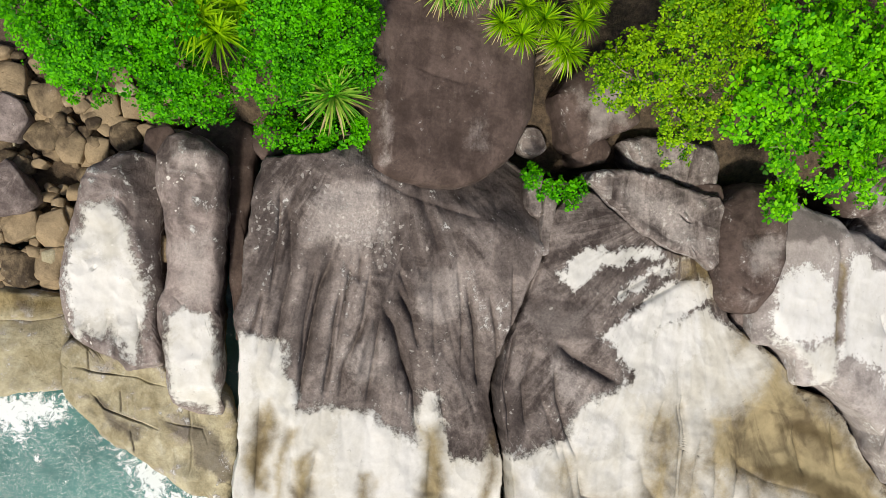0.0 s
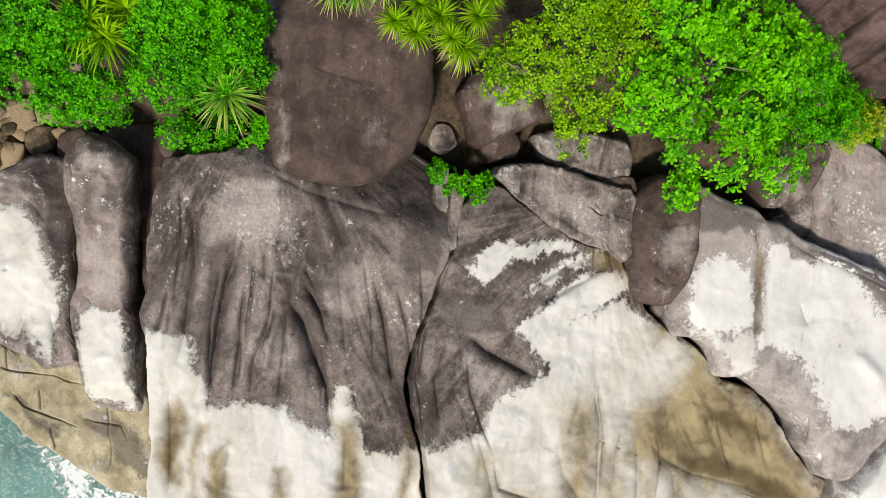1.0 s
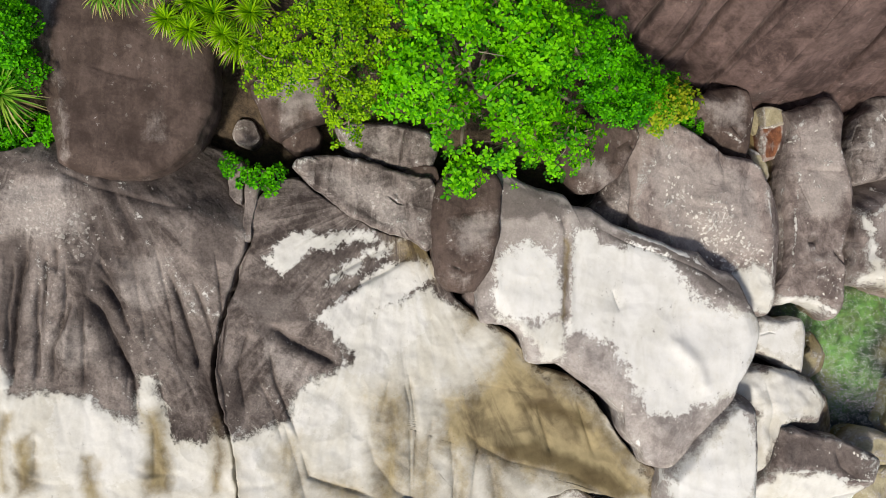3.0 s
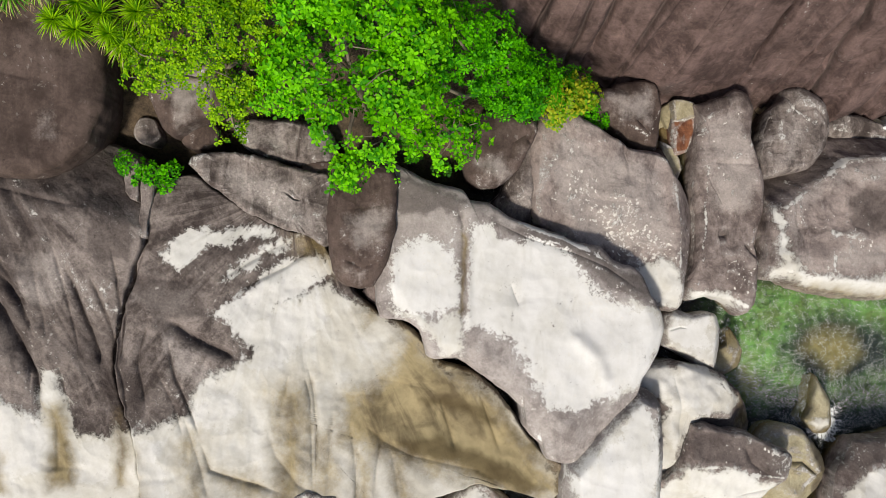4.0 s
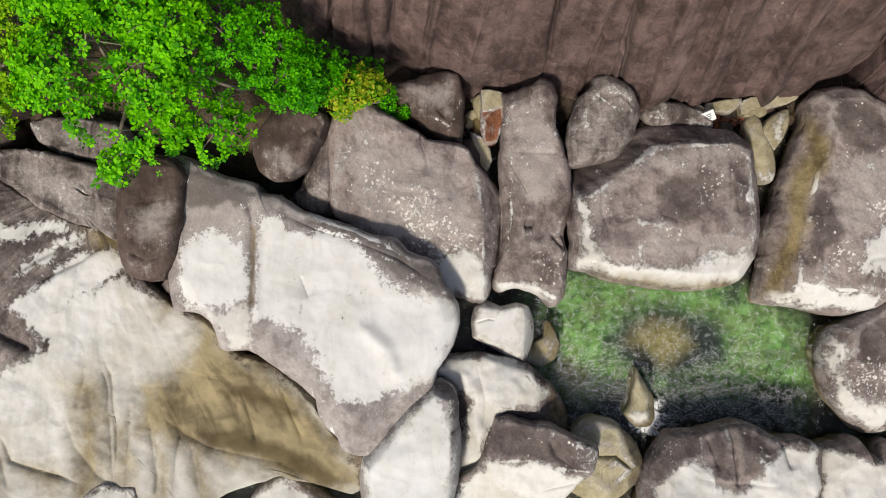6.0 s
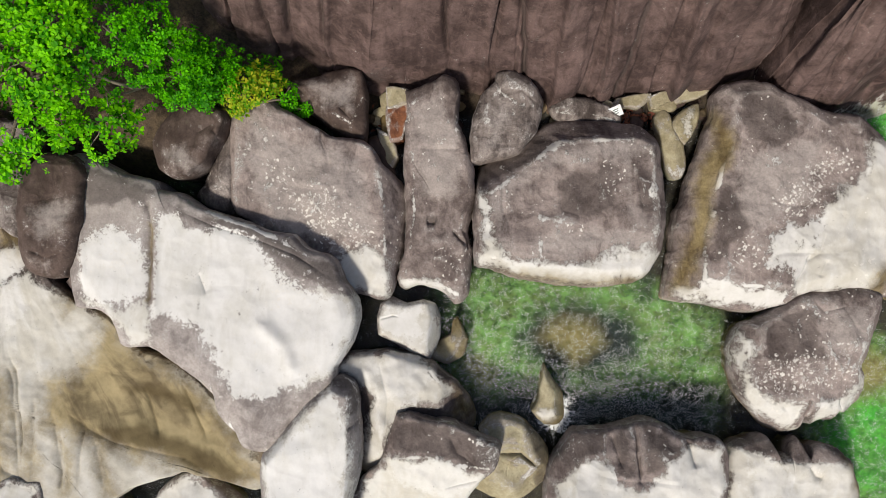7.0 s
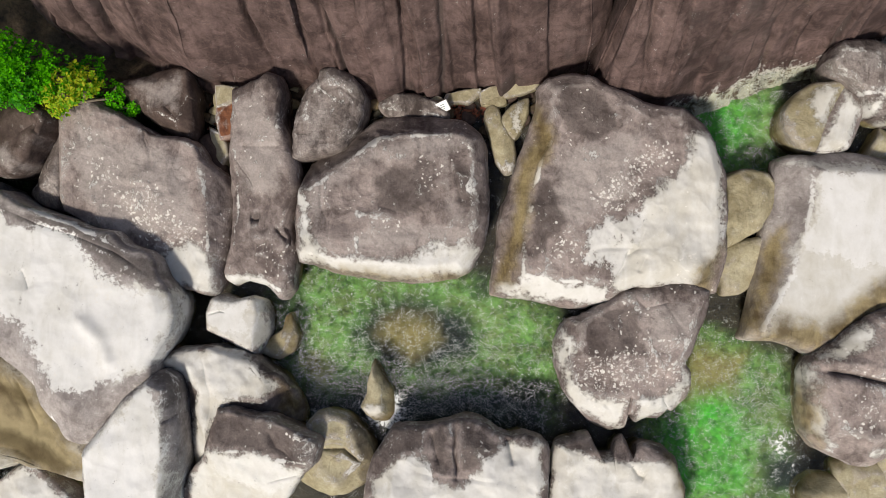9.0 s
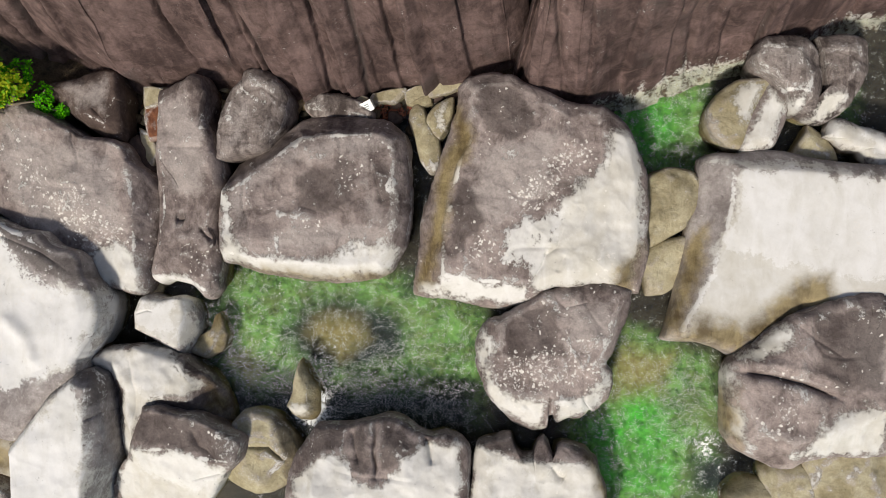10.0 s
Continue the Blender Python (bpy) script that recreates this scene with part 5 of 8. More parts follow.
rock("block", [(5.76, 4.37), (6.23, 4.98), (6.87, 5.43), (7.68, 5.56), (7.96, 3.91), (7.64, 3.66), (7.07, 3.37), (6.55, 3.06), (6.3, 3.23), (6.01, 3.79)],
     0.6, 2.8, 2.9, "flat-topped brown granite block under the bushes",
     dust=[[(6.18, 4.36), (7.6, 5.06), (7.74, 4.01), (6.68, 3.34)]],
     plateau=[([(6.02, 4.29), (7.06, 5.21), (7.78, 5.3), (7.91, 3.87), (6.68, 3.17)], 0.7)],
     material=BROWN, seed=10, tide=None, corner=0.85, swell=0.0, chisel=0, n=220, rings=60)
rock("slab", [(6.97, 2.37), (7.13, 2.63), (8.15, 2.81), (9.23, 2.64), (10, 2.46), (10.62, 2.38), (10.86, 1.7), (10.83, 0.61), (10.58, 0.41), (10.19, 0.64), (9.33, 0.84), (8.55, 1.23), (7.76, 1.77)],
     -0.2, 2.3, 2.4, "wedge-shaped grey granite slab beside a crack",
     dust=[[(7.74, 2.29), (8.95, 2.36), (9.91, 1.64), (10.56, 0.9), (9.8, 0.86), (8.39, 1.55)]],
     fleck=[[(8.53, 1.87), (9.93, 1.33), (10.41, 0.89), (9.33, 1.07)]],
     cracks=[([(9.55, 1.83), (9.79, 1.62), (9.94, 1.59)], 0.02)],
     furrows=[([(9.62, 1.91), (10.02, 1.55)], 0.08, 0.06)],
     material=GREY, seed=11, tide=None, chisel=0, corner=0.75, slope=(0, 0.05), n=300, rings=80, swell=0.0)
rock("block", [(8, 3.54), (8.53, 3.78), (9.6, 3.8), (10.5, 3.65), (10.78, 3.15), (10.65, 2.66), (9.82, 2.55), (9.21, 2.6), (8.42, 2.94), (8.18, 3.11)],
     0.2, 2, 2.15, "angular grey granite block in the crevice",
     plateau=[([(8.17, 3.46), (9.57, 3.65), (10.5, 3.5), (10.55, 2.8), (9.5, 2.7), (8.5, 3.02)], 0.6)],
     dust=[[(8.25, 3.5), (9.47, 3.57), (9.59, 2.88), (8.58, 3.13)]],
     cracks=[([(9.85, 3.75), (9.8, 2.6)], 0.04)], material=GREY, seed=12, tide=None, corner=0.85, swell=0.0, chisel=0, n=240, rings=60)
rock("block", [(9.94, 2.42), (10.1, 2.63), (10.72, 2.63), (10.83, 2.21), (10.61, 1.72), (10.28, 2)],
     0.2, 2.0, 2.1, "small wedged granite block", material=BROWN, seed=13, tide=None, corner=0.8, swell=0.08, chisel=2, depth=0.4)
rock("block", [(6.57, 3.22), (6.75, 3.56), (7.36, 3.66), (7.65, 3.33), (7.55, 2.91), (6.95, 2.78), (6.65, 2.95)],
     0.2, 1.9, 2, "small angular brown granite block",
     plateau=[([(6.76, 3.2), (6.9, 3.45), (7.4, 3.51), (7.58, 3.22), (7.46, 2.93), (6.94, 2.84)], 0.6)],
     material=BROWN, seed=14, tide=None, corner=0.7, swell=0.0, chisel=0, n=140, rings=40)
rock("flake", [(5.37, 1.8), (5.4, 2.16), (5.5, 2.36), (5.69, 2.4), (5.74, 1.9), (5.75, 1.3), (5.56, 1.35), (5.41, 1.52)],
     0.3, 2.35, 2.45, "thin granite flake along the crack", material=GREY, seed=15, tide=None, corner=0.85, swell=0.0, chisel=2, depth=0.2, n=120, rings=40, roundness=0.05)
rock("flake", [(5.79, 1.78), (5.8, 2.22), (5.99, 2.16), (6.18, 1.81), (6.1, 1.08), (6.03, 0.43), (5.88, 0.35), (5.82, 1.06)],
     0.3, 2.35, 2.45, "thin granite sliver in the crack", material=GREY, seed=16, tide=None, corner=0.85, swell=0.0, chisel=2, depth=0.2, n=140, rings=40, roundness=0.05)
rock("boulder", [(5.31, 3.24), (5.44, 3.58), (5.74, 3.59), (5.95, 3.19), (5.75, 2.97), (5.41, 3.03)],
     0.3, 1.6, 1.7, "small rounded brown stone in the crack",
     material=GREY, seed=17, tide=None, n=90, rings=30, corner=0.5)
rock("boulder", [(10.73, 1.76), (10.87, 2.28), (11.38, 2.73), (12, 2.71), (12.43, 2.4), (12.53, 1.78), (12.5, 1), (12.41, 0.38), (12.25, -0.1), (11.97, -0.54), (11.57, -0.65), (11.14, -0.49), (10.92, -0.13), (10.75, 0.91)],
     -0.2, 2.6, 2.7, "oval dark granite boulder wedged between slabs",
     plateau=[([(11, 1.71), (11.48, 2.42), (12.23, 2.38), (12.38, 1.71), (12.34, 0.81), (12.12, 0.19), (11.32, -0.15), (11.12, 0.29)], 0.7)],
     dust=[[(11.15, 1.2), (12.19, 1.41), (12.17, 0.5), (11.43, 0.31)], [(11.15, -0.16), (11.91, -0.27), (11.62, -0.55)]],
     furrows=[([(11.24, 0.07), (11.69, -0.13), (12.13, 0.04)], 0.1, 0.08), ([(11.02, 1.34), (12.27, 1.56)], 0.12, 0.04)],
     material=BROWN, seed=18, tide=None, rough=0.9, chisel=0, corner=0.4, n=300, rings=100)
rock("block", [(11.76, -0.78), (12.19, -0.25), (12.39, 0.39), (12.52, -0.87), (12.15, -1.08)],
     -0.2, 1.2, 1.5, "small grey wedge of granite", material=LIGHT, seed=19, tide=None, corner=0.8, swell=0.08, chisel=2, depth=0.4)
rock("boulder", [(11.85, 2.67), (12.09, 2.83), (12.51, 2.74), (13.19, 2.39), (13.86, 2.21), (14.32, 2.09), (14.46, 1.84), (15.04, 1.81), (15.64, 1.43), (16.39, 1.22), (16.97, 1.06), (17.55, 0.84), (18.2, 0.77), (18.58, 0.42), (19.12, 0.28), (19.41, 0.07), (19.64, -0.34), (19.99, -0.89), (20.1, -1.45), (19.97, -2.09), (19.55, -2.75), (19.46, -3.23), (18.93, -3.81), (18.47, -4.31), (17.87, -5.13), (17.48, -5.23), (17.06, -5.09), (16.88, -4.7), (16.4, -4.29), (16.27, -3.69), (15.49, -3.09), (14.47, -2.45), (13.82, -2.48), (13.61, -2.41), (13.4, -1.77), (12.94, -1.52), (12.28, -1.47), (12.14, -0.5), (11.97, 0.79), (12.03, 1.94)],
     -1, 2.2, 2.3, "large white bleached granite boulder with scalloped edges",
     plateau=[([(12.37, 2.36), (13.36, 2.08), (14.51, 1.65), (15.31, 1.52), (16.62, 0.94), (17.75, 0.52), (18.58, -0.08), (19.39, -0.51), (19.75, -1.43), (19.48, -2.38), (18.6, -3.5), (17.7, -4.32), (16.88, -3.74), (16.04, -2.84), (14.73, -2.12), (13.93, -2), (13.09, -1.25), (12.64, -0.49), (12.45, 1.09)], 0.45)],
     pale=[[(14.38, 1.31), (15.01, 1.49), (15.22, 0.89), (16.09, 0.93), (16.82, 0.72), (17.4, 0.35), (18.23, -0.41), (18.89, -0.85), (19.69, -0.97), (20.11, -1.42), (19.9, -2.06), (19.47, -2.86), (18.55, -3.37), (17.93, -3.55), (17.07, -3.75), (16.3, -2.85), (15.94, -2.08), (15.11, -1.64), (14.65, -1.82), (14.5, -0.72)], [(12.58, 0.31), (13.2, 0.81), (13.86, 0.52), (14.23, -0.26), (14.36, -1.05), (13.66, -1.47), (12.84, -1.27), (12.55, -0.49)]],
     wash=[[(12.43, -1.13), (13.66, -1.47), (14.38, -1.36), (14.67, -2.29), (14.04, -2.43), (13.18, -1.54)], [(19.04, -0.53), (20.08, -0.88), (20.2, -1.58), (19.56, -3.01), (18.56, -3.52), (19.43, -2.08)]],
     dust=[[(12.28, 2.54), (14.5, 1.98), (14.32, 0.86), (12.42, 0.3)], [(14.56, -1.67), (16.83, -3.76), (17.86, -5.11), (17.04, -4.61), (15.68, -3.03), (14.68, -2.4)]],
     dark=[[(14.59, 1.75), (15.82, 1.36), (17.12, 1), (18.68, 0.24), (19.48, 0.04), (20.01, -0.96), (19.36, -0.67), (18.55, -0.39), (17.72, 0.2), (16.09, 0.85), (15.1, 1.37)], [(17.58, -0.12), (18.39, -0.4), (18.59, -1.02), (17.77, -0.58)], [(12.25, 2.37), (12.93, 2.4), (14.26, 1.81), (14.13, 1.33), (12.43, 1.42)]],
     fleck=[[(13.07, 0.33), (13.88, 0.2), (13.78, -0.75), (13.13, -0.62)], [(17.75, -0.27), (19.68, -0.81), (19.38, -1.14), (17.95, -1.05)]],
     furrows=[([(14.19, 1.63), (14.34, 1.16), (14.42, -0.41), (14.48, -1.66)], 0.1, 0.1), ([(15.25, 1.28), (16.14, 0.92), (17.43, 0.58), (18.4, 0.23), (19.38, -0.36)], 0.08, 0.05), ([(15.74, -0.35), (16.01, -0.97)], 0.12, 0.06)],
     ridges=[([(17.31, -1.54), (18.22, -2.28), (18.58, -3.19)], 0.22, 0.1), ([(14.49, 1.17), (14.63, -1.66)], 0.1, 0.06), ([(12.23, 2.03), (12.43, 0.45), (12.64, -1.27)], 0.12, 0.05)],
     edges=[([(15.88, 1.32), (17.18, 0.96), (18.72, 0.21)], 0.07), ([(20.12, -0.95), (20.19, -1.41), (19.66, -2.68)], 0.12)],
     ochre=[[(14.2, 1.01), (14.31, 1.02), (14.46, -1.36), (14.36, -1.36)]],
     material=BLEACHED, seed=20, chisel=0, pale_soft=0.25, n=560, rings=190, tide=0.0, rough=0.45, corner=0.5, ochre_soft=0.12)
rock("boulder", [(14.27, 2.99), (14.23, 3.24), (14.35, 3.57), (14.63, 3.9), (14.78, 4.24), (15.18, 4.4), (15.75, 4.35), (16.13, 4.12), (16.24, 3.88), (16.05, 3.47), (15.9, 3.14), (15.68, 2.72), (15.29, 2.38), (14.89, 2.28), (14.47, 2.51)],
     0.2, 2.4, 2.5, "round dark granite boulder beside the tree",
     plateau=[([(14.9, 3.21), (15.26, 3.94), (16.04, 4.08), (16.34, 3.77), (16.02, 3.1), (15.49, 2.61), (15.01, 2.67)], 0.6)],
     dust=[[(14.61, 2.91), (15.24, 3.1), (15.6, 2.47), (14.96, 2.37)], [(15.79, 3.31), (16.03, 3.28), (15.96, 3.12)]],
     furrows=[([(16.06, 3.81), (15.6, 3.48), (15.5, 3)], 0.12, 0.08), ([(16.13, 3.97), (15.99, 3.57), (16.16, 3.34)], 0.08, 0.08)],
     material=BROWN, seed=21, tide=None, rough=0.8, chisel=0, corner=0.4, n=220, rings=70)
rock("block", [(15.2, 1.89), (15.47, 2.23), (15.74, 2.83), (16.04, 3.51), (16.26, 4.11), (16.46, 4.34), (16.46, 4.03), (16.28, 3.69), (16.28, 2.85), (16.33, 1.85), (16.38, 1.38), (15.64, 1.57), (15.21, 1.77)],
     0, 1.6, 1.7, "upright brown granite wedge",
     plateau=[([(15.85, 2.01), (16.28, 3.09), (16.59, 4), (16.49, 3.42), (16.45, 1.87)], 0.8)],
     dust=[[(15.79, 1.94), (16.32, 2.95), (16.37, 1.96)]],
     material=GREY, seed=22, tide=None, chisel=0, corner=0.7, n=160, rings=50)
rock("slab", [(16.29, 4.09), (16.48, 4.43), (17.1, 4.66), (17.53, 4.47), (18.05, 4.21), (18.56, 3.96), (19.24, 3.7), (20.12, 3.55), (20.48, 3), (20.99, 2.6), (21.26, 2.12), (21.22, 1.21), (21.11, 0.05), (21, -0.69), (20.8, -0.91), (20.3, -0.81), (19.63, -0.59), (19.11, -0.28), (18.59, 0.19), (17.73, 0.73), (17.31, 0.91), (16.53, 1.38), (16.35, 1.84), (16.28, 2.84), (16.27, 3.67)],
     -0.8, 1.5, 1.6, "large flat grey granite slab with lichen flecks",
     plateau=[([(16.49, 3.99), (16.66, 4.28), (17.27, 4.5), (18.19, 4.09), (19.36, 3.59), (20.18, 3.41), (20.41, 3), (20.56, 2.28), (20.73, 1.39), (20.81, 0.27), (20.92, -0.45), (20.84, -0.88), (19.58, -0.67), (16.56, 0.98)], 1.1)],
     wash=[[(19.49, 0.27), (20.14, 0.49), (20.9, 0.23), (20.86, -0.94), (20.2, -0.88), (19.45, -0.43)]],
     fleck=[[(18.09, 2.2), (19.07, 2.23), (20.61, 0.83), (20.8, 0.19), (19.5, 0.14), (18.29, 1.39)], [(17.31, 2.82), (18.05, 2.85), (18.09, 2.2), (17.43, 2.17)]],
     dust=[[(17, 3.96), (20, 3.25), (20.61, 0.83), (18, 0.72), (16.77, 2.14)]],
     edges=[([(20.21, 3.43), (20.46, 2.76), (20.73, 1.47), (20.82, 0.27)], 0.07)],
     cracks=[([(18.86, 3.87), (18.84, 3.51), (18.96, 3.19)], 0.02)],
     furrows=[([(18.78, 3.8), (19, 3.32), (19.08, 2.7)], 0.1, 0.05)],
     material=LIGHT, seed=23, wear=0.1, slope=(-0.06, 0.10), chisel=0, tide=0.1, corner=0.6, n=420, rings=130)
rock("block", [(17.64, 5.2), (17.76, 5.32), (18.6, 5.49), (18.76, 5.66), (19.6, 5.76), (19.86, 5.66), (20, 5.11), (20.05, 4.19), (20.01, 3.68), (19.62, 3.75), (19.01, 4.01), (18.49, 4.38), (17.96, 4.79)],
     0, 1.4, 1.5, "dark angular granite block at the foot of the cliff",
     plateau=[([(18.03, 5.11), (18.92, 5.26), (19.82, 5.5), (19.96, 4.96), (19.63, 4.21), (18.97, 4.35), (18.37, 4.82)], 0.8)],
     dust=[[(18.07, 5.1), (19.71, 5.41), (19.68, 4.41), (18.93, 4.47)]],
     edges=[([(18.97, 4.35), (19.64, 4.18), (19.97, 4.96)], 0.06)],
     furrows=[([(19.72, 4.13), (19.29, 4.53), (19.67, 5.04)], 0.12, 0.08)],
     material=BROWN, seed=24, chisel=0, tide=None, corner=0.8, swell=0.03, n=220, rings=70)
rock("boulder", [(21.14, 5.15), (21.39, 5.21), (21.97, 5.44), (22.21, 5.61), (22.5, 5.49), (22.65, 5.04), (22.72, 4.25), (22.97, 3.54), (23.16, 2.96), (23.19, 2.3), (23.1, 1.63), (23.02, 1.29), (23.09, 0.88), (23.21, 0.64), (23.21, -0.02), (23.18, -0.52), (23, -0.81), (22.78, -0.87), (22.54, -0.63), (22.24, -0.48), (21.82, -0.41), (21.41, -0.56), (21.24, -0.44), (21.13, -0.19), (21.23, 0.39), (21.34, 0.89), (21.31, 1.56), (21.27, 2.39), (21.17, 3.22), (21.22, 4.23), (21.25, 4.74)],
     -0.8, 1.3, 1.4, "tall narrow grey granite boulder reaching into the pool",
     plateau=[([(21.39, 4.71), (22.27, 5.32), (22.56, 5.08), (22.6, 4.1), (22.93, 3.29), (23.05, 2.4), (22.93, 1.5), (22.83, 1.09), (23.05, 0.61), (23.11, -0.19), (22.91, -0.65), (22.44, -0.38), (21.63, -0.34), (21.37, -0.24), (21.5, 0.71), (21.55, 2.01), (21.39, 3.15), (21.42, 4.14)], 0.9)],
     wash=[[(21.18, -0.19), (21.44, -0.26), (21.85, -0.3), (22.51, -0.43), (22.8, -0.69), (23.01, -0.69), (22.81, -0.89), (21.46, -0.59)]],
     dust=[[(21.38, 4.66), (22.18, 5.1), (22.85, 2.9), (22.89, 2.08), (21.66, 2.03), (21.43, 3.51)], [(22.06, 4.16), (22.63, 4.18), (22.64, 3.96), (22.07, 3.99)]],
     fleck=[[(22.39, 0.43), (23.13, 0.46), (23.16, -0.35), (22.59, -0.22)]],
     # pock hole: its shade painted as a dark patch
     dark=[[(21.82, 1.5), (22.15, 1.56), (22.27, 1.27), (21.9, 1.19)]],
     furrows=[([(21.91, 1.34), (22.2, 1.39)], 0.11, 0.2), ([(22.67, 1.16), (22.87, 0.93), (23.07, 0.77)], 0.07, 0.14), ([(21.45, 3.45), (22.84, 3.47)], 0.1, 0.05)],
     cracks=[([(21.43, 3.18), (21.68, 2.75), (22, 2.27)], 0.018), ([(22.9, 1.25), (23.1, 0.94), (23.18, 0.62)], 0.03)],
     edges=[([(21.39, 3.15), (21.55, 2.01), (21.5, 0.71), (21.36, -0.19)], 0.06), ([(22.93, 3.29), (23.05, 2.4), (22.93, 1.5)], 0.06), ([(21.47, -0.35), (22.44, -0.38), (22.86, -0.66)], 0.09)],
     material=LIGHT, seed=25, wear=0.15, slope=(0, 0.08), chisel=0, n=360, rings=110, corner=0.6)
rock("boulder", [(23.1, 3.16), (23.12, 3.97), (23.18, 4.55), (23.4, 5.15), (23.72, 5.5), (23.79, 5.75), (24.29, 5.82), (24.63, 5.66), (24.97, 5.37), (25.12, 5.04), (25.1, 4.62), (24.94, 4.12), (24.71, 3.77), (24.47, 3.51), (23.89, 3.36), (23.4, 3.14)],
     -0.3, 1.5, 1.6, "rounded dark grey granite boulder below the cliff",
     plateau=[([(23.26, 3.27), (23.3, 4.25), (23.75, 5.16), (24.06, 5.49), (24.63, 5.27), (24.85, 4.63), (24.61, 3.81), (23.9, 3.38)], 0.7)],
     dust=[[(23.33, 3.38), (23.45, 4.53), (23.83, 5.03), (24.09, 4.71), (23.81, 3.56)]],
     edges=[([(23.83, 5.16), (24.32, 4.85), (24.57, 4.7)], 0.06)],
     furrows=[([(23.83, 5.08), (24.47, 5.18), (24.94, 4.87)], 0.12, 0.06)],
     material=GREY, seed=26, rough=0.9, tide=None, corner=0.6, chisel=0, n=220, rings=70)
rock("block", [(25.4, 4.92), (25.56, 5.18), (25.81, 5.3), (26.42, 5.32), (27.11, 5.12), (27.51, 4.79), (27.48, 4.62), (27.14, 4.53), (26.46, 4.46), (25.76, 4.55), (25.49, 4.72)],
     -0.3, 0.65, 0.75, "flat dark granite rock below the cliff",
     plateau=[([(25.63, 4.91), (25.96, 5.16), (26.99, 5.04), (27.34, 4.75), (26.49, 4.79)], 0.6)],
     edges=[([(25.55, 4.79), (26.49, 4.76), (27.35, 4.64)], 0.05)],
     material=GREY, seed=27, chisel=0, tide=None, corner=0.7, swell=0.02, n=160, rings=50)
rock("boulder", [(23.34, 2.16), (23.38, 2.83), (23.43, 3.17), (23.88, 3.56), (24.54, 3.8), (25.03, 4.21), (25.35, 4.46), (25.85, 4.58), (26.35, 4.55), (27.19, 4.46), (28.02, 4.35), (28.46, 4.1), (28.65, 3.54), (28.71, 2.71), (28.73, 1.54), (28.65, 0.87), (28.33, 0.2), (27.85, -0.07), (27.19, -0.15), (26.36, -0.15), (25.37, -0.13), (24.53, 0), (23.86, 0.14), (23.44, 0.26), (23.36, 0.99), (23.33, 1.66)],
     -0.8, 1.5, 1.6, "squarish grey granite boulder standing in the green pool",
     plateau=[([(23.44, 2.15), (23.79, 2.32), (24.57, 2.92), (25.19, 3.46), (25.65, 3.77), (26.29, 3.87), (27.09, 3.9), (27.72, 4), (28.21, 3.78), (28.36, 3.22), (28.45, 1.47), (28.34, 0.82), (28.01, 0.33), (27.38, 0.23), (26.59, 0.24), (25.63, 0.26), (24.67, 0.27), (23.87, 0.4), (23.57, 0.62), (23.45, 1.26)], 1.3)],
     wash=[[(23.39, 2.08), (23.55, 2.17), (23.67, 1.28), (23.86, 0.64), (24.67, 0.39), (26.6, 0.4), (27.23, 0.54), (28.36, 0.99), (28.51, 0.84), (28.2, 0.15), (27.1, -0.19), (25.34, -0.16), (23.47, 0.21)]],
     pale=[[(23.39, 2.08), (23.71, 2.25), (23.63, 1.28), (23.77, 0.8), (23.49, 0.95)], [(26.28, 0.23), (28.19, 0.58), (28.27, 0.35), (27.24, 0.14)]],
     dust=[[(23.79, 2.26), (24.73, 2.94), (25.67, 3.71), (27.75, 3.9), (28.21, 3.69), (27.13, 3.2), (25.53, 3.14), (24.28, 2.12), (24, 0.97), (24.82, 0.68), (23.7, 0.47)], [(27.44, 3.7), (27.75, 3.87), (27.63, 2.73), (28.16, 1.46), (27.84, 1.45), (27.39, 2.72)], [(25.6, 1.36), (28.32, 1.31), (28.18, 0.66), (24.34, 0.5)]],
     dark=[[(25.62, 2.78), (27.14, 3.04), (27.21, 1.99), (26.55, 1.59), (25.74, 1.72)], [(27.78, 3.06), (28.33, 3.25), (28.43, 1.8), (28.06, 1.94)], [(23.44, 2.89), (23.9, 3.37), (25.01, 3.93), (25.66, 3.96), (24.72, 3.19), (23.54, 2.25)]],
     ochre=[[(23.88, 0.1), (27.09, -0.06), (28.2, 0.18), (27.73, -0.16), (25.34, -0.2)]],
     fleck=[[(26.98, 3.03), (27.23, 2.88), (27.16, 2.39), (27, 2.39)], [(24.96, 1.17), (25.29, 1.02), (25.23, 0.54), (24.99, 0.53)]],
     edges=[([(23.44, 2.15), (23.79, 2.32), (24.57, 2.92), (25.19, 3.46), (25.65, 3.77)], 0.1), ([(25.73, 3.8), (27.09, 3.87), (27.72, 3.96), (28.18, 3.76)], 0.08), ([(23.57, 0.62), (24.67, 0.27), (26.59, 0.22), (28.01, 0.36), (28.34, 0.82)], 0.1), ([(25.12, 1.17), (25.22, 0.53)], 0.05)],
     furrows=[([(25.62, 2.72), (25.73, 1.84), (26.53, 1.63)], 0.1, 0.04), ([(27.76, 3.04), (28.08, 1.93)], 0.12, 0.05)],
     material=LIGHT, seed=28, wear=0.0, chisel=0, n=440, rings=140, corner=0.6, slope=(0, -0.03))
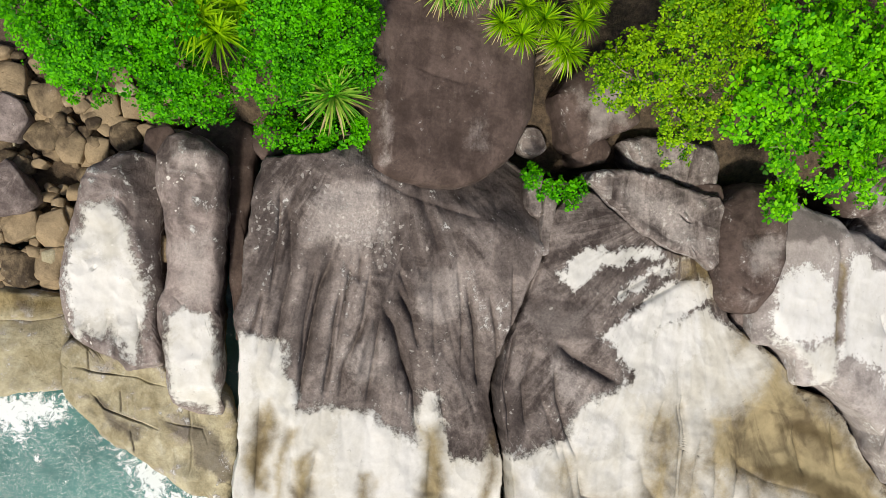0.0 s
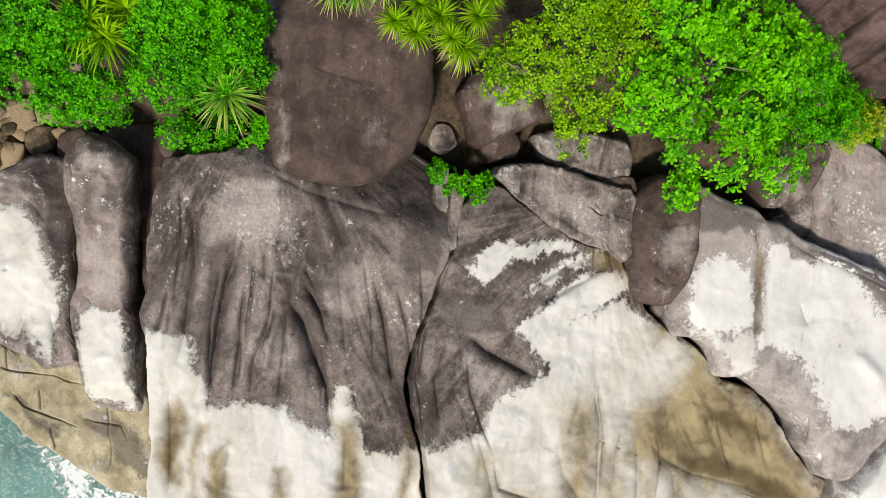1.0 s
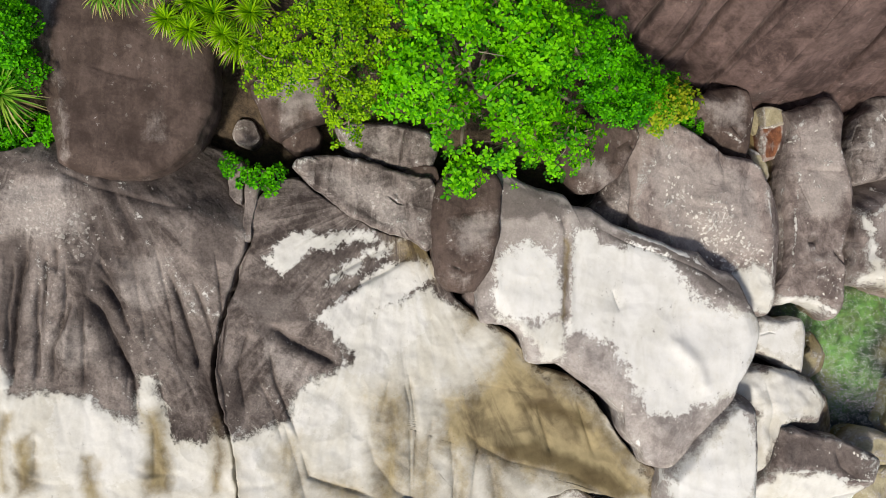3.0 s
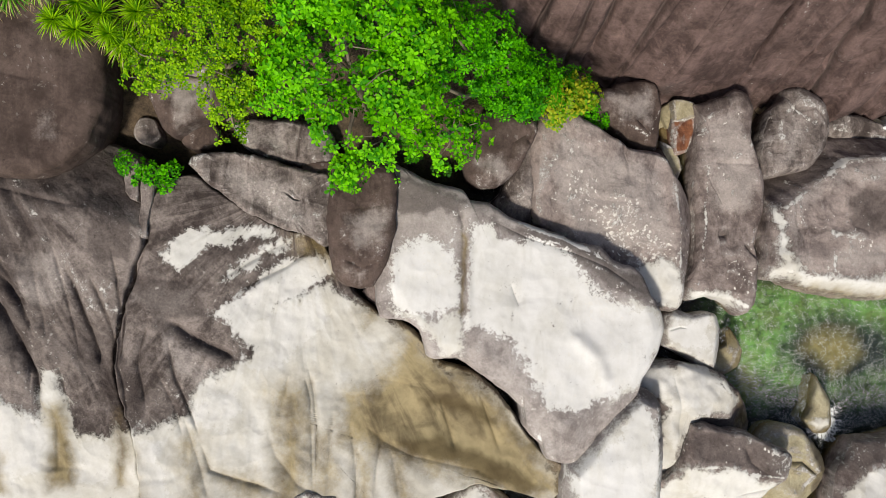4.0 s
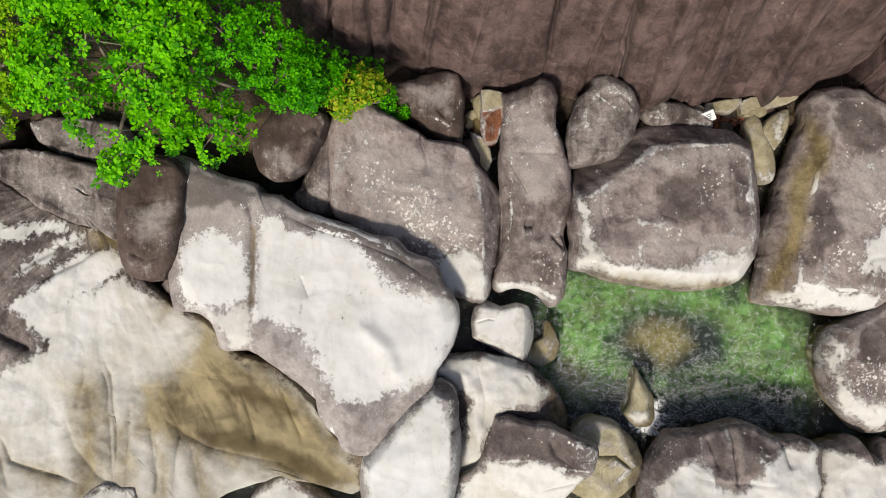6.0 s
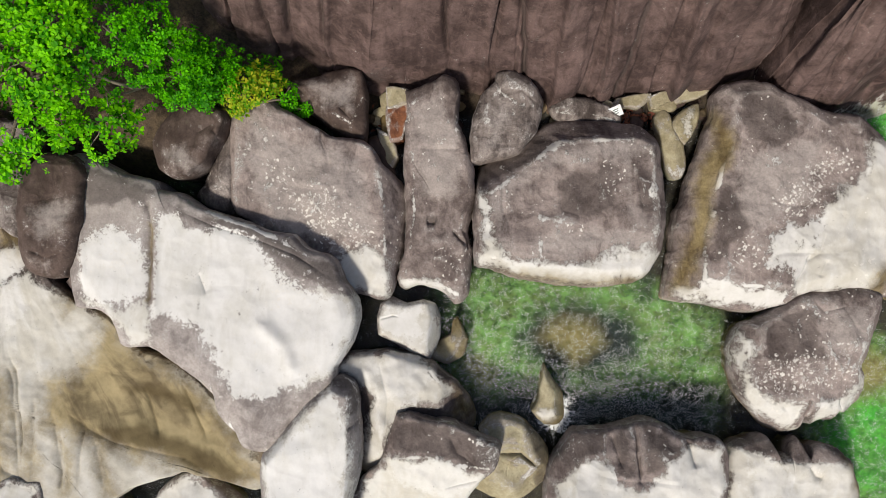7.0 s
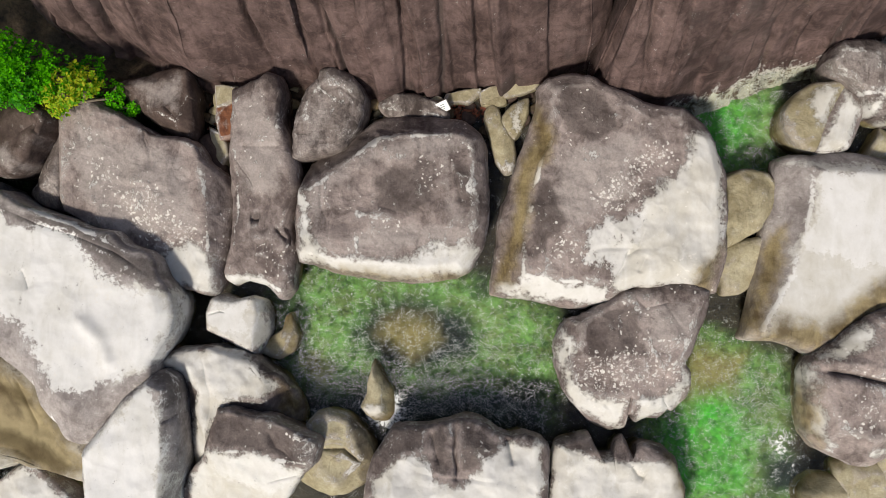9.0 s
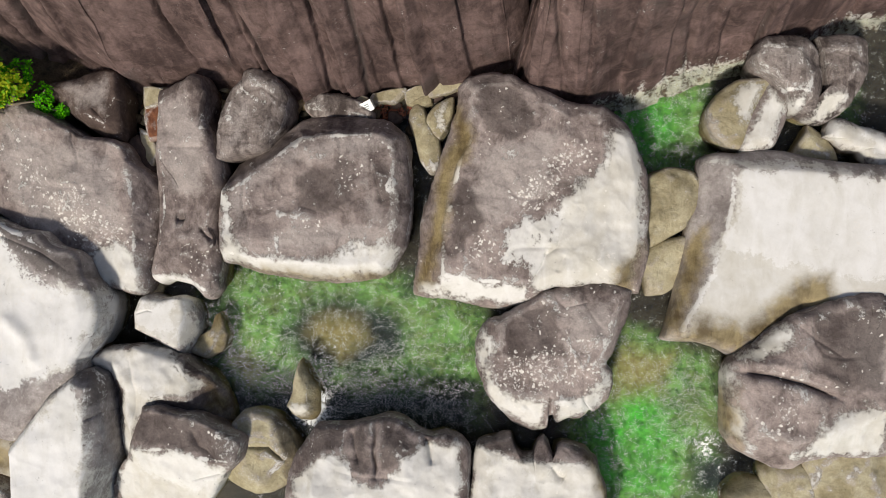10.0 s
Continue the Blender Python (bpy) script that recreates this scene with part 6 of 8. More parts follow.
rock("boulder", [(30.07, 5.41), (30.4, 5.67), (30.97, 5.88), (31.63, 5.77), (31.97, 5.53), (32.88, 5.13), (33.53, 4.9), (34.1, 4.94), (34.58, 4.67), (34.92, 4.27), (35.17, 3.71), (35.43, 2.99), (35.48, 2.5), (35.48, 1.69), (35.54, 1.05), (35.44, 0.41), (35.3, -0.16), (34.74, -0.03), (34.27, 0.03), (33.31, -0.09), (32.68, -0.28), (32.28, -0.62), (31.72, -0.81), (31.07, -0.76), (30.08, -0.56), (29.05, -0.52), (29.17, 0.47), (29.19, 1.47), (29.44, 2.64), (29.88, 3.99), (30.05, 4.82)],
     -0.8, 1.45, 1.55, "massive domed granite boulder with white patch and rusty edge",
     plateau=[([(30.51, 5.28), (31.49, 5.46), (33.24, 4.57), (34.01, 4.62), (34.77, 3.94), (35.04, 2.7), (35.17, 1), (34.77, 0.52), (33.02, 0.22), (32.33, -0.05), (31.08, -0.02), (29.97, 0.09), (29.83, 1.43), (30.02, 2.55), (30.53, 3.84), (30.44, 4.8)], 0.75)],
     pale=[[(31.57, 1.26), (32.11, 1.6), (32.96, 2.02), (32.84, 0.92), (32.66, 0.25), (31.68, 0.56)], [(29.72, -0.03), (32.33, -0.13), (32.27, -0.55), (31.1, -0.7), (29.5, -0.46)]],
     wash=[[(32.96, 2.02), (33.33, 2.51), (34.08, 3.32), (34.35, 4.28), (34.82, 4.05), (35.32, 2.73), (35.38, 1.02), (35.18, 0.08), (32.65, -0.19), (32.31, 0.42)], [(29.24, -0.18), (32.33, -0.05), (32.28, -0.63), (31.1, -0.76), (29.15, -0.54)]],
     ochre=[[(29.15, -0.54), (29.27, 1.1), (29.55, 2.71), (29.94, 4.17), (30.1, 4.98), (30.34, 4.67), (30.53, 3.87), (30.4, 3.22), (29.94, 2.4), (29.83, 1.44), (29.65, -0.24)], [(34.56, 0.44), (35.43, 1.02), (35.19, -0.19), (34.73, -0.05)]],
     dark=[[(30.69, 5.4), (31.81, 5.26), (32.32, 4.39), (31.55, 3.89), (30.74, 4.19)], [(30.02, 2.25), (30.49, 2.58), (30.85, 1.48), (30.1, 0.49)]],
     fleck=[[(30.24, 0.9), (31.34, 1.1), (31.53, 0.31), (30.35, 0.26)], [(31.61, 2.3), (33.13, 3.77), (34.06, 3.64), (32.87, 2.18), (31.8, 1.51)]],
     dust=[[(30.76, 3.71), (33.11, 4.25), (32.86, 2.5), (31.18, 1.17), (30.52, 1.78)]],
     edges=[([(30.53, 3.84), (30.02, 2.55), (29.83, 1.43), (29.89, 0.08)], 0.08), ([(29.97, 0.06), (31.08, -0.05), (32.33, -0.08)], 0.08)],
     furrows=[([(32.61, 0.67), (32.99, 0.92), (33.2, 1.55)], 0.1, 0.06), ([(32.33, -0.05), (32.62, 0.43), (32.76, 0.91)], 0.08, 0.1), ([(33.02, 0.22), (33.23, 0.77)], 0.1, 0.08)],
     material=LIGHT, seed=29, ochre_soft=0.28, wear=0.0, chisel=0, n=460, rings=150, corner=0.6, slope=(0, 0.03))
rock("boulder", [(31.02, -1.49), (31.17, -1.24), (31.57, -1.06), (32.05, -0.71), (32.68, -0.28), (33.31, -0.09), (34.27, 0), (34.74, -0.03), (35.1, -0.25), (35, -0.74), (34.87, -1.39), (34.72, -1.74), (34.42, -2.13), (34.59, -2.36), (34.65, -2.84), (34.54, -3.24), (34.23, -3.58), (34.07, -3.54), (33.84, -3.79), (33.53, -3.78), (33.21, -3.96), (33.09, -3.69), (32.94, -3.81), (32.9, -4.14), (32.51, -4.29), (32.1, -4.19), (31.76, -3.88), (31.43, -3.58), (31.14, -3.19), (30.99, -2.72), (30.93, -2.07)],
     -0.8, 1.2, 1.3, "dark rounded granite boulder with pale chipped rim",
     plateau=[([(31.25, -1.67), (31.44, -1.3), (32.66, -0.46), (34.2, -0.2), (34.82, -0.28), (34.41, -1.86), (34.28, -2.3), (34.29, -2.76), (33.85, -3.17), (33.16, -3.32), (32.76, -3.21), (32.3, -3.23), (31.83, -3.18), (31.46, -2.92), (31.26, -2.46)], 0.9)],
     wash=[[(30.95, -2.02), (31.04, -1.46), (31.24, -1.65), (31.26, -2.48), (31.45, -2.94), (32.07, -3.3), (32.81, -3.37), (32.88, -4.07), (32.49, -4.21), (31.77, -3.82), (31.16, -3.15)], [(33.86, -3.2), (34.31, -2.78), (34.32, -2.39), (34.6, -2.76), (34.18, -3.52), (33.18, -3.89), (33.17, -3.39)]],
     fleck=[[(31.46, -1.99), (34.26, -1.38), (34.34, -2.93), (31.83, -3.23), (31.41, -2.63)]],
     dust=[[(33.29, -0.32), (34.84, -0.25), (34.42, -1.68), (33.33, -1.58)]],
     dark=[[(31.59, -1.19), (32.99, -0.65), (33.34, -1.89), (31.79, -2.29)]],
     furrows=[([(33.81, -0.14), (33.91, -0.53), (33.29, -0.71), (33.05, -0.49)], 0.06, 0.05), ([(32.99, -3.15), (32.97, -3.77)], 0.06, 0.15)],
     edges=[([(31.23, -1.68), (31.26, -2.46), (31.46, -2.92), (31.83, -3.21)], 0.05)],
     material=LIGHT, seed=30, wear=0.0, chisel=0, n=400, rings=120, corner=0.6, flow=(40.0, 6.0))
rock("boulder", [(36.99, 3.6), (37.37, 3.77), (37.91, 3.73), (38.37, 3.88), (39.14, 3.86), (39.91, 3.68), (40.97, 3.55), (41.98, 3.5), (43.9, 3.1), (44.4, 1.6), (43.6, 0.1), (42.07, -0.56), (40.77, -0.94), (39.58, -1.31), (38.75, -1.59), (38.22, -1.88), (37.91, -1.79), (37.45, -1.57), (36.98, -1.44), (36.36, -1.47), (36.08, -1.4), (36.33, -0.52), (36.53, 0.45), (36.66, 1.42), (36.8, 2.06), (36.93, 2.87)],
     -0.8, 1.3, 1.4, "very large smooth white granite boulder",
     plateau=[([(37.74, 3.31), (40.65, 3.19), (43.51, 3.12), (43.56, -0.16), (39.57, -0.19), (38.28, -1.31), (37.84, -1.49), (36.42, -1.22), (36.92, -0.31), (37.47, 1.25), (37.71, 2.33)], 0.9)],
     pale=[[(37.87, 3.29), (40.71, 3.18), (43.59, 3.15), (43.63, 0.74), (40.04, 0.44), (37.66, 1.11), (37.81, 2.35)]],
     wash=[[(37.75, 3.28), (43.59, 3.15), (43.65, -0.46), (39.34, -0.66), (37.89, -1.57), (36.45, -1.26), (36.95, -0.31), (37.51, 1.26)], [(36.84, 3.41), (37.74, 3.59), (40.71, 3.4), (40.71, 3.21), (37.75, 3.28)]],
     ochre=[[(35.96, -1.39), (36.2, -0.5), (36.53, 1.06), (37.12, 1.71), (37.24, 1.09), (36.8, -0.32), (36.45, -1.26)], [(36.23, -1.43), (36.82, -0.78), (37.87, -0.96), (38.55, -1.31), (38.04, -1.87), (37.29, -1.56)], [(37.88, -1.34), (39.32, 0.18), (40.33, 0.53), (40.51, -0.61), (38.55, -1.59)]],
     # small pit, uncarved: its shade is only a painted dark spot
     dark=[[(38.23, 2.33), (38.42, 2.34), (38.42, 2.16), (38.25, 2.15)]],
     edges=[([(37.71, 3.26), (37.71, 2.33), (37.47, 1.25), (36.92, -0.31), (36.45, -1.19)], 0.09)],
     material=BLEACHED, seed=31, ochre_soft=0.35, chisel=0, rough=0.2, n=400, rings=120, corner=0.55)
rock("boulder", [(37.67, -2.34), (37.82, -2.02), (38.19, -1.61), (38.78, -1.03), (39.37, -0.61), (40.27, -0.25), (41.01, 0.01), (41.6, 0.01), (41.2, -0.05), (42.6, -0.19), (43.87, -1.6), (43.49, -3.51), (42.1, -4.24), (41.1, -4.38), (40.51, -4.34), (39.77, -4.54), (39.48, -4.75), (39.1, -4.74), (38.57, -4.55), (38.03, -4.27), (37.79, -3.9), (37.65, -3.12)],
     -0.8, 1.75, 1.85, "brown and white granite boulder with a long cleft",
     plateau=[([(38.07, -2.05), (39.05, -0.95), (40.61, -0.36), (43.41, -0.45), (43.44, -2.49), (41.23, -3.2), (39.27, -3.91), (38.4, -3.67), (38.02, -2.8)], 0.7)],
     wash=[[(39.33, -4.41), (39.89, -3.75), (40.44, -3.05), (41.29, -2.71), (41.69, -2.9), (41.71, -4.15)], [(37.6, -2.02), (37.97, -2.15), (37.84, -2.83), (38.31, -4.15), (37.57, -3.75)], [(39.09, -0.73), (39.25, -1.25), (38.4, -2.05), (37.96, -1.92)]],
     ochre=[[(37.42, -2.4), (37.83, -2.53), (38.02, -4.17), (37.5, -3.6)]],
     dark=[[(39.53, -0.64), (41.52, -0.25), (41.57, -2.47), (40.44, -2.68), (39.7, -1.83)]],
     fleck=[[(38.99, -2.17), (39.57, -2.43), (39.32, -3.79), (38.88, -3.66)]],
     dust=[[(40.67, -0.58), (42.09, -0.52), (42.13, -2.44), (40.86, -2.51)]],
     furrows=[([(37.78, -2.14), (38.65, -2.24), (39.52, -2.41), (40.52, -2.77)], 0.1, 0.34), ([(39.04, -0.66), (39.77, -1.22), (40.64, -1.76)], 0.1, 0.06)],
     ridges=[([(37.77, -1.91), (38.93, -1.93), (40.22, -2.23), (40.66, -2.5)], 0.12, 0.06)],
     material=LIGHT, seed=32, wear=0.1, chisel=0, n=380, rings=120, corner=0.5)
rock("boulder", [(35.42, 2.85), (35.62, 3.18), (36.01, 3.39), (36.41, 3.37), (36.81, 3.22), (37.01, 2.82), (36.99, 2.41), (36.76, 2), (36.54, 1.67), (36.15, 1.41), (35.61, 1.1), (35.51, 1.71)],
     -0.8, 0.7, 0.8, "smooth tan boulder between two larger ones",
     plateau=[([(35.54, 2.64), (36.02, 3.11), (36.65, 2.97), (36.7, 2.36), (36.22, 1.71), (35.61, 1.37)], 0.5)],
     material=TAN, seed=33, chisel=0, corner=0.3, n=160, rings=50)
rock("boulder", [(35.53, 0.58), (35.63, 0.91), (36.02, 1.25), (36.49, 1.39), (36.83, 1.44), (36.74, 0.95), (36.6, 0.38), (36.37, 0.04), (36.06, -0.18), (35.67, -0.23), (35.58, 0.09)],
     -0.8, 0.5, 0.6, "wedge-shaped tan stone in a gap",
     plateau=[([(35.64, 0.57), (36.12, 1.08), (36.59, 1.25), (36.38, 0.44), (35.92, -0.02), (35.66, 0.01)], 0.5)],
     material=TAN, seed=34, chisel=0, corner=0.5, n=140, rings=40)
rock("stone", [(35.18, 2.56), (35.47, 2.51), (35.54, 2.08), (35.26, 2.11)],
     -0.6, 0.5, 0.65, "small pale stone stuck in a gap", material=TAN, seed=35)
rock("boulder", [(37.11, 4.57), (37.13, 5.05), (37.4, 5.46), (37.86, 5.8), (38.63, 5.91), (38.81, 5.88), (38.56, 5.41), (38.34, 5), (38.17, 4.51), (38.03, 3.95), (37.67, 3.99), (37.31, 4.25)],
     -0.8, 0.9, 1, "rounded tan boulder at the green pool",
     plateau=[([(37.2, 4.57), (37.38, 5.21), (38.44, 5.67), (38.15, 4.99), (37.87, 4.27), (37.49, 4.18)], 0.5)],
     wash=[[(37.64, 5.49), (38.55, 5.78), (38.19, 4.94), (37.82, 4.77)]],
     material=TAN, seed=36, chisel=0, rough=0.6, corner=0.4, n=160, rings=50)
rock("boulder", [(38, 3.93), (38.14, 4.49), (38.31, 4.98), (38.58, 5.49), (38.81, 5.79), (39.14, 5.63), (39.25, 5.32), (39.23, 4.92), (39.06, 4.43), (38.87, 4.06), (38.34, 3.86)],
     -0.8, 0.9, 1, "smooth grey boulder leaning on a tan one",
     plateau=[([(38.18, 4.04), (38.38, 4.83), (38.74, 5.5), (38.98, 5.16), (38.7, 4.21)], 0.6)],
     wash=[[(38, 3.86), (38.27, 4.86), (38.77, 5.67), (39.14, 5.28), (38.78, 4.03)]],
     material=LIGHT, seed=37, chisel=0, rough=0.6, corner=0.4, n=160, rings=50)
rock("boulder", [(38.19, 6.41), (38.3, 6.73), (38.55, 6.94), (39.23, 6.98), (39.61, 6.91), (39.84, 6.52), (39.96, 6.05), (39.94, 5.49), (39.88, 5.02), (39.58, 4.97), (39.28, 5.09), (39.12, 5.48), (38.66, 5.87), (38.27, 6.18)],
     -0.6, 1.5, 1.6, "dark angular boulder by the cliff",
     plateau=[([(38.16, 6.32), (38.45, 6.6), (39.33, 6.61), (39.58, 5.88), (39.51, 5.42), (38.99, 5.56)], 0.8)],
     dust=[[(38.28, 6.52), (39.24, 6.61), (39.47, 6.22), (38.81, 5.9)]],
     edges=[([(38.99, 5.53), (39.51, 5.39), (39.6, 5.88)], 0.06)],
     wash=[[(39.05, 5.37), (39.41, 5.37), (39.5, 4.91), (39.13, 4.95)]],
     material=GREY, seed=38, chisel=0, tide=None, corner=0.8, n=200, rings=60)
rock("boulder", [(39.98, 6.61), (39.94, 7.01), (40.24, 7.06), (40.85, 7.06), (41.23, 6.94), (41.24, 6.23), (41.03, 5.67), (40.81, 5.27), (40.59, 5.02), (40.22, 4.78), (39.84, 4.82), (39.57, 4.97), (40.06, 5.09), (40.13, 5.65)],
     -0.6, 1.3, 1.4, "dark brown boulder with pale foot by the cliff",
     plateau=[([(39.84, 6.55), (40.72, 6.69), (40.8, 6.03), (40.45, 5.41), (39.95, 5.32)], 0.7)],
     wash=[[(39.93, 5.43), (40.66, 5.37), (40.38, 4.87), (39.94, 4.67), (39.65, 4.7), (39.86, 4.97)]],
     material=GREY, seed=39, chisel=0, tide=0.3, corner=0.7, n=180, rings=60)
rock("stone", [(39.47, 3.79), (39.62, 4.04), (39.84, 4.45), (39.96, 4.69), (40.3, 4.46), (40.62, 4.11), (40.78, 3.8), (40.4, 3.69), (39.86, 3.72)],
     -0.6, 0.45, 0.55, "triangular tan stone beside boulders",
     plateau=[([(39.56, 3.89), (39.85, 4.44), (40, 4.25), (40.39, 3.87)], 0.7)],
     material=TAN, seed=40, chisel=0, corner=0.8, n=100, rings=35)
rock("boulder", [(40.28, 4.34), (40.52, 4.83), (40.83, 4.91), (41.28, 4.68), (42.01, 4.46), (43.4, 4.2), (43.2, 3.5), (42.03, 3.39), (41.76, 3.51), (41.46, 3.73), (41.3, 3.97), (40.85, 4.04), (40.61, 4.27)],
     -0.6, 0.65, 0.75, "pale angular boulder behind the white one",
     plateau=[([(40.38, 4.39), (40.68, 4.68), (41.92, 4.27), (43, 3.67), (41.67, 3.79), (40.91, 4.16)], 0.6)],
     wash=[[(40.26, 4.33), (40.51, 4.82), (41.99, 4.45), (43.08, 3.54), (41.74, 3.5), (40.83, 4.03)]],
     pale=[[(41.27, 4.44), (41.99, 4.37), (43.07, 3.69), (41.66, 3.81)]],
     material=BLEACHED, seed=41, chisel=0, corner=0.7, n=160, rings=40)
rock("boulder", [(25.75, -5.92), (25.78, -5.43), (25.96, -5.1), (26.34, -4.52), (26.82, -4.45), (27.63, -4.3), (28.35, -4.1), (28.91, -4.24), (29.24, -4.46), (29.65, -4.55), (30.05, -4.45), (30.45, -4.56), (30.67, -4.87), (30.72, -5.35), (30.71, -6.18), (30.5, -7.4), (25.6, -7.7)],
     -0.8, 1.4, 1.5, "cracked grey and white granite boulder at the pool edge",
     plateau=[([(25.95, -5.78), (26.41, -5.21), (26.79, -4.95), (27.42, -5), (28.21, -4.88), (29.15, -4.84), (30.4, -4.7), (30.58, -7.88), (25.81, -8.13)], 0.55)],
     pale=[[(26.06, -8.17), (26.14, -6.12), (26.43, -5.63), (26.89, -5.17), (27.29, -5.15), (27.54, -5.58), (27.68, -6.23), (28.03, -8.06)], [(28.42, -8.04), (28.5, -5.85), (29.04, -5.22), (29.81, -4.71), (30.54, -4.8), (30.63, -7.93)]],
     wash=[[(25.77, -5.83), (26.04, -5.65), (26.81, -5.17), (27.29, -5.09), (27.64, -5.89), (28.43, -6.01), (29.03, -5.11), (29.81, -4.6), (30.6, -4.64), (30.67, -7.93), (25.82, -8.18)]],
     dark=[[(25.86, -5.19), (26.31, -4.53), (27.26, -4.41), (26.97, -4.98), (26.35, -5.48)], [(28.21, -4.12), (29.17, -4.47), (29.65, -4.69), (28.73, -5.36), (28.34, -5.54)], [(27.42, -4.4), (27.98, -4.45), (28.03, -5.71), (27.7, -5.57)]],
     cracks=[([(28.1, -4.1), (28.15, -4.89), (28.27, -5.82)], 0.04)],
     furrows=[([(29.53, -4.46), (29.7, -4.81), (29.79, -5.27)], 0.1, 0.18), ([(27.4, -4.37), (27.75, -5.37)], 0.1, 0.12), ([(28.12, -4.1), (28.24, -5.66)], 0.08, 0.14)],
     edges=[([(27.25, -4.46), (27.19, -5.09)], 0.06)],
     material=LIGHT, seed=42, wear=0.1, chisel=0, n=380, rings=120, corner=0.6)
rock("boulder", [(30.89, -4.94), (31.07, -4.61), (31.55, -4.42), (31.94, -4.32), (32.07, -4.71), (32.24, -4.89), (32.56, -4.88), (32.67, -4.51), (32.85, -4.37), (32.99, -4.57), (33.13, -4.88), (33.24, -4.98), (33.26, -4.63), (33.46, -4.49), (33.94, -4.59), (34.34, -4.88), (34.46, -5.34), (34.68, -5.79), (34.8, -7.1), (30.9, -7.4)],
     -0.8, 1.1, 1.2, "pale notched granite boulder at the pool edge",
     plateau=[([(31.29, -4.83), (31.96, -4.71), (32.37, -4.99), (33.07, -4.95), (33.45, -4.87), (34.15, -5.11), (34.4, -7.7), (31.42, -7.93)], 0.6)],
     wash=[[(30.87, -4.73), (31.33, -4.7), (32.29, -4.92), (33.31, -4.97), (34.4, -5.13), (34.95, -7.71), (31, -8.02)]],
     pale=[[(31.3, -5.18), (32.21, -5.04), (32.7, -5.55), (32.57, -6.06), (31.34, -6.15)]],
     dark=[[(30.97, -4.8), (31.24, -4.52), (31.95, -4.32), (32.07, -4.73), (31.58, -5)], [(33.29, -4.58), (33.76, -4.55), (34.24, -4.9), (34.09, -5.07)]],
     ochre=[[(34.08, -4.84), (34.43, -5.2), (34.82, -6.18), (34.44, -6.21)]],
     furrows=[([(33.07, -5.1), (33.31, -5.39), (33.47, -5.46)], 0.12, 0.16)],
     edges=[([(31.29, -4.83), (31.31, -6.11)], 0.07)],
     material=LIGHT, seed=43, wear=0.1, chisel=0, n=360, rings=100, corner=0.7, swell=0.0)
rock("boulder", [(37.96, -5.78), (38.47, -5.28), (39.11, -5.39), (39.31, -6.15), (38.21, -6.7)],
     -0.8, 0.2, 0.6, "small tan sea-worn boulder", material=TAN, seed=44, chisel=5, depth=1.1)
rock("boulder", [(38.91, -4.96), (39.81, -4.64), (40.45, -5.44), (40.54, -6.66), (39.4, -6.44)],
     -0.8, 0.3, 0.6, "small tan sea-worn boulder", material=TAN, seed=45, chisel=5, depth=1.1)
rock("boulder", [(39.99, -4.57), (41.11, -4.31), (42.43, -4.22), (42.9, -6.31), (40.87, -6.62)],
     -0.8, 0.3, 0.7, "small tan sea-worn boulder", material=TAN, seed=46, chisel=5, depth=1.1)
rock("stone", [(25.26, -4.06), (25.44, -3.63), (25.51, -3.13), (25.57, -2.65), (25.84, -3.03), (26.2, -3.51), (26.26, -4.18), (26.04, -4.58), (25.65, -4.46)],
     -0.9, 0.4, 0.5, "pointed tan stone standing in the pool",
     plateau=[([(25.48, -2.84), (25.84, -3.4), (25.95, -4.14), (25.54, -4.16), (25.36, -3.96)], 1.3)],
     wash=[[(25.31, -4.2), (25.87, -4.01), (25.99, -4.5), (25.64, -4.43)]],
     edges=[([(25.56, -2.75), (25.84, -3.4), (25.95, -4.14)], 0.04)],
     material=TAN, seed=47, chisel=0, corner=0.85, n=120, rings=40, swell=0.0)
rock("boulder", [(23.73, -4.66), (23.96, -4.29), (24.37, -4.17), (24.88, -4.28), (25.3, -4.59), (25.66, -5.06), (25.79, -5.47), (25.61, -6.05), (25.13, -6.44), (24.47, -6.63), (23.8, -6.39), (23.54, -6.24), (23.93, -5.64), (24.08, -5.14)],
     -0.9, 0.8, 0.9, "round cracked tan boulder",
     plateau=[([(23.9, -4.66), (24.38, -4.26), (24.88, -4.45), (25.36, -5.15), (25.38, -5.48), (24.78, -6.15), (24.13, -6.02), (24.26, -5.21)], 0.8)],
     dark=[[(25.04, -4.31), (25.81, -5.17), (25.76, -5.98), (25.28, -6.33), (25.45, -5.51), (25.06, -4.88)]],
     cracks=[([(24.17, -5.24), (24.91, -5.18), (25.41, -5.56), (25.65, -5.5)], 0.05), ([(24.91, -5.18), (24.56, -5.52), (24.53, -5.84)], 0.02)],
     furrows=[([(24.17, -5.24), (24.91, -5.18), (25.41, -5.56)], 0.06, 0.14)],
     material=TAN, seed=48, chisel=0, n=200, rings=60, corner=0.5)
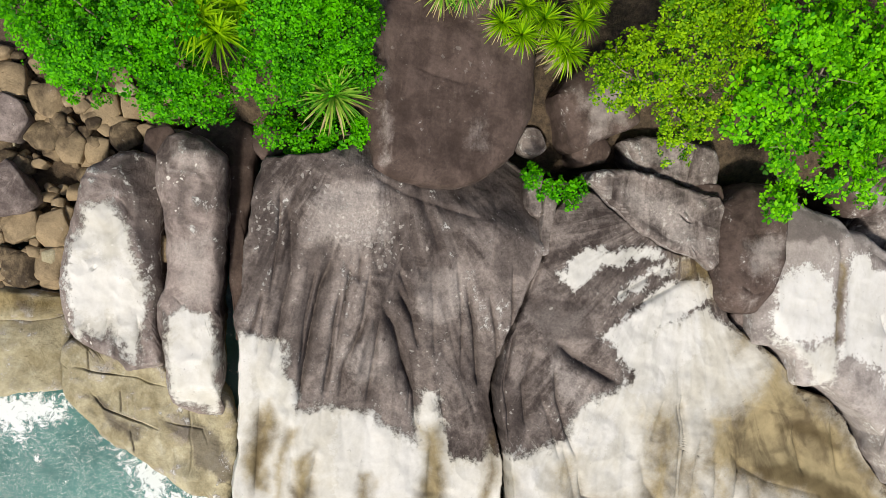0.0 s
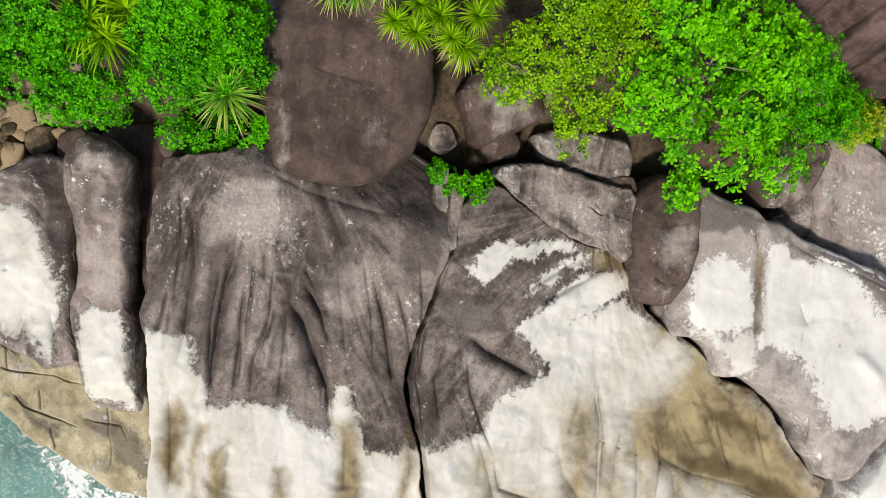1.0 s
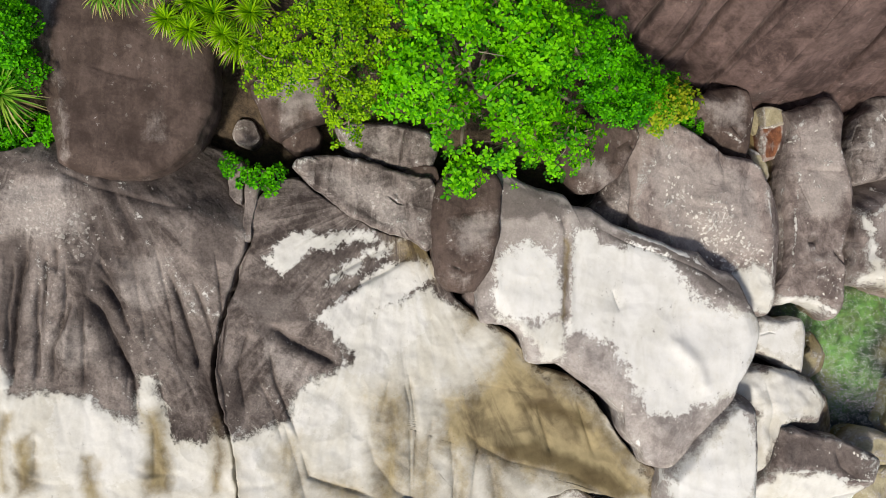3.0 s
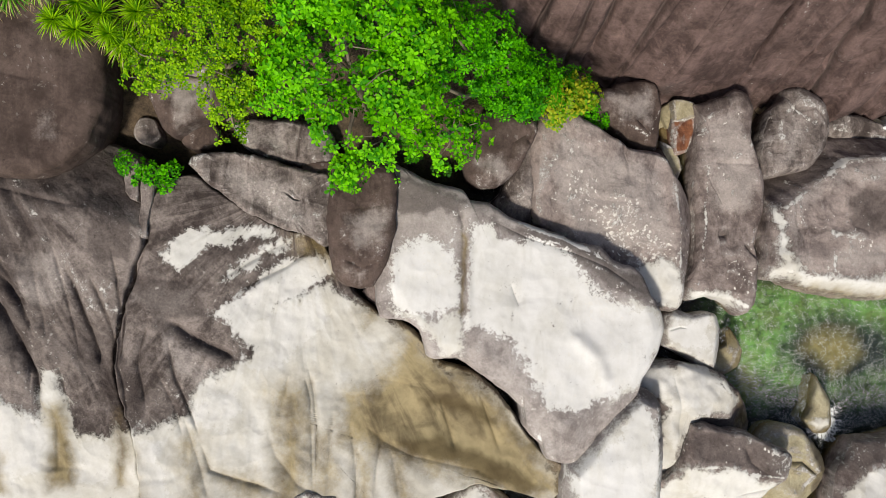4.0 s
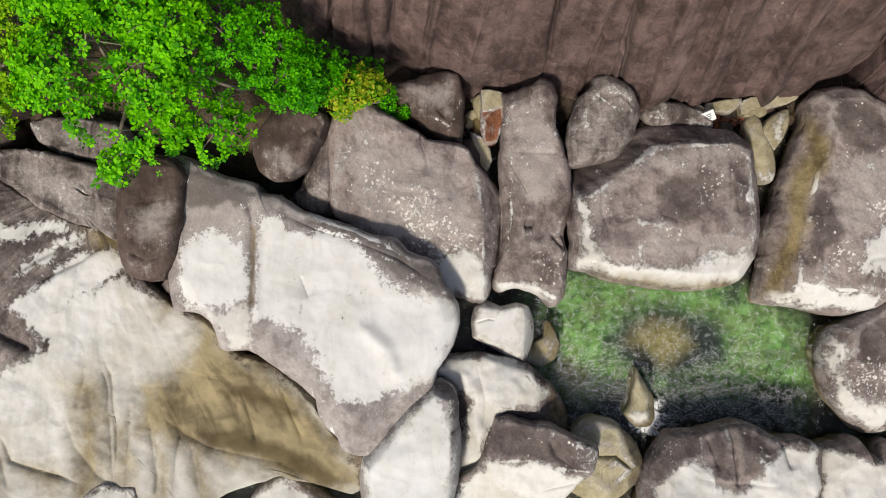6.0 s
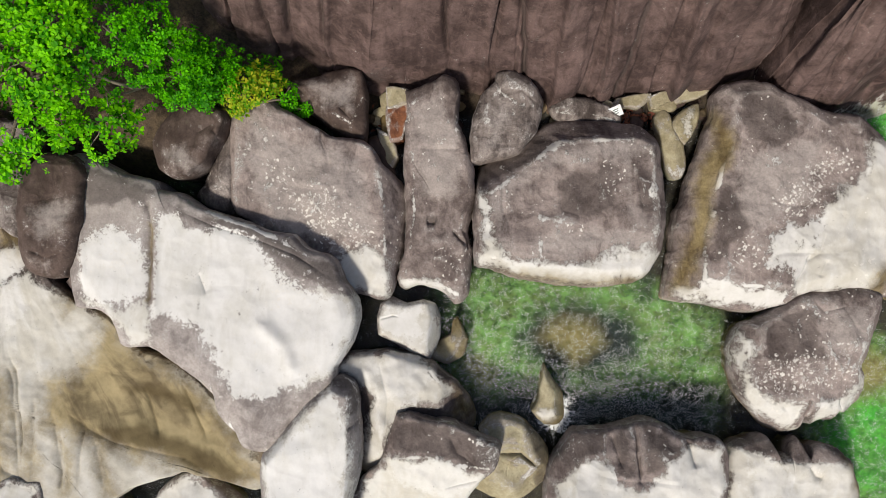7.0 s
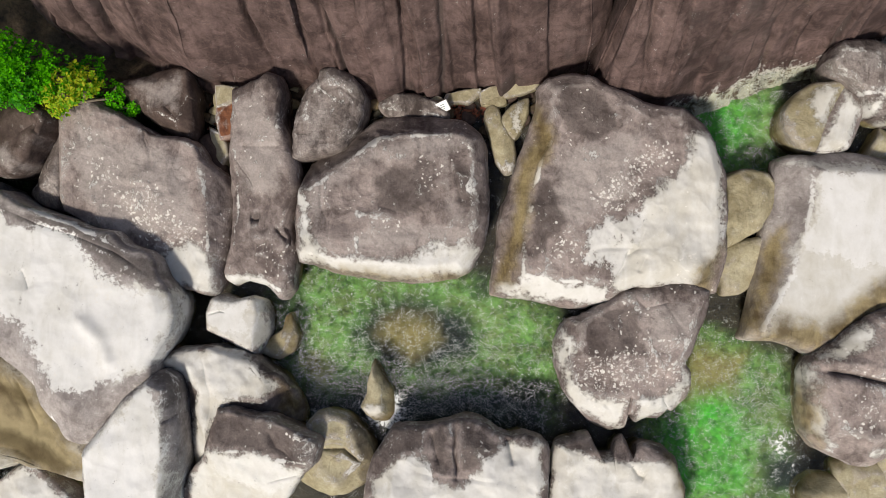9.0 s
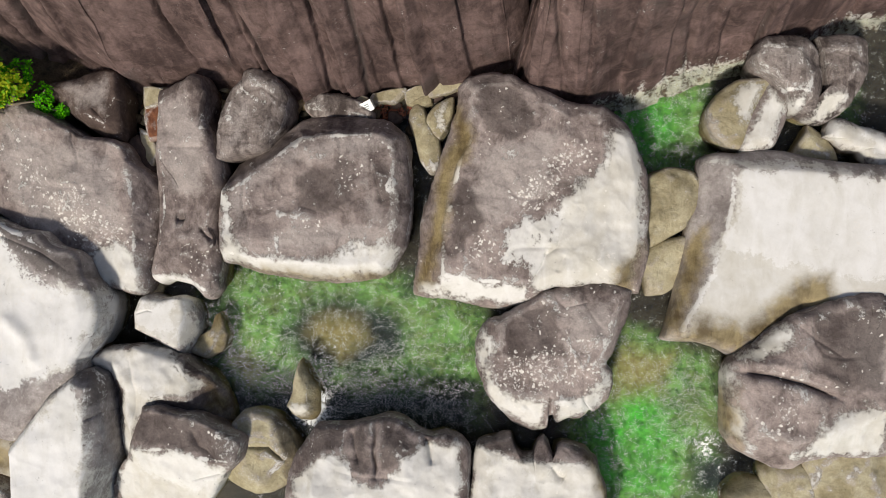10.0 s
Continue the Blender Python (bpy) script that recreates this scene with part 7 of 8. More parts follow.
rock("boulder", [(21.33, -4.18), (21.91, -4.18), (22.41, -4.32), (22.99, -4.33), (23.32, -4.52), (23.74, -4.67), (24.19, -4.89), (24.17, -5.21), (24.11, -5.62), (23.72, -5.96), (23.33, -6.58), (22.72, -7.38), (20.18, -7.52), (20.06, -6.71), (20.36, -6.21), (20.83, -5.7), (21.05, -5.2), (21.19, -4.63)],
     -0.8, 1.5, 1.6, "dark-topped granite boulder with white foot",
     plateau=[([(21.44, -4.17), (22.96, -4.3), (24.09, -4.83), (23.96, -5.46), (23.01, -5.46), (22.36, -5.24), (21.28, -5.29)], 0.6)],
     wash=[[(21.07, -5.34), (22.35, -5.31), (23, -5.53), (24.04, -5.51), (23.37, -6.71), (22.76, -7.37), (20.29, -7.49), (20.46, -6.06)]],
     pale=[[(21.23, -5.47), (22.35, -5.37), (23.65, -5.75), (22.72, -6.46), (21.43, -6.17)]],
     dark=[[(21.25, -4.2), (22.94, -4.28), (24.17, -4.82), (24.04, -5.49), (23, -5.46), (22.35, -5.21), (21.22, -5.23)], [(20.24, -6.55), (20.46, -6.06), (21.07, -5.48), (20.94, -6.04), (20.5, -6.85)]],
     furrows=[([(22.81, -4.57), (23.07, -5.11), (23.64, -5.48)], 0.16, 0.14), ([(23.82, -5.86), (22.73, -6.23)], 0.06, 0.08)],
     edges=[([(21.28, -5.29), (22.36, -5.24), (23.01, -5.46), (23.96, -5.48)], 0.07)],
     material=LIGHT, seed=49, wear=0.05, chisel=0, n=320, rings=100, corner=0.6)
rock("boulder", [(19.31, -3.11), (19.54, -2.69), (19.95, -2.47), (20.79, -2.38), (21.63, -2.51), (22.31, -2.73), (22.83, -3.12), (23.35, -3.67), (23.54, -4.08), (23.53, -4.57), (23.23, -4.67), (22.39, -4.46), (21.55, -4.33), (21.25, -4.43), (21.1, -4.77), (20.93, -5.44), (20.71, -5.94), (20.12, -5.97), (19.98, -4.82), (19.85, -3.84), (19.65, -3.26)],
     -0.8, 1.2, 1.3, "curved pale granite boulder",
     plateau=[([(19.6, -2.87), (20.24, -2.53), (20.89, -2.44), (22.21, -2.83), (22.64, -3.37), (22.5, -3.86), (21.61, -3.86), (21.32, -4.03), (21.02, -5.14), (20.78, -4.19), (20.69, -3.38), (20.26, -2.92)], 1.1)],
     wash=[[(19.38, -3.06), (20.04, -2.39), (21.68, -2.41), (22.88, -3.46), (22.41, -3.89), (21.59, -3.93), (21.17, -4.68), (20.78, -5.83), (20.21, -5.86), (20.6, -3.73)]],
     pale=[[(20.21, -2.61), (21.53, -2.58), (22.37, -3), (21.74, -3.68), (20.91, -3.39)]],
     # the third patch paints the shade of the left flank
     dark=[[(22.35, -2.68), (22.86, -3.06), (22.8, -3.47), (22.45, -3.08)], [(21.59, -3.88), (23.24, -4.18), (23.25, -4.58), (21.61, -4.29)], [(20.15, -3.1), (20.63, -3.73), (20.67, -5.19), (20.35, -5.37)]],
     ochre=[[(22.9, -3.3), (23.59, -4), (23.54, -4.52), (22.99, -4.11)]],
     edges=[([(20.89, -2.44), (22.21, -2.83), (22.64, -3.37)], 0.08)],
     furrows=[([(20.74, -2.73), (21.03, -3.69), (20.99, -4.66)], 0.1, 0.06)],
     material=LIGHT, seed=50, wear=0.0, chisel=0, n=320, rings=100, corner=0.6, tide=0.3, centre=(21.3, -3.2))
rock("boulder", [(17.62, -5.83), (17.68, -5.35), (17.9, -5.11), (18.2, -4.7), (18.5, -4.29), (18.87, -3.72), (19.25, -3.3), (19.72, -3.12), (20.05, -3.35), (20.21, -3.81), (20.3, -4.44), (20.31, -5.22), (20.26, -5.85), (20.13, -6.52), (20.02, -7.43), (17.88, -7.54), (17.7, -6.61)],
     -0.8, 2.2, 2.3, "steep white granite boulder",
     plateau=[([(17.88, -5.52), (18.24, -5.04), (18.96, -3.93), (19.56, -3.44), (19.96, -3.58), (20.05, -4.49), (20.07, -5.71), (19.99, -7.24), (18.13, -7.33)], 1.6)],
     pale=[[(17.84, -5.71), (18.2, -5.15), (18.96, -4.08), (19.5, -3.59), (19.77, -3.69), (20.03, -4.68), (20.02, -5.75), (19.96, -7.29), (18.01, -7.39)]],
     dark=[[(18.56, -4.25), (19.36, -3.29), (19.82, -3.11), (20.18, -3.43), (20.27, -3.97), (20.01, -4.25), (19.79, -3.64), (19.49, -3.58), (18.93, -4.07)]],
     cracks=[([(20.02, -4.46), (20.38, -4.25)], 0.03)],
     edges=[([(19.97, -3.58), (20.06, -4.64), (20.06, -5.87)], 0.06)],
     wash=[[(17.76, -5.71), (18.62, -4.2), (19.53, -3.46), (20.03, -4.21), (20.22, -6.39), (20.11, -7.28), (17.98, -7.39)]],
     material=BLEACHED, seed=51, rough=0.5, chisel=0, n=300, rings=100, corner=0.6)
rock("boulder", [(20.56, -1.47), (20.65, -1.05), (20.98, -0.83), (21.41, -1.01), (21.9, -0.88), (22.24, -0.98), (22.43, -1.39), (22.45, -1.88), (22.33, -2.3), (22.15, -2.64), (21.73, -2.49), (21.13, -2.19), (20.61, -1.96)],
     -0.8, 0.85, 0.95, "squarish pale boulder in the gap",
     plateau=[([(20.64, -1.45), (20.82, -1.05), (21.45, -1.1), (22, -0.95), (22.14, -1.38), (22.06, -2.48), (21.17, -2.11), (20.7, -1.89)], 1.6)],
     pale=[[(20.65, -1.46), (20.85, -1.12), (21.43, -1.17), (21.99, -1.03), (22.01, -2.06), (21.14, -2.01)]],
     wash=[[(20.53, -1.46), (20.67, -0.96), (21.42, -0.98), (22.33, -0.89), (22.49, -1.87), (22.17, -2.67), (21.15, -2.21), (20.61, -1.99)]],
     cracks=[([(20.68, -1.53), (21, -1.4), (21.22, -1.42)], 0.02)],
     edges=[([(22.11, -1.06), (22.14, -1.38), (22.06, -2.45)], 0.05)],
     material=BLEACHED, seed=52, corner=0.85, swell=0.0, rough=0.3, chisel=0, wear=0.0, n=160, rings=50, tide=0.0)
rock("stone", [(22.19, -2.59), (22.34, -2.17), (22.75, -1.9), (22.78, -1.47), (22.95, -1.38), (23.08, -1.71), (23.23, -2.04), (23.08, -2.47), (22.7, -2.71)],
     -0.8, 0.25, 0.35, "angular tan stone in the pool",
     plateau=[([(22.28, -2.5), (22.8, -2.02), (23.02, -2.04), (22.95, -2.35), (22.66, -2.6)], 0.6)],
     material=TAN, seed=53, chisel=0, corner=0.8, n=100, rings=30)
rock("stone", [(19.08, -3.01), (19.22, -2.48), (19.52, -2.41), (19.47, -2.98)],
     -0.6, 0.9, 1.05, "small pale stone in a gap", material=LIGHT, seed=54)
rock("stone", [(-7.31, 2.94), (-6.93, 2.82), (-6.69, 2.42), (-6.97, 1.9), (-7.58, 1.9)],
     -0.2, 0.9, 1.2, "weathered beach stone among the rubble", material=LIGHT, seed=60, tide=None, group='rubble on the beach', chisel=3, depth=1.7, n=30, rings=9, flat=True, block=8)
rock("stone", [(-7.46, 1.53), (-6.95, 1.32), (-6.35, 0.58), (-6.59, 0.2), (-7.44, 0.03)],
     -0.2, 0.8, 1.1, "weathered beach stone among the rubble", material=LIGHT, seed=61, tide=None, group='rubble on the beach', chisel=3, depth=1.7, n=30, rings=9, flat=True, block=8)
rock("stone", [(-6.76, 2.02), (-6.55, 2.39), (-6.24, 2.48), (-5.96, 2.21), (-6.15, 1.81), (-6.56, 1.8)],
     -0.2, 0.6, 0.9, "weathered beach stone among the rubble", material=STONE, seed=62, tide=None, group='rubble on the beach', chisel=3, depth=1.7, n=30, rings=9, flat=True, block=8)
rock("stone", [(-6.13, 1.89), (-6.02, 2.21), (-5.72, 2.35), (-5.44, 2.07), (-5.5, 1.55), (-5.9, 1.55)],
     -0.2, 0.6, 0.9, "weathered beach stone among the rubble", material=STONE, seed=63, tide=None, group='rubble on the beach', chisel=3, depth=1.7, n=30, rings=9, flat=True, block=8)
rock("stone", [(-5.54, 3.14), (-4.9, 3.34), (-4.7, 2.86), (-5, 2.51), (-5.47, 2.54)],
     -0.2, 0.6, 0.9, "weathered beach stone among the rubble", material=STONE, seed=64, tide=None, group='rubble on the beach', chisel=3, depth=1.7, n=30, rings=9, flat=True, block=8)
rock("stone", [(-5.42, 1.85), (-5.25, 2.18), (-4.9, 2.14), (-4.93, 1.7), (-5.32, 1.59)],
     -0.2, 0.6, 0.9, "weathered beach stone among the rubble", material=STONE, seed=65, tide=None, group='rubble on the beach', chisel=3, depth=1.7, n=30, rings=9, flat=True, block=8)
rock("stone", [(-7.54, 3.7), (-6.92, 3.65), (-6.83, 3.01), (-7.35, 2.94)],
     -0.2, 0.8, 1.1, "weathered beach stone among the rubble", material=STONE, seed=66, tide=None, group='rubble on the beach', chisel=3, depth=1.7, n=30, rings=9, flat=True, block=8)
rock("stone", [(-6.85, 3.25), (-6.17, 3.37), (-5.89, 2.69), (-6.22, 2.55), (-6.61, 2.72)],
     -0.2, 0.7, 1, "weathered beach stone among the rubble", material=STONE, seed=67, tide=None, group='rubble on the beach', chisel=3, depth=1.7, n=30, rings=9, flat=True, block=8)
rock("stone", [(-4.02, 2.04), (-3.94, 2.47), (-3.45, 2.59), (-3.2, 2.3), (-3.38, 1.85), (-3.77, 1.73)],
     -0.2, 0.9, 1.2, "weathered beach stone among the rubble", material=BROWN, seed=68, tide=None, group='rubble on the beach', chisel=3, depth=1.7, n=30, rings=9, flat=True, block=8)
rock("stone", [(-6.34, 3.87), (-5.8, 3.87), (-5.31, 3.43), (-6.02, 3.2)],
     -0.2, 0.8, 1.1, "weathered beach stone among the rubble", material=BROWN, seed=69, tide=None, group='rubble on the beach', chisel=3, depth=1.7, n=30, rings=9, flat=True, block=8)
rock("stone", [(-7.18, 0.03), (-6.44, 0.24), (-6.35, -0.23), (-6.87, -0.56), (-7.38, -0.47)],
     -0.2, 0.5, 0.8, "weathered beach stone among the rubble", material=STONE, seed=70, tide=None, group='rubble on the beach', chisel=3, depth=1.7, n=30, rings=9, flat=True, block=8)
rock("stone", [(-6.3, 0.12), (-5.81, 0.38), (-5.62, -0.3), (-5.97, -0.75), (-6.32, -0.37)],
     -0.2, 0.5, 0.8, "weathered beach stone among the rubble", material=STONE, seed=71, tide=None, group='rubble on the beach', chisel=3, depth=1.7, n=30, rings=9, flat=True, block=8)
rock("stone", [(-7, -0.91), (-6.39, -0.65), (-6.24, -1.46), (-6.8, -1.72), (-7.07, -1.54)],
     -0.2, 0.4, 0.7, "weathered beach stone among the rubble", material=STONE, seed=72, tide=None, group='rubble on the beach', chisel=3, depth=1.7, n=30, rings=9, flat=True, block=8)
rock("stone", [(-6.36, -0.71), (-5.69, -0.58), (-5.57, -1.47), (-6.17, -1.67)],
     -0.2, 0.4, 0.7, "weathered beach stone among the rubble", material=STONE, seed=73, tide=None, group='rubble on the beach', chisel=3, depth=1.7, n=30, rings=9, flat=True, block=8)
rock("stone", [(-4.87, 2.54), (-4.29, 2.68), (-4.11, 2.22), (-4.54, 1.89), (-4.83, 2.13)],
     -0.2, 0.7, 1, "weathered beach stone among the rubble", material=STONE, seed=74, tide=None, group='rubble on the beach', chisel=3, depth=1.7, n=30, rings=9, flat=True, block=8)
rock("stone", [(-4.67, 3.26), (-4.14, 3.19), (-4.11, 2.85), (-4.56, 2.79)],
     -0.2, 0.7, 1, "weathered beach stone among the rubble", material=STONE, seed=75, tide=None, group='rubble on the beach', chisel=3, depth=1.7, n=30, rings=9, flat=True, block=8)
rock("stone", [(-3.52, -0.17), (-3.33, -0.08), (-3.15, -0.34), (-3.17, -0.65), (-3.41, -0.64)],
     -0.2, 0.9, 1.2, "weathered beach stone among the rubble", material=STONE, seed=76, tide=None, group='rubble on the beach', chisel=3, depth=1.7, n=30, rings=9, flat=True, block=8)
rock("ledge", [(-8.05, -2.54), (-6.29, -2.4), (-5.55, -2.25), (-5.52, -3.37), (-5.53, -4.08), (-6.38, -4.18), (-7.88, -4.39)],
     -1.2, 0.35, 0.45, "flat tan rock ledge beside the surf", material=TAN, seed=80, tide=0)
rock("ledge", [(-8.04, -1.78), (-6.55, -1.66), (-5.57, -1.79), (-5.47, -2.18), (-6.23, -2.35), (-7.98, -2.46)],
     -1, 0.55, 0.65, "ochre-stained rock ledge above the surf",
     ochre=[[(-8.03, -1.78), (-5.5, -1.79), (-5.46, -2.17), (-7.97, -2.45)]], material=TAN, seed=81, tide=0)
rock("stone", [(28.57, 4.58), (28.67, 5.01), (28.84, 5.06), (29.02, 4.93), (29.14, 4.51), (29.44, 4.01), (29.52, 3.42), (29.43, 3.14), (29.2, 3.08), (28.96, 3.41), (28.77, 3.99)],
     -0.6, 0.4, 0.5, "long smooth tan stone between boulders",
     plateau=[([(28.76, 4.56), (28.9, 4.84), (29.06, 4.39), (29.32, 3.73), (29.27, 3.31), (29.02, 3.72)], 0.4)],
     material=TAN, seed=201, tide=None, chisel=0, corner=0.4, n=120, rings=40)
rock("stone", [(29.12, 4.58), (29.29, 4.93), (29.57, 5.18), (29.82, 5.27), (29.83, 4.85), (29.68, 4.43), (29.5, 4.12), (29.27, 4.25)],
     -0.6, 0.4, 0.5, "pale tan stone beside the boulder",
     plateau=[([(29.25, 4.57), (29.59, 4.99), (29.75, 5), (29.65, 4.58), (29.45, 4.32)], 0.4)],
     wash=[[(29.33, 4.77), (29.68, 5.11), (29.59, 4.44), (29.38, 4.43)]],
     material=TAN, seed=202, tide=None, chisel=0, corner=0.5, n=100, rings=35)
rock("stone", [(26.66, 5.28), (26.91, 5.35), (27.26, 5.24), (27.41, 5.07), (27.19, 4.98), (26.84, 5.11)],
     -0.4, 0.3, 0.4, "pale stone at the foot of the cliff",
     material=TAN, seed=203, tide=None, chisel=2, depth=0.4, corner=0.7, n=60, rings=20, group='pale stones below the cliff')
rock("stone", [(27.35, 5.15), (27.46, 5.41), (27.94, 5.5), (28.39, 5.55), (28.38, 5.38), (28.04, 5.13), (27.78, 5.19), (27.53, 5.07)],
     -0.4, 0.3, 0.4, "pale stone at the foot of the cliff",
     material=TAN, seed=204, tide=None, chisel=2, depth=0.4, corner=0.7, n=60, rings=20, group='pale stones below the cliff')
rock("stone", [(28.42, 5.43), (28.7, 5.6), (28.98, 5.66), (29.05, 5.39), (28.8, 5.21), (28.5, 5.14)],
     -0.4, 0.3, 0.4, "pale stone at the foot of the cliff",
     material=TAN, seed=205, tide=None, chisel=2, depth=0.4, corner=0.7, n=60, rings=20, group='pale stones below the cliff')
rock("stone", [(29.01, 5.68), (29.46, 5.77), (30.04, 5.95), (30.26, 5.87), (30.05, 5.61), (29.56, 5.44), (29.17, 5.31)],
     -0.4, 0.35, 0.45, "pale stone at the foot of the cliff",
     material=TAN, seed=206, tide=None, chisel=2, depth=0.4, corner=0.7, n=60, rings=20, group='pale stones below the cliff')
rock("stone", [(28.55, 5.09), (28.88, 5.27), (29.13, 5.36), (29.18, 5.15), (28.89, 5.05)],
     -0.4, 0.3, 0.4, "pale stone at the foot of the cliff",
     material=TAN, seed=207, tide=None, chisel=2, depth=0.4, corner=0.7, n=60, rings=20, group='pale stones below the cliff')
rock("stone", [(32.08, 5.59), (32.74, 5.64), (32.58, 5.4), (32.17, 5.39)],
     -0.4, 0.2, 0.35, "pale stone at the foot of the cliff", material=TAN, seed=208, tide=None, depth=1, group='pale stones below the cliff')
rock("stone", [(20.38, 5.14), (20.86, 5.43), (21.26, 5.26), (21.11, 4.69), (20.55, 4.59)],
     -0.4, 0.4, 0.6, "pale tan stone in the cliff gap", material=TAN, seed=210, tide=None)
rock("stone", [(20.42, 4.55), (20.9, 4.65), (20.98, 4.04), (20.58, 3.82)],
     -0.4, 0.2, 0.35, "rust-stained stone in the cliff gap",
     ochre=[[(20.1, 4.8), (21.17, 4.82), (21.23, 3.61), (20.17, 3.58)]], material=RUST, seed=211, tide=None)
rock("stone", [(20.59, 4.73), (21.14, 4.89), (21.24, 4.5), (21.05, 3.91), (20.72, 3.76)],
     -0.4, 0.75, 0.85, "rust-red stone lodged behind the tall boulder", material=RUST, seed=214, tide=None, corner=0.8, chisel=3, depth=0.5, n=90, rings=30)
rock("stone", [(20.55, 5.3), (21.14, 5.27), (21.19, 4.9), (20.63, 4.71)],
     -0.4, 0.85, 0.95, "pale tan stone under the cliff edge", material=TAN, seed=215, tide=None, corner=0.8, chisel=3, depth=0.5, n=90, rings=30)
rock("stone", [(20.3, 4.12), (20.68, 3.93), (20.93, 3.35), (20.73, 2.91), (20.47, 3.41)],
     -0.4, 0.55, 0.65, "ochre stone deep in the gap between boulders", material=TAN, seed=216, tide=None, corner=0.8, chisel=3, depth=0.5, n=90, rings=30)
rock("boulder", [(14.23, -7.5), (14.52, -6.74), (15.09, -6.35), (15.51, -6.25), (16.04, -6.59), (16.75, -7.21), (16.89, -8.27), (14.37, -8.4)],
     -1.0, 0.6, 0.75, "pale rounded boulder below the wet gap",
     wash=[[(14.23, -7.5), (14.52, -6.74), (15.09, -6.35), (15.95, -6.59), (16.75, -7.21), (16.89, -8.27), (14.37, -8.4)]], material=LIGHT, seed=217, chisel=0, corner=0.4, n=160, rings=50, tide=0.0)
rock("boulder", [(9.87, -6.9), (10.09, -6.61), (10.47, -6.44), (10.87, -6.58), (11.26, -6.56), (11.39, -7.46), (9.99, -7.52)],
     -1.0, 1.35, 1.5, "pale grey boulder at the foot of the slab",
     wash=[[(9.87, -6.9), (10.47, -6.44), (11.26, -6.56), (11.39, -7.46), (9.99, -7.52)]], material=LIGHT, seed=218, chisel=0, corner=0.6, n=140, rings=45, tide=0.0)
rock("block", [(20.03, 3.7), (20.29, 3.87), (20.87, 2.86), (21.07, 0.83), (20.95, -0.02), (20.53, 1.15)],
     -0.6, 0.5, 0.7, "dark shaded stone between slabs", material=BROWN, seed=212, tide=None, corner=0.8, swell=0.08, chisel=2, depth=0.4)
rock("block", [(-1.32, 2.55), (-1.1, 2.72), (-0.7, 2.57), (-0.41, 2.31), (-1.04, 2.06), (-1.25, 2.21)],
     0.6, 2.2, 2.4, "dark shaded rock under the shrub", material=BROWN, seed=213, tide=None, corner=0.8, swell=0.08, chisel=2, depth=0.4)

# rubble between the larger stones of the beach
rng = np.random.default_rng(12)
for k in range(300):
    x, y = rng.uniform(-7.6, -2.6), rng.uniform(-1.6, 4.6)
    if x > -3.6 and y < 2.2:
        continue
    r = rng.uniform(0.08, 0.26)
    a = np.linspace(0, 2 * math.pi, 5, endpoint=False) + rng.uniform(0, 1) + rng.normal(0, 0.2, 5)
    rr = r * rng.uniform(0.75, 1.35, 5)
    z = 0.25 + 0.08 * (y + 2) + rng.uniform(-0.1, 0.25)
    rock("stone", [(x + q * math.cos(g), y + q * math.sin(g) * 0.8) for q, g in zip(rr, a)], z - 0.5, z, z + r * 0.7, "small weathered beach stone among the rubble",
         STONE if k % 9 else TAN, seed=100 + k, n=16, rings=5, tide=None, chisel=3, depth=2.0, flat=True, group="rubble on the beach", block=8)


# ---- things at the foot of the cliff ----
rng = np.random.default_rng(77)
for k in range(70):
    x, y = rng.uniform(17.5, 33.5), rng.uniform(4.3, 5.6)
    r = rng.uniform(0.10, 0.26)
    a = np.linspace(0, 2 * math.pi, 7, endpoint=False) + rng.uniform(0, 1)
    rr = r * rng.uniform(0.7, 1.3, 7)
    z = rng.uniform(-0.02, 0.14)
    rock("stone", [(x + q * math.cos(g), y + q * math.sin(g) * 0.7) for q, g in zip(rr, a)], z - 0.4, z, z + r * 0.6, "small angular stone below the cliff",
         (BROWN, STONE, TAN)[k % 3], seed=300 + k, n=24, rings=7, tide=None, group="rubble below the cliff", depth=1.2)


def litter_material():
    m, t, b = nodes_of("dry_leaf")
    isl = t.nodes.new("ShaderNodeNewGeometry").outputs["Random Per Island"]
    t.links.new(mix(t, isl, (0.10, 0.022, 0.014), (0.30, 0.11, 0.05)), b.inputs["Base Color"])
    b.inputs["Roughness"].default_value = 0.8
    return m


LITTER = litter_material()


def litter(places, label):
    """Drifts of fallen leaves, each leaf a small bent blade lying on the ground."""
    B = np.concatenate([np.c_[rng.normal(x, sx, n), rng.normal(y, sy, n), rng.uniform(z, z + 0.12, n)] for x, y, z, sx, sy, n in places])
    a = rng.uniform(0, 6.28, len(B))
    w = unit(np.stack([np.cos(a), np.sin(a), rng.normal(0, 0.25, len(B))], 1))
    u = unit(np.stack([rng.normal(0, 0.3, len(B)), rng.normal(0, 0.3, len(B)), np.ones(len(B))], 1))
    ln = rng.uniform(0.08, 0.18, len(B))
    return tagged(leaf_mesh("leaf_litter", B, w, u, ln, ln * 0.4, LITTER, None), label, "leaves", kind="stuff")


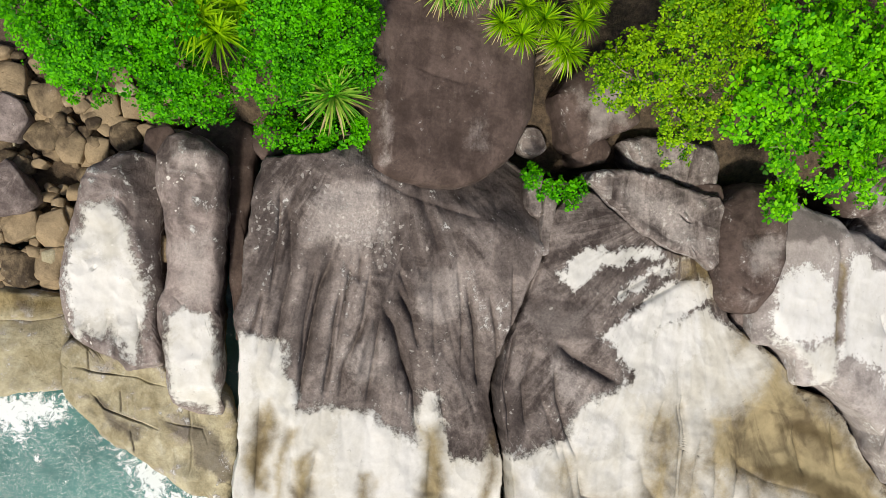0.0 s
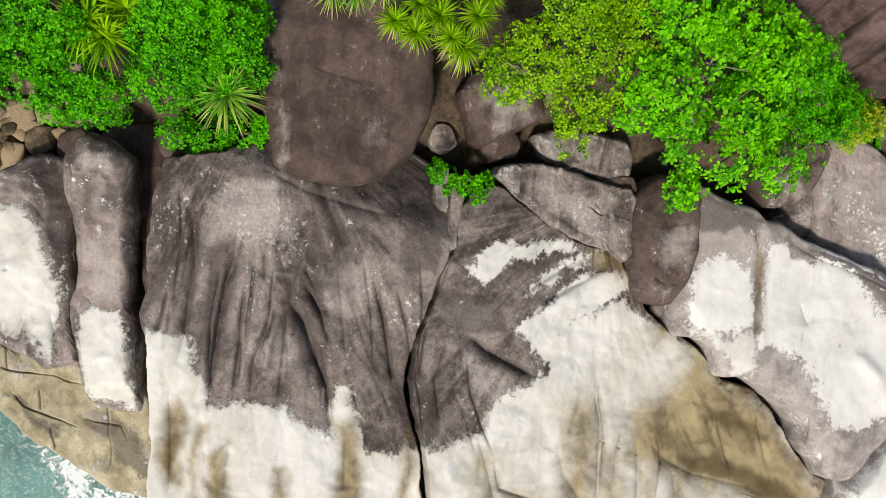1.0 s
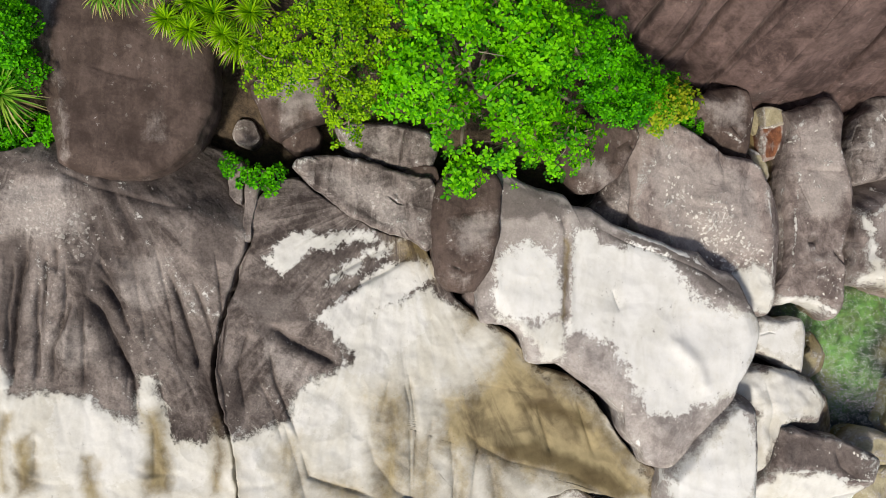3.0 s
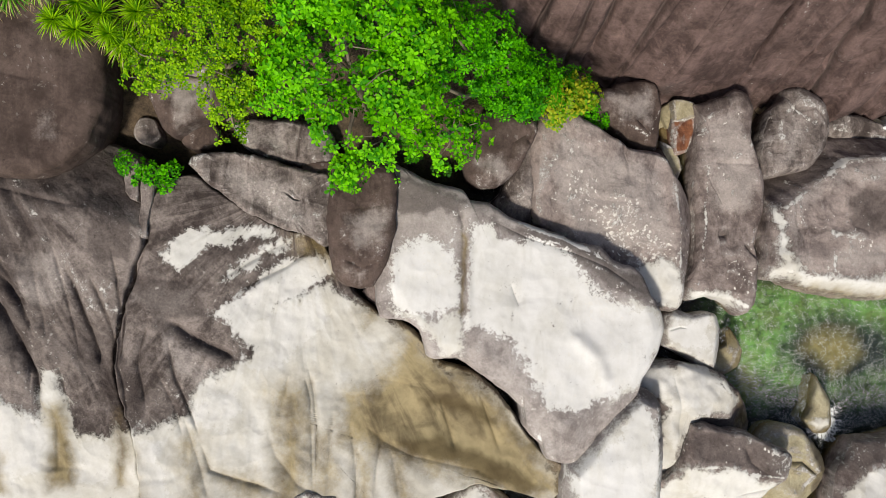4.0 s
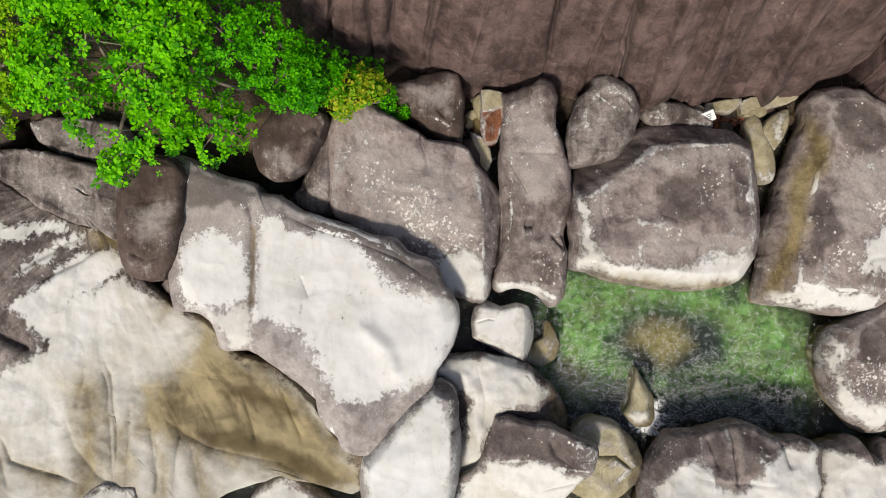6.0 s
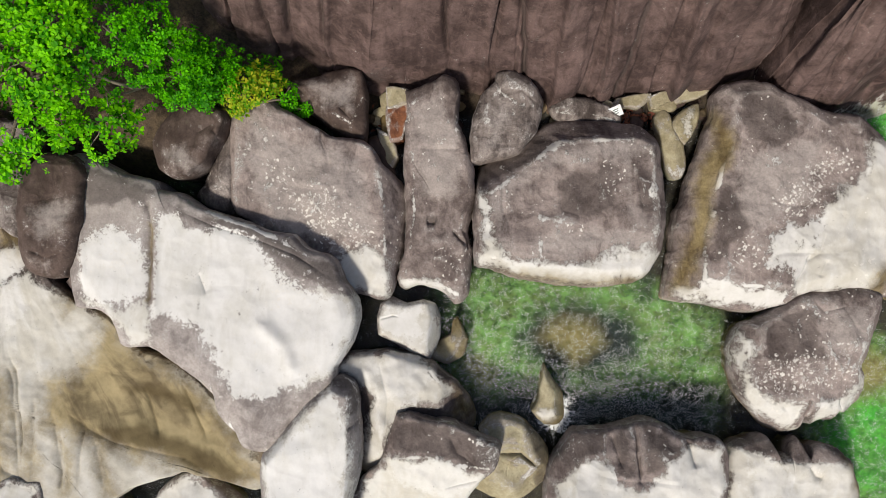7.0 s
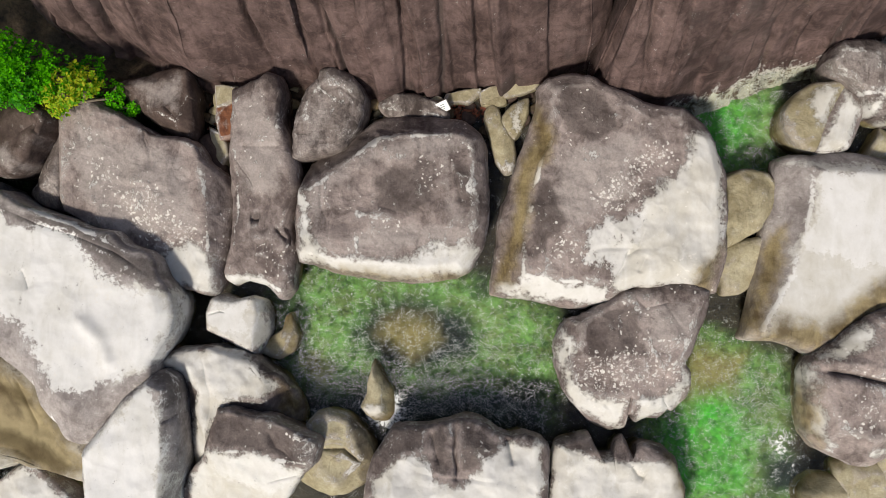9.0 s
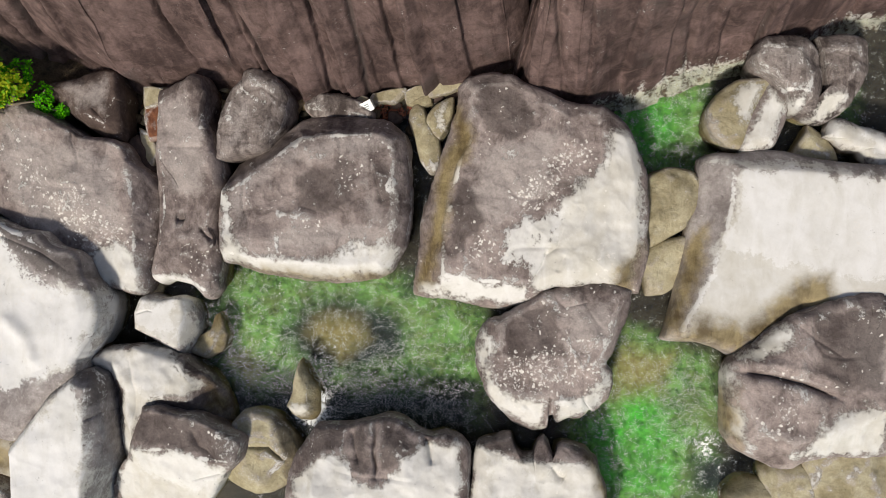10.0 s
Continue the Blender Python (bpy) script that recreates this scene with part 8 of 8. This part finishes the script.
def container(place, turn):
    """A washed-up white plastic box with a lid, a grip and a printed patch."""
    ob = empty("plastic_container", place)
    ob.rotation_euler = (radians(18), radians(-12), radians(turn))
    mats = []
    for nm, c in (("white_plastic", (0.82, 0.84, 0.83)), ("grey_print", (0.12, 0.17, 0.16))):
        m, t, b = nodes_of(nm)
        geo = t.nodes.new("ShaderNodeNewGeometry").outputs["Position"]
        t.links.new(mix(t, ramp(t, noise_of(t, geo, 20, 4), 0.3, 0.7), tuple(v * 0.85 for v in c), c), b.inputs["Base Color"])
        b.inputs["Roughness"].default_value = 0.4
        mats.append(m)

    def box(nm, sx, sy, sz, x, y, z, mat, bev=0.015):
        bm = bmesh.new()
        bmesh.ops.create_cube(bm, size=1)
        bmesh.ops.scale(bm, vec=(sx, sy, sz), verts=bm.verts)
        bmesh.ops.bevel(bm, geom=bm.edges[:], offset=bev, segments=2, affect="EDGES")
        bmesh.ops.translate(bm, vec=(x, y, z), verts=bm.verts)
        me = bpy.data.meshes.new(nm)
        bm.to_mesh(me)
        bm.free()
        me.materials.append(mat)
        part = new(nm, me)
        part.parent = ob

    box("body", 0.38, 0.30, 0.22, 0, 0, 0.11, mats[0], 0.03)
    box("lid", 0.40, 0.32, 0.03, 0, 0, 0.235, mats[0], 0.012)
    for k in range(3):
        box("print_bar", 0.16 - 0.03 * k, 0.03, 0.004, 0.02, 0.06 - 0.06 * k, 0.2525, mats[1], 0.001)
    return tagged(ob, "white washed-up plastic container with grey print", "container")



litter([(27.98, 4.89, 0.02, 0.35, 0.12, 160), (20.6, 4.45, 0.02, 0.2, 0.2, 60)], "drift of red-brown fallen leaves below the cliff")
container((27.34, 4.99, 0.45), 25)

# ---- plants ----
tree("shrub", "dense bright green shrub hanging over the stony beach", (-3.5, 4.2, 1.6), [(-5.09, 3.88, 4, 0.93, 0.7), (-4.15, 4.14, 4.4, 0.97, 0.7), (-3.85, 3.47, 4, 0.87, 0.7), (-3.11, 3.62, 3.8, 0.81, 0.7), (-3.11, 2.98, 3.4, 0.58, 0.7), (-2.42, 3.07, 3.4, 0.64, 0.7), (-5.04, 3.28, 3.6, 0.57, 0.7), (-5.77, 4.24, 4, 0.62, 0.7), (-3.53, 4.86, 4.6, 1.07, 0.7)], LEAF, 1, second=LEAF_SHADE, leaf=0.085, per_m2=115, category='shrub')
tree("shrub", "lime green shrub above the slab", (0.2, 4.6, 1.6), [(-1.2, 4.64, 4.2, 0.73, 0.7), (-0.48, 4.45, 4.4, 0.84, 0.7), (0.31, 4.8, 4.4, 0.78, 0.7), (-1.01, 3.67, 3.8, 0.75, 0.7), (-0.06, 3.9, 3.9, 0.75, 0.6), (0.79, 4.04, 3.8, 0.48, 0.7), (-0.67, 5.24, 4.8, 0.94, 0.7), (0.79, 5.05, 4.2, 0.44, 0.8)], LEAF, 2, second=LEAF_SHADE, leaf=0.085, per_m2=115, category='shrub')
tree("shrub", "low leafy shrub on the ledge beside the screwpine", (1.2, 2.9, 2.0), [(-0.81, 2.54, 2.9, 0.42, 0.7), (-0.1, 2.43, 2.9, 0.53, 0.6), (0.72, 2.66, 2.9, 0.55, 0.6), (1.23, 2.79, 2.9, 0.37, 0.7), (0.64, 2.21, 2.7, 0.32, 0.6)], LEAF, 3, leaf=0.09, per_m2=75, category='shrub', twigs=5)
tree("tree", "small-leaved lime green tree spreading over the rocks", (8.2, 4.6, 1.8), [(6.63, 4.35, 4.7, 0.66, 0.6), (7.23, 4.78, 5, 0.87, 0.6), (8.16, 5.24, 5.2, 0.92, 0.6), (8.35, 3.75, 4.4, 0.66, 0.6), (8.3, 3.25, 4.0, 0.45, 0.6), (8.74, 4.18, 4.6, 0.72, 0.6), (7.95, 6.27, 5.4, 1.13, 0.6), (9.32, 6.04, 5.2, 0.92, 0.6), (6.31, 4.66, 4.7, 0.38, 0.6)], LEAF_LIME, 4, second=LEAF_SHADE, leaf=0.085, per_m2=75, twigs=22)
tree("tree", "broad-leaved bright green almond tree over the boulders", (11.5, 4.8, 1.8), [(10.16, 4.51, 5.2, 0.92, 0.6), (11.1, 5.15, 5.2, 0.92, 0.6), (12.37, 4.35, 4.8, 0.88, 0.6), (10.97, 3.4, 4.6, 0.72, 0.6), (12.26, 3.19, 4.3, 0.85, 0.6), (11.26, 2.28, 3.9, 0.47, 0.6), (9.77, 4.01, 4.8, 0.65, 0.6), (11.74, 6.02, 5.2, 1.03, 0.6), (13.75, 3.25, 4, 0.74, 0.6), (12.85, 5.43, 5, 0.93, 0.6), (10.28, 6.19, 5.6, 1.01, 0.6)], LEAF_SUN, 5, second=LEAF_SHADE, leaf=0.13, twigs=26, per_m2=48, gaps=-0.62)
tree("shrub", "low green shrub with golden leaf tips beside the block", (16.0, 4.4, 1.2), [(15.24, 4.78, 3.2, 0.81, 0.6), (16, 4.73, 3, 0.67, 0.6), (14.9, 5.45, 3.4, 0.65, 0.6), (14.33, 5.06, 3.6, 0.72, 0.6), (14.57, 5.89, 3.8, 0.71, 0.6), (13.94, 4.23, 3.3, 0.73, 0.6), (13.72, 5.71, 4.2, 0.83, 0.6), (12.93, 4.81, 4.2, 0.83, 0.6)], LEAF, 6, leaf=0.1, per_m2=60, category='shrub', twigs=4)
tree("shrub", "low leafy green shrub at the foot of the cliff", (16.2, 4.6, 0.8), [(15.29, 5.49, 3, 0.67, 0.6), (15.89, 5.2, 2.8, 0.68, 0.6), (15.75, 4.63, 2.6, 0.55, 0.6), (16.49, 5.06, 2.6, 0.61, 0.6), (15.01, 4.77, 2.8, 0.60, 0.6), (17.2, 5.25, 2.0, 0.50, 0.6), (17.75, 4.7, 1.5, 0.38, 0.6), (18.2, 4.45, 1.35, 0.26, 0.6)], LEAF, 9, second=LEAF_SHADE, leaf=0.085, per_m2=75, category='shrub', twigs=3)
tree("shrub", "golden yellow shrub at the edge of the tree", (17.0, 3.9, 0.8), [(16.89, 4.69, 2.6, 0.55, 0.6), (17.42, 4.82, 2.5, 0.40, 0.6), (16.67, 4.34, 2.4, 0.34, 0.6)], LEAF_GOLD, 7, leaf=0.11, per_m2=60, category='shrub', twigs=3)
tree("shrub", "tiny bright green plant growing in the rock crack", (5.9, 2.2, 1.6), [(5.46, 2.2, 2.5, 0.32, 0.6), (5.99, 2.02, 2.5, 0.27, 0.6), (6.55, 2.08, 2.5, 0.27, 0.6), (6.39, 1.78, 2.5, 0.20, 0.6), (5.75, 1.86, 2.4, 0.19, 0.6)], LEAF, 8, leaf=0.1, category='plant', twigs=3, per_m2=60)
rosette("screwpine", "large yellow-green screwpine rosette among shrubs", (0.35, 3.36, 3.9), 0.99, 1, count=90)
rosette("screwpine", "young green screwpine rosette behind the boulder", (3.97, 5.48, 3.9), 0.56, 10, material=LEAF_LIME, count=110, foot=2.1)
rosette("screwpine", "young green screwpine rosette behind the boulder", (4.46, 5.3, 3.8), 0.63, 11, material=LEAF_LIME, count=110, foot=2.1)
rosette("screwpine", "young green screwpine rosette behind the boulder", (5.01, 5.78, 3.7), 0.7, 12, material=LEAF_LIME, count=110, foot=2.1)
rosette("screwpine", "young green screwpine rosette behind the boulder", (5.3, 5.24, 3.9), 0.56, 13, material=LEAF_LIME, count=110, foot=2.1)
rosette("screwpine", "young green screwpine rosette behind the boulder", (5.9, 5.85, 3.8), 0.63, 14, material=LEAF_LIME, count=110, foot=2.1)
rosette("screwpine", "young green screwpine rosette behind the boulder", (5.61, 5.09, 3.7), 0.7, 15, material=LEAF_LIME, count=110, foot=2.1)
rosette("screwpine", "young green screwpine rosette behind the boulder", (4.5, 5.94, 3.9), 0.56, 16, material=LEAF_LIME, count=110, foot=2.1)
rosette("screwpine", "young green screwpine rosette behind the boulder", (6.07, 6.37, 3.8), 0.63, 17, material=LEAF_LIME, count=110, foot=2.1)
rosette("screwpine", "straw-coloured screwpine rosette on top of the boulder", (2.49, 5.91, 4.1), 0.62, 40, material=BLADE, count=90, foot=3.0)
rosette("screwpine", "straw-coloured screwpine rosette on top of the boulder", (3, 6.01, 4.1), 0.62, 41, material=BLADE, count=90, foot=3.0)
rosette("screwpine", "straw-coloured screwpine rosette on top of the boulder", (3.63, 6.21, 4.1), 0.62, 42, material=BLADE, count=90, foot=3.0)
rosette("screwpine", "bright green palm-like screwpine with long arching leaves", (-2.54, 4.49, 4.4), 1.17, 30, material=LEAF_LIME, count=80, skirt=False)
rosette("screwpine", "bright green palm-like screwpine with long arching leaves", (-2.12, 4.21, 4.4), 0.94, 31, material=LEAF_LIME, count=80, skirt=False)
rosette("screwpine", "bright green palm-like screwpine with long arching leaves", (-1.78, 4.84, 4.4), 0.94, 32, material=LEAF_LIME, count=80, skirt=False)
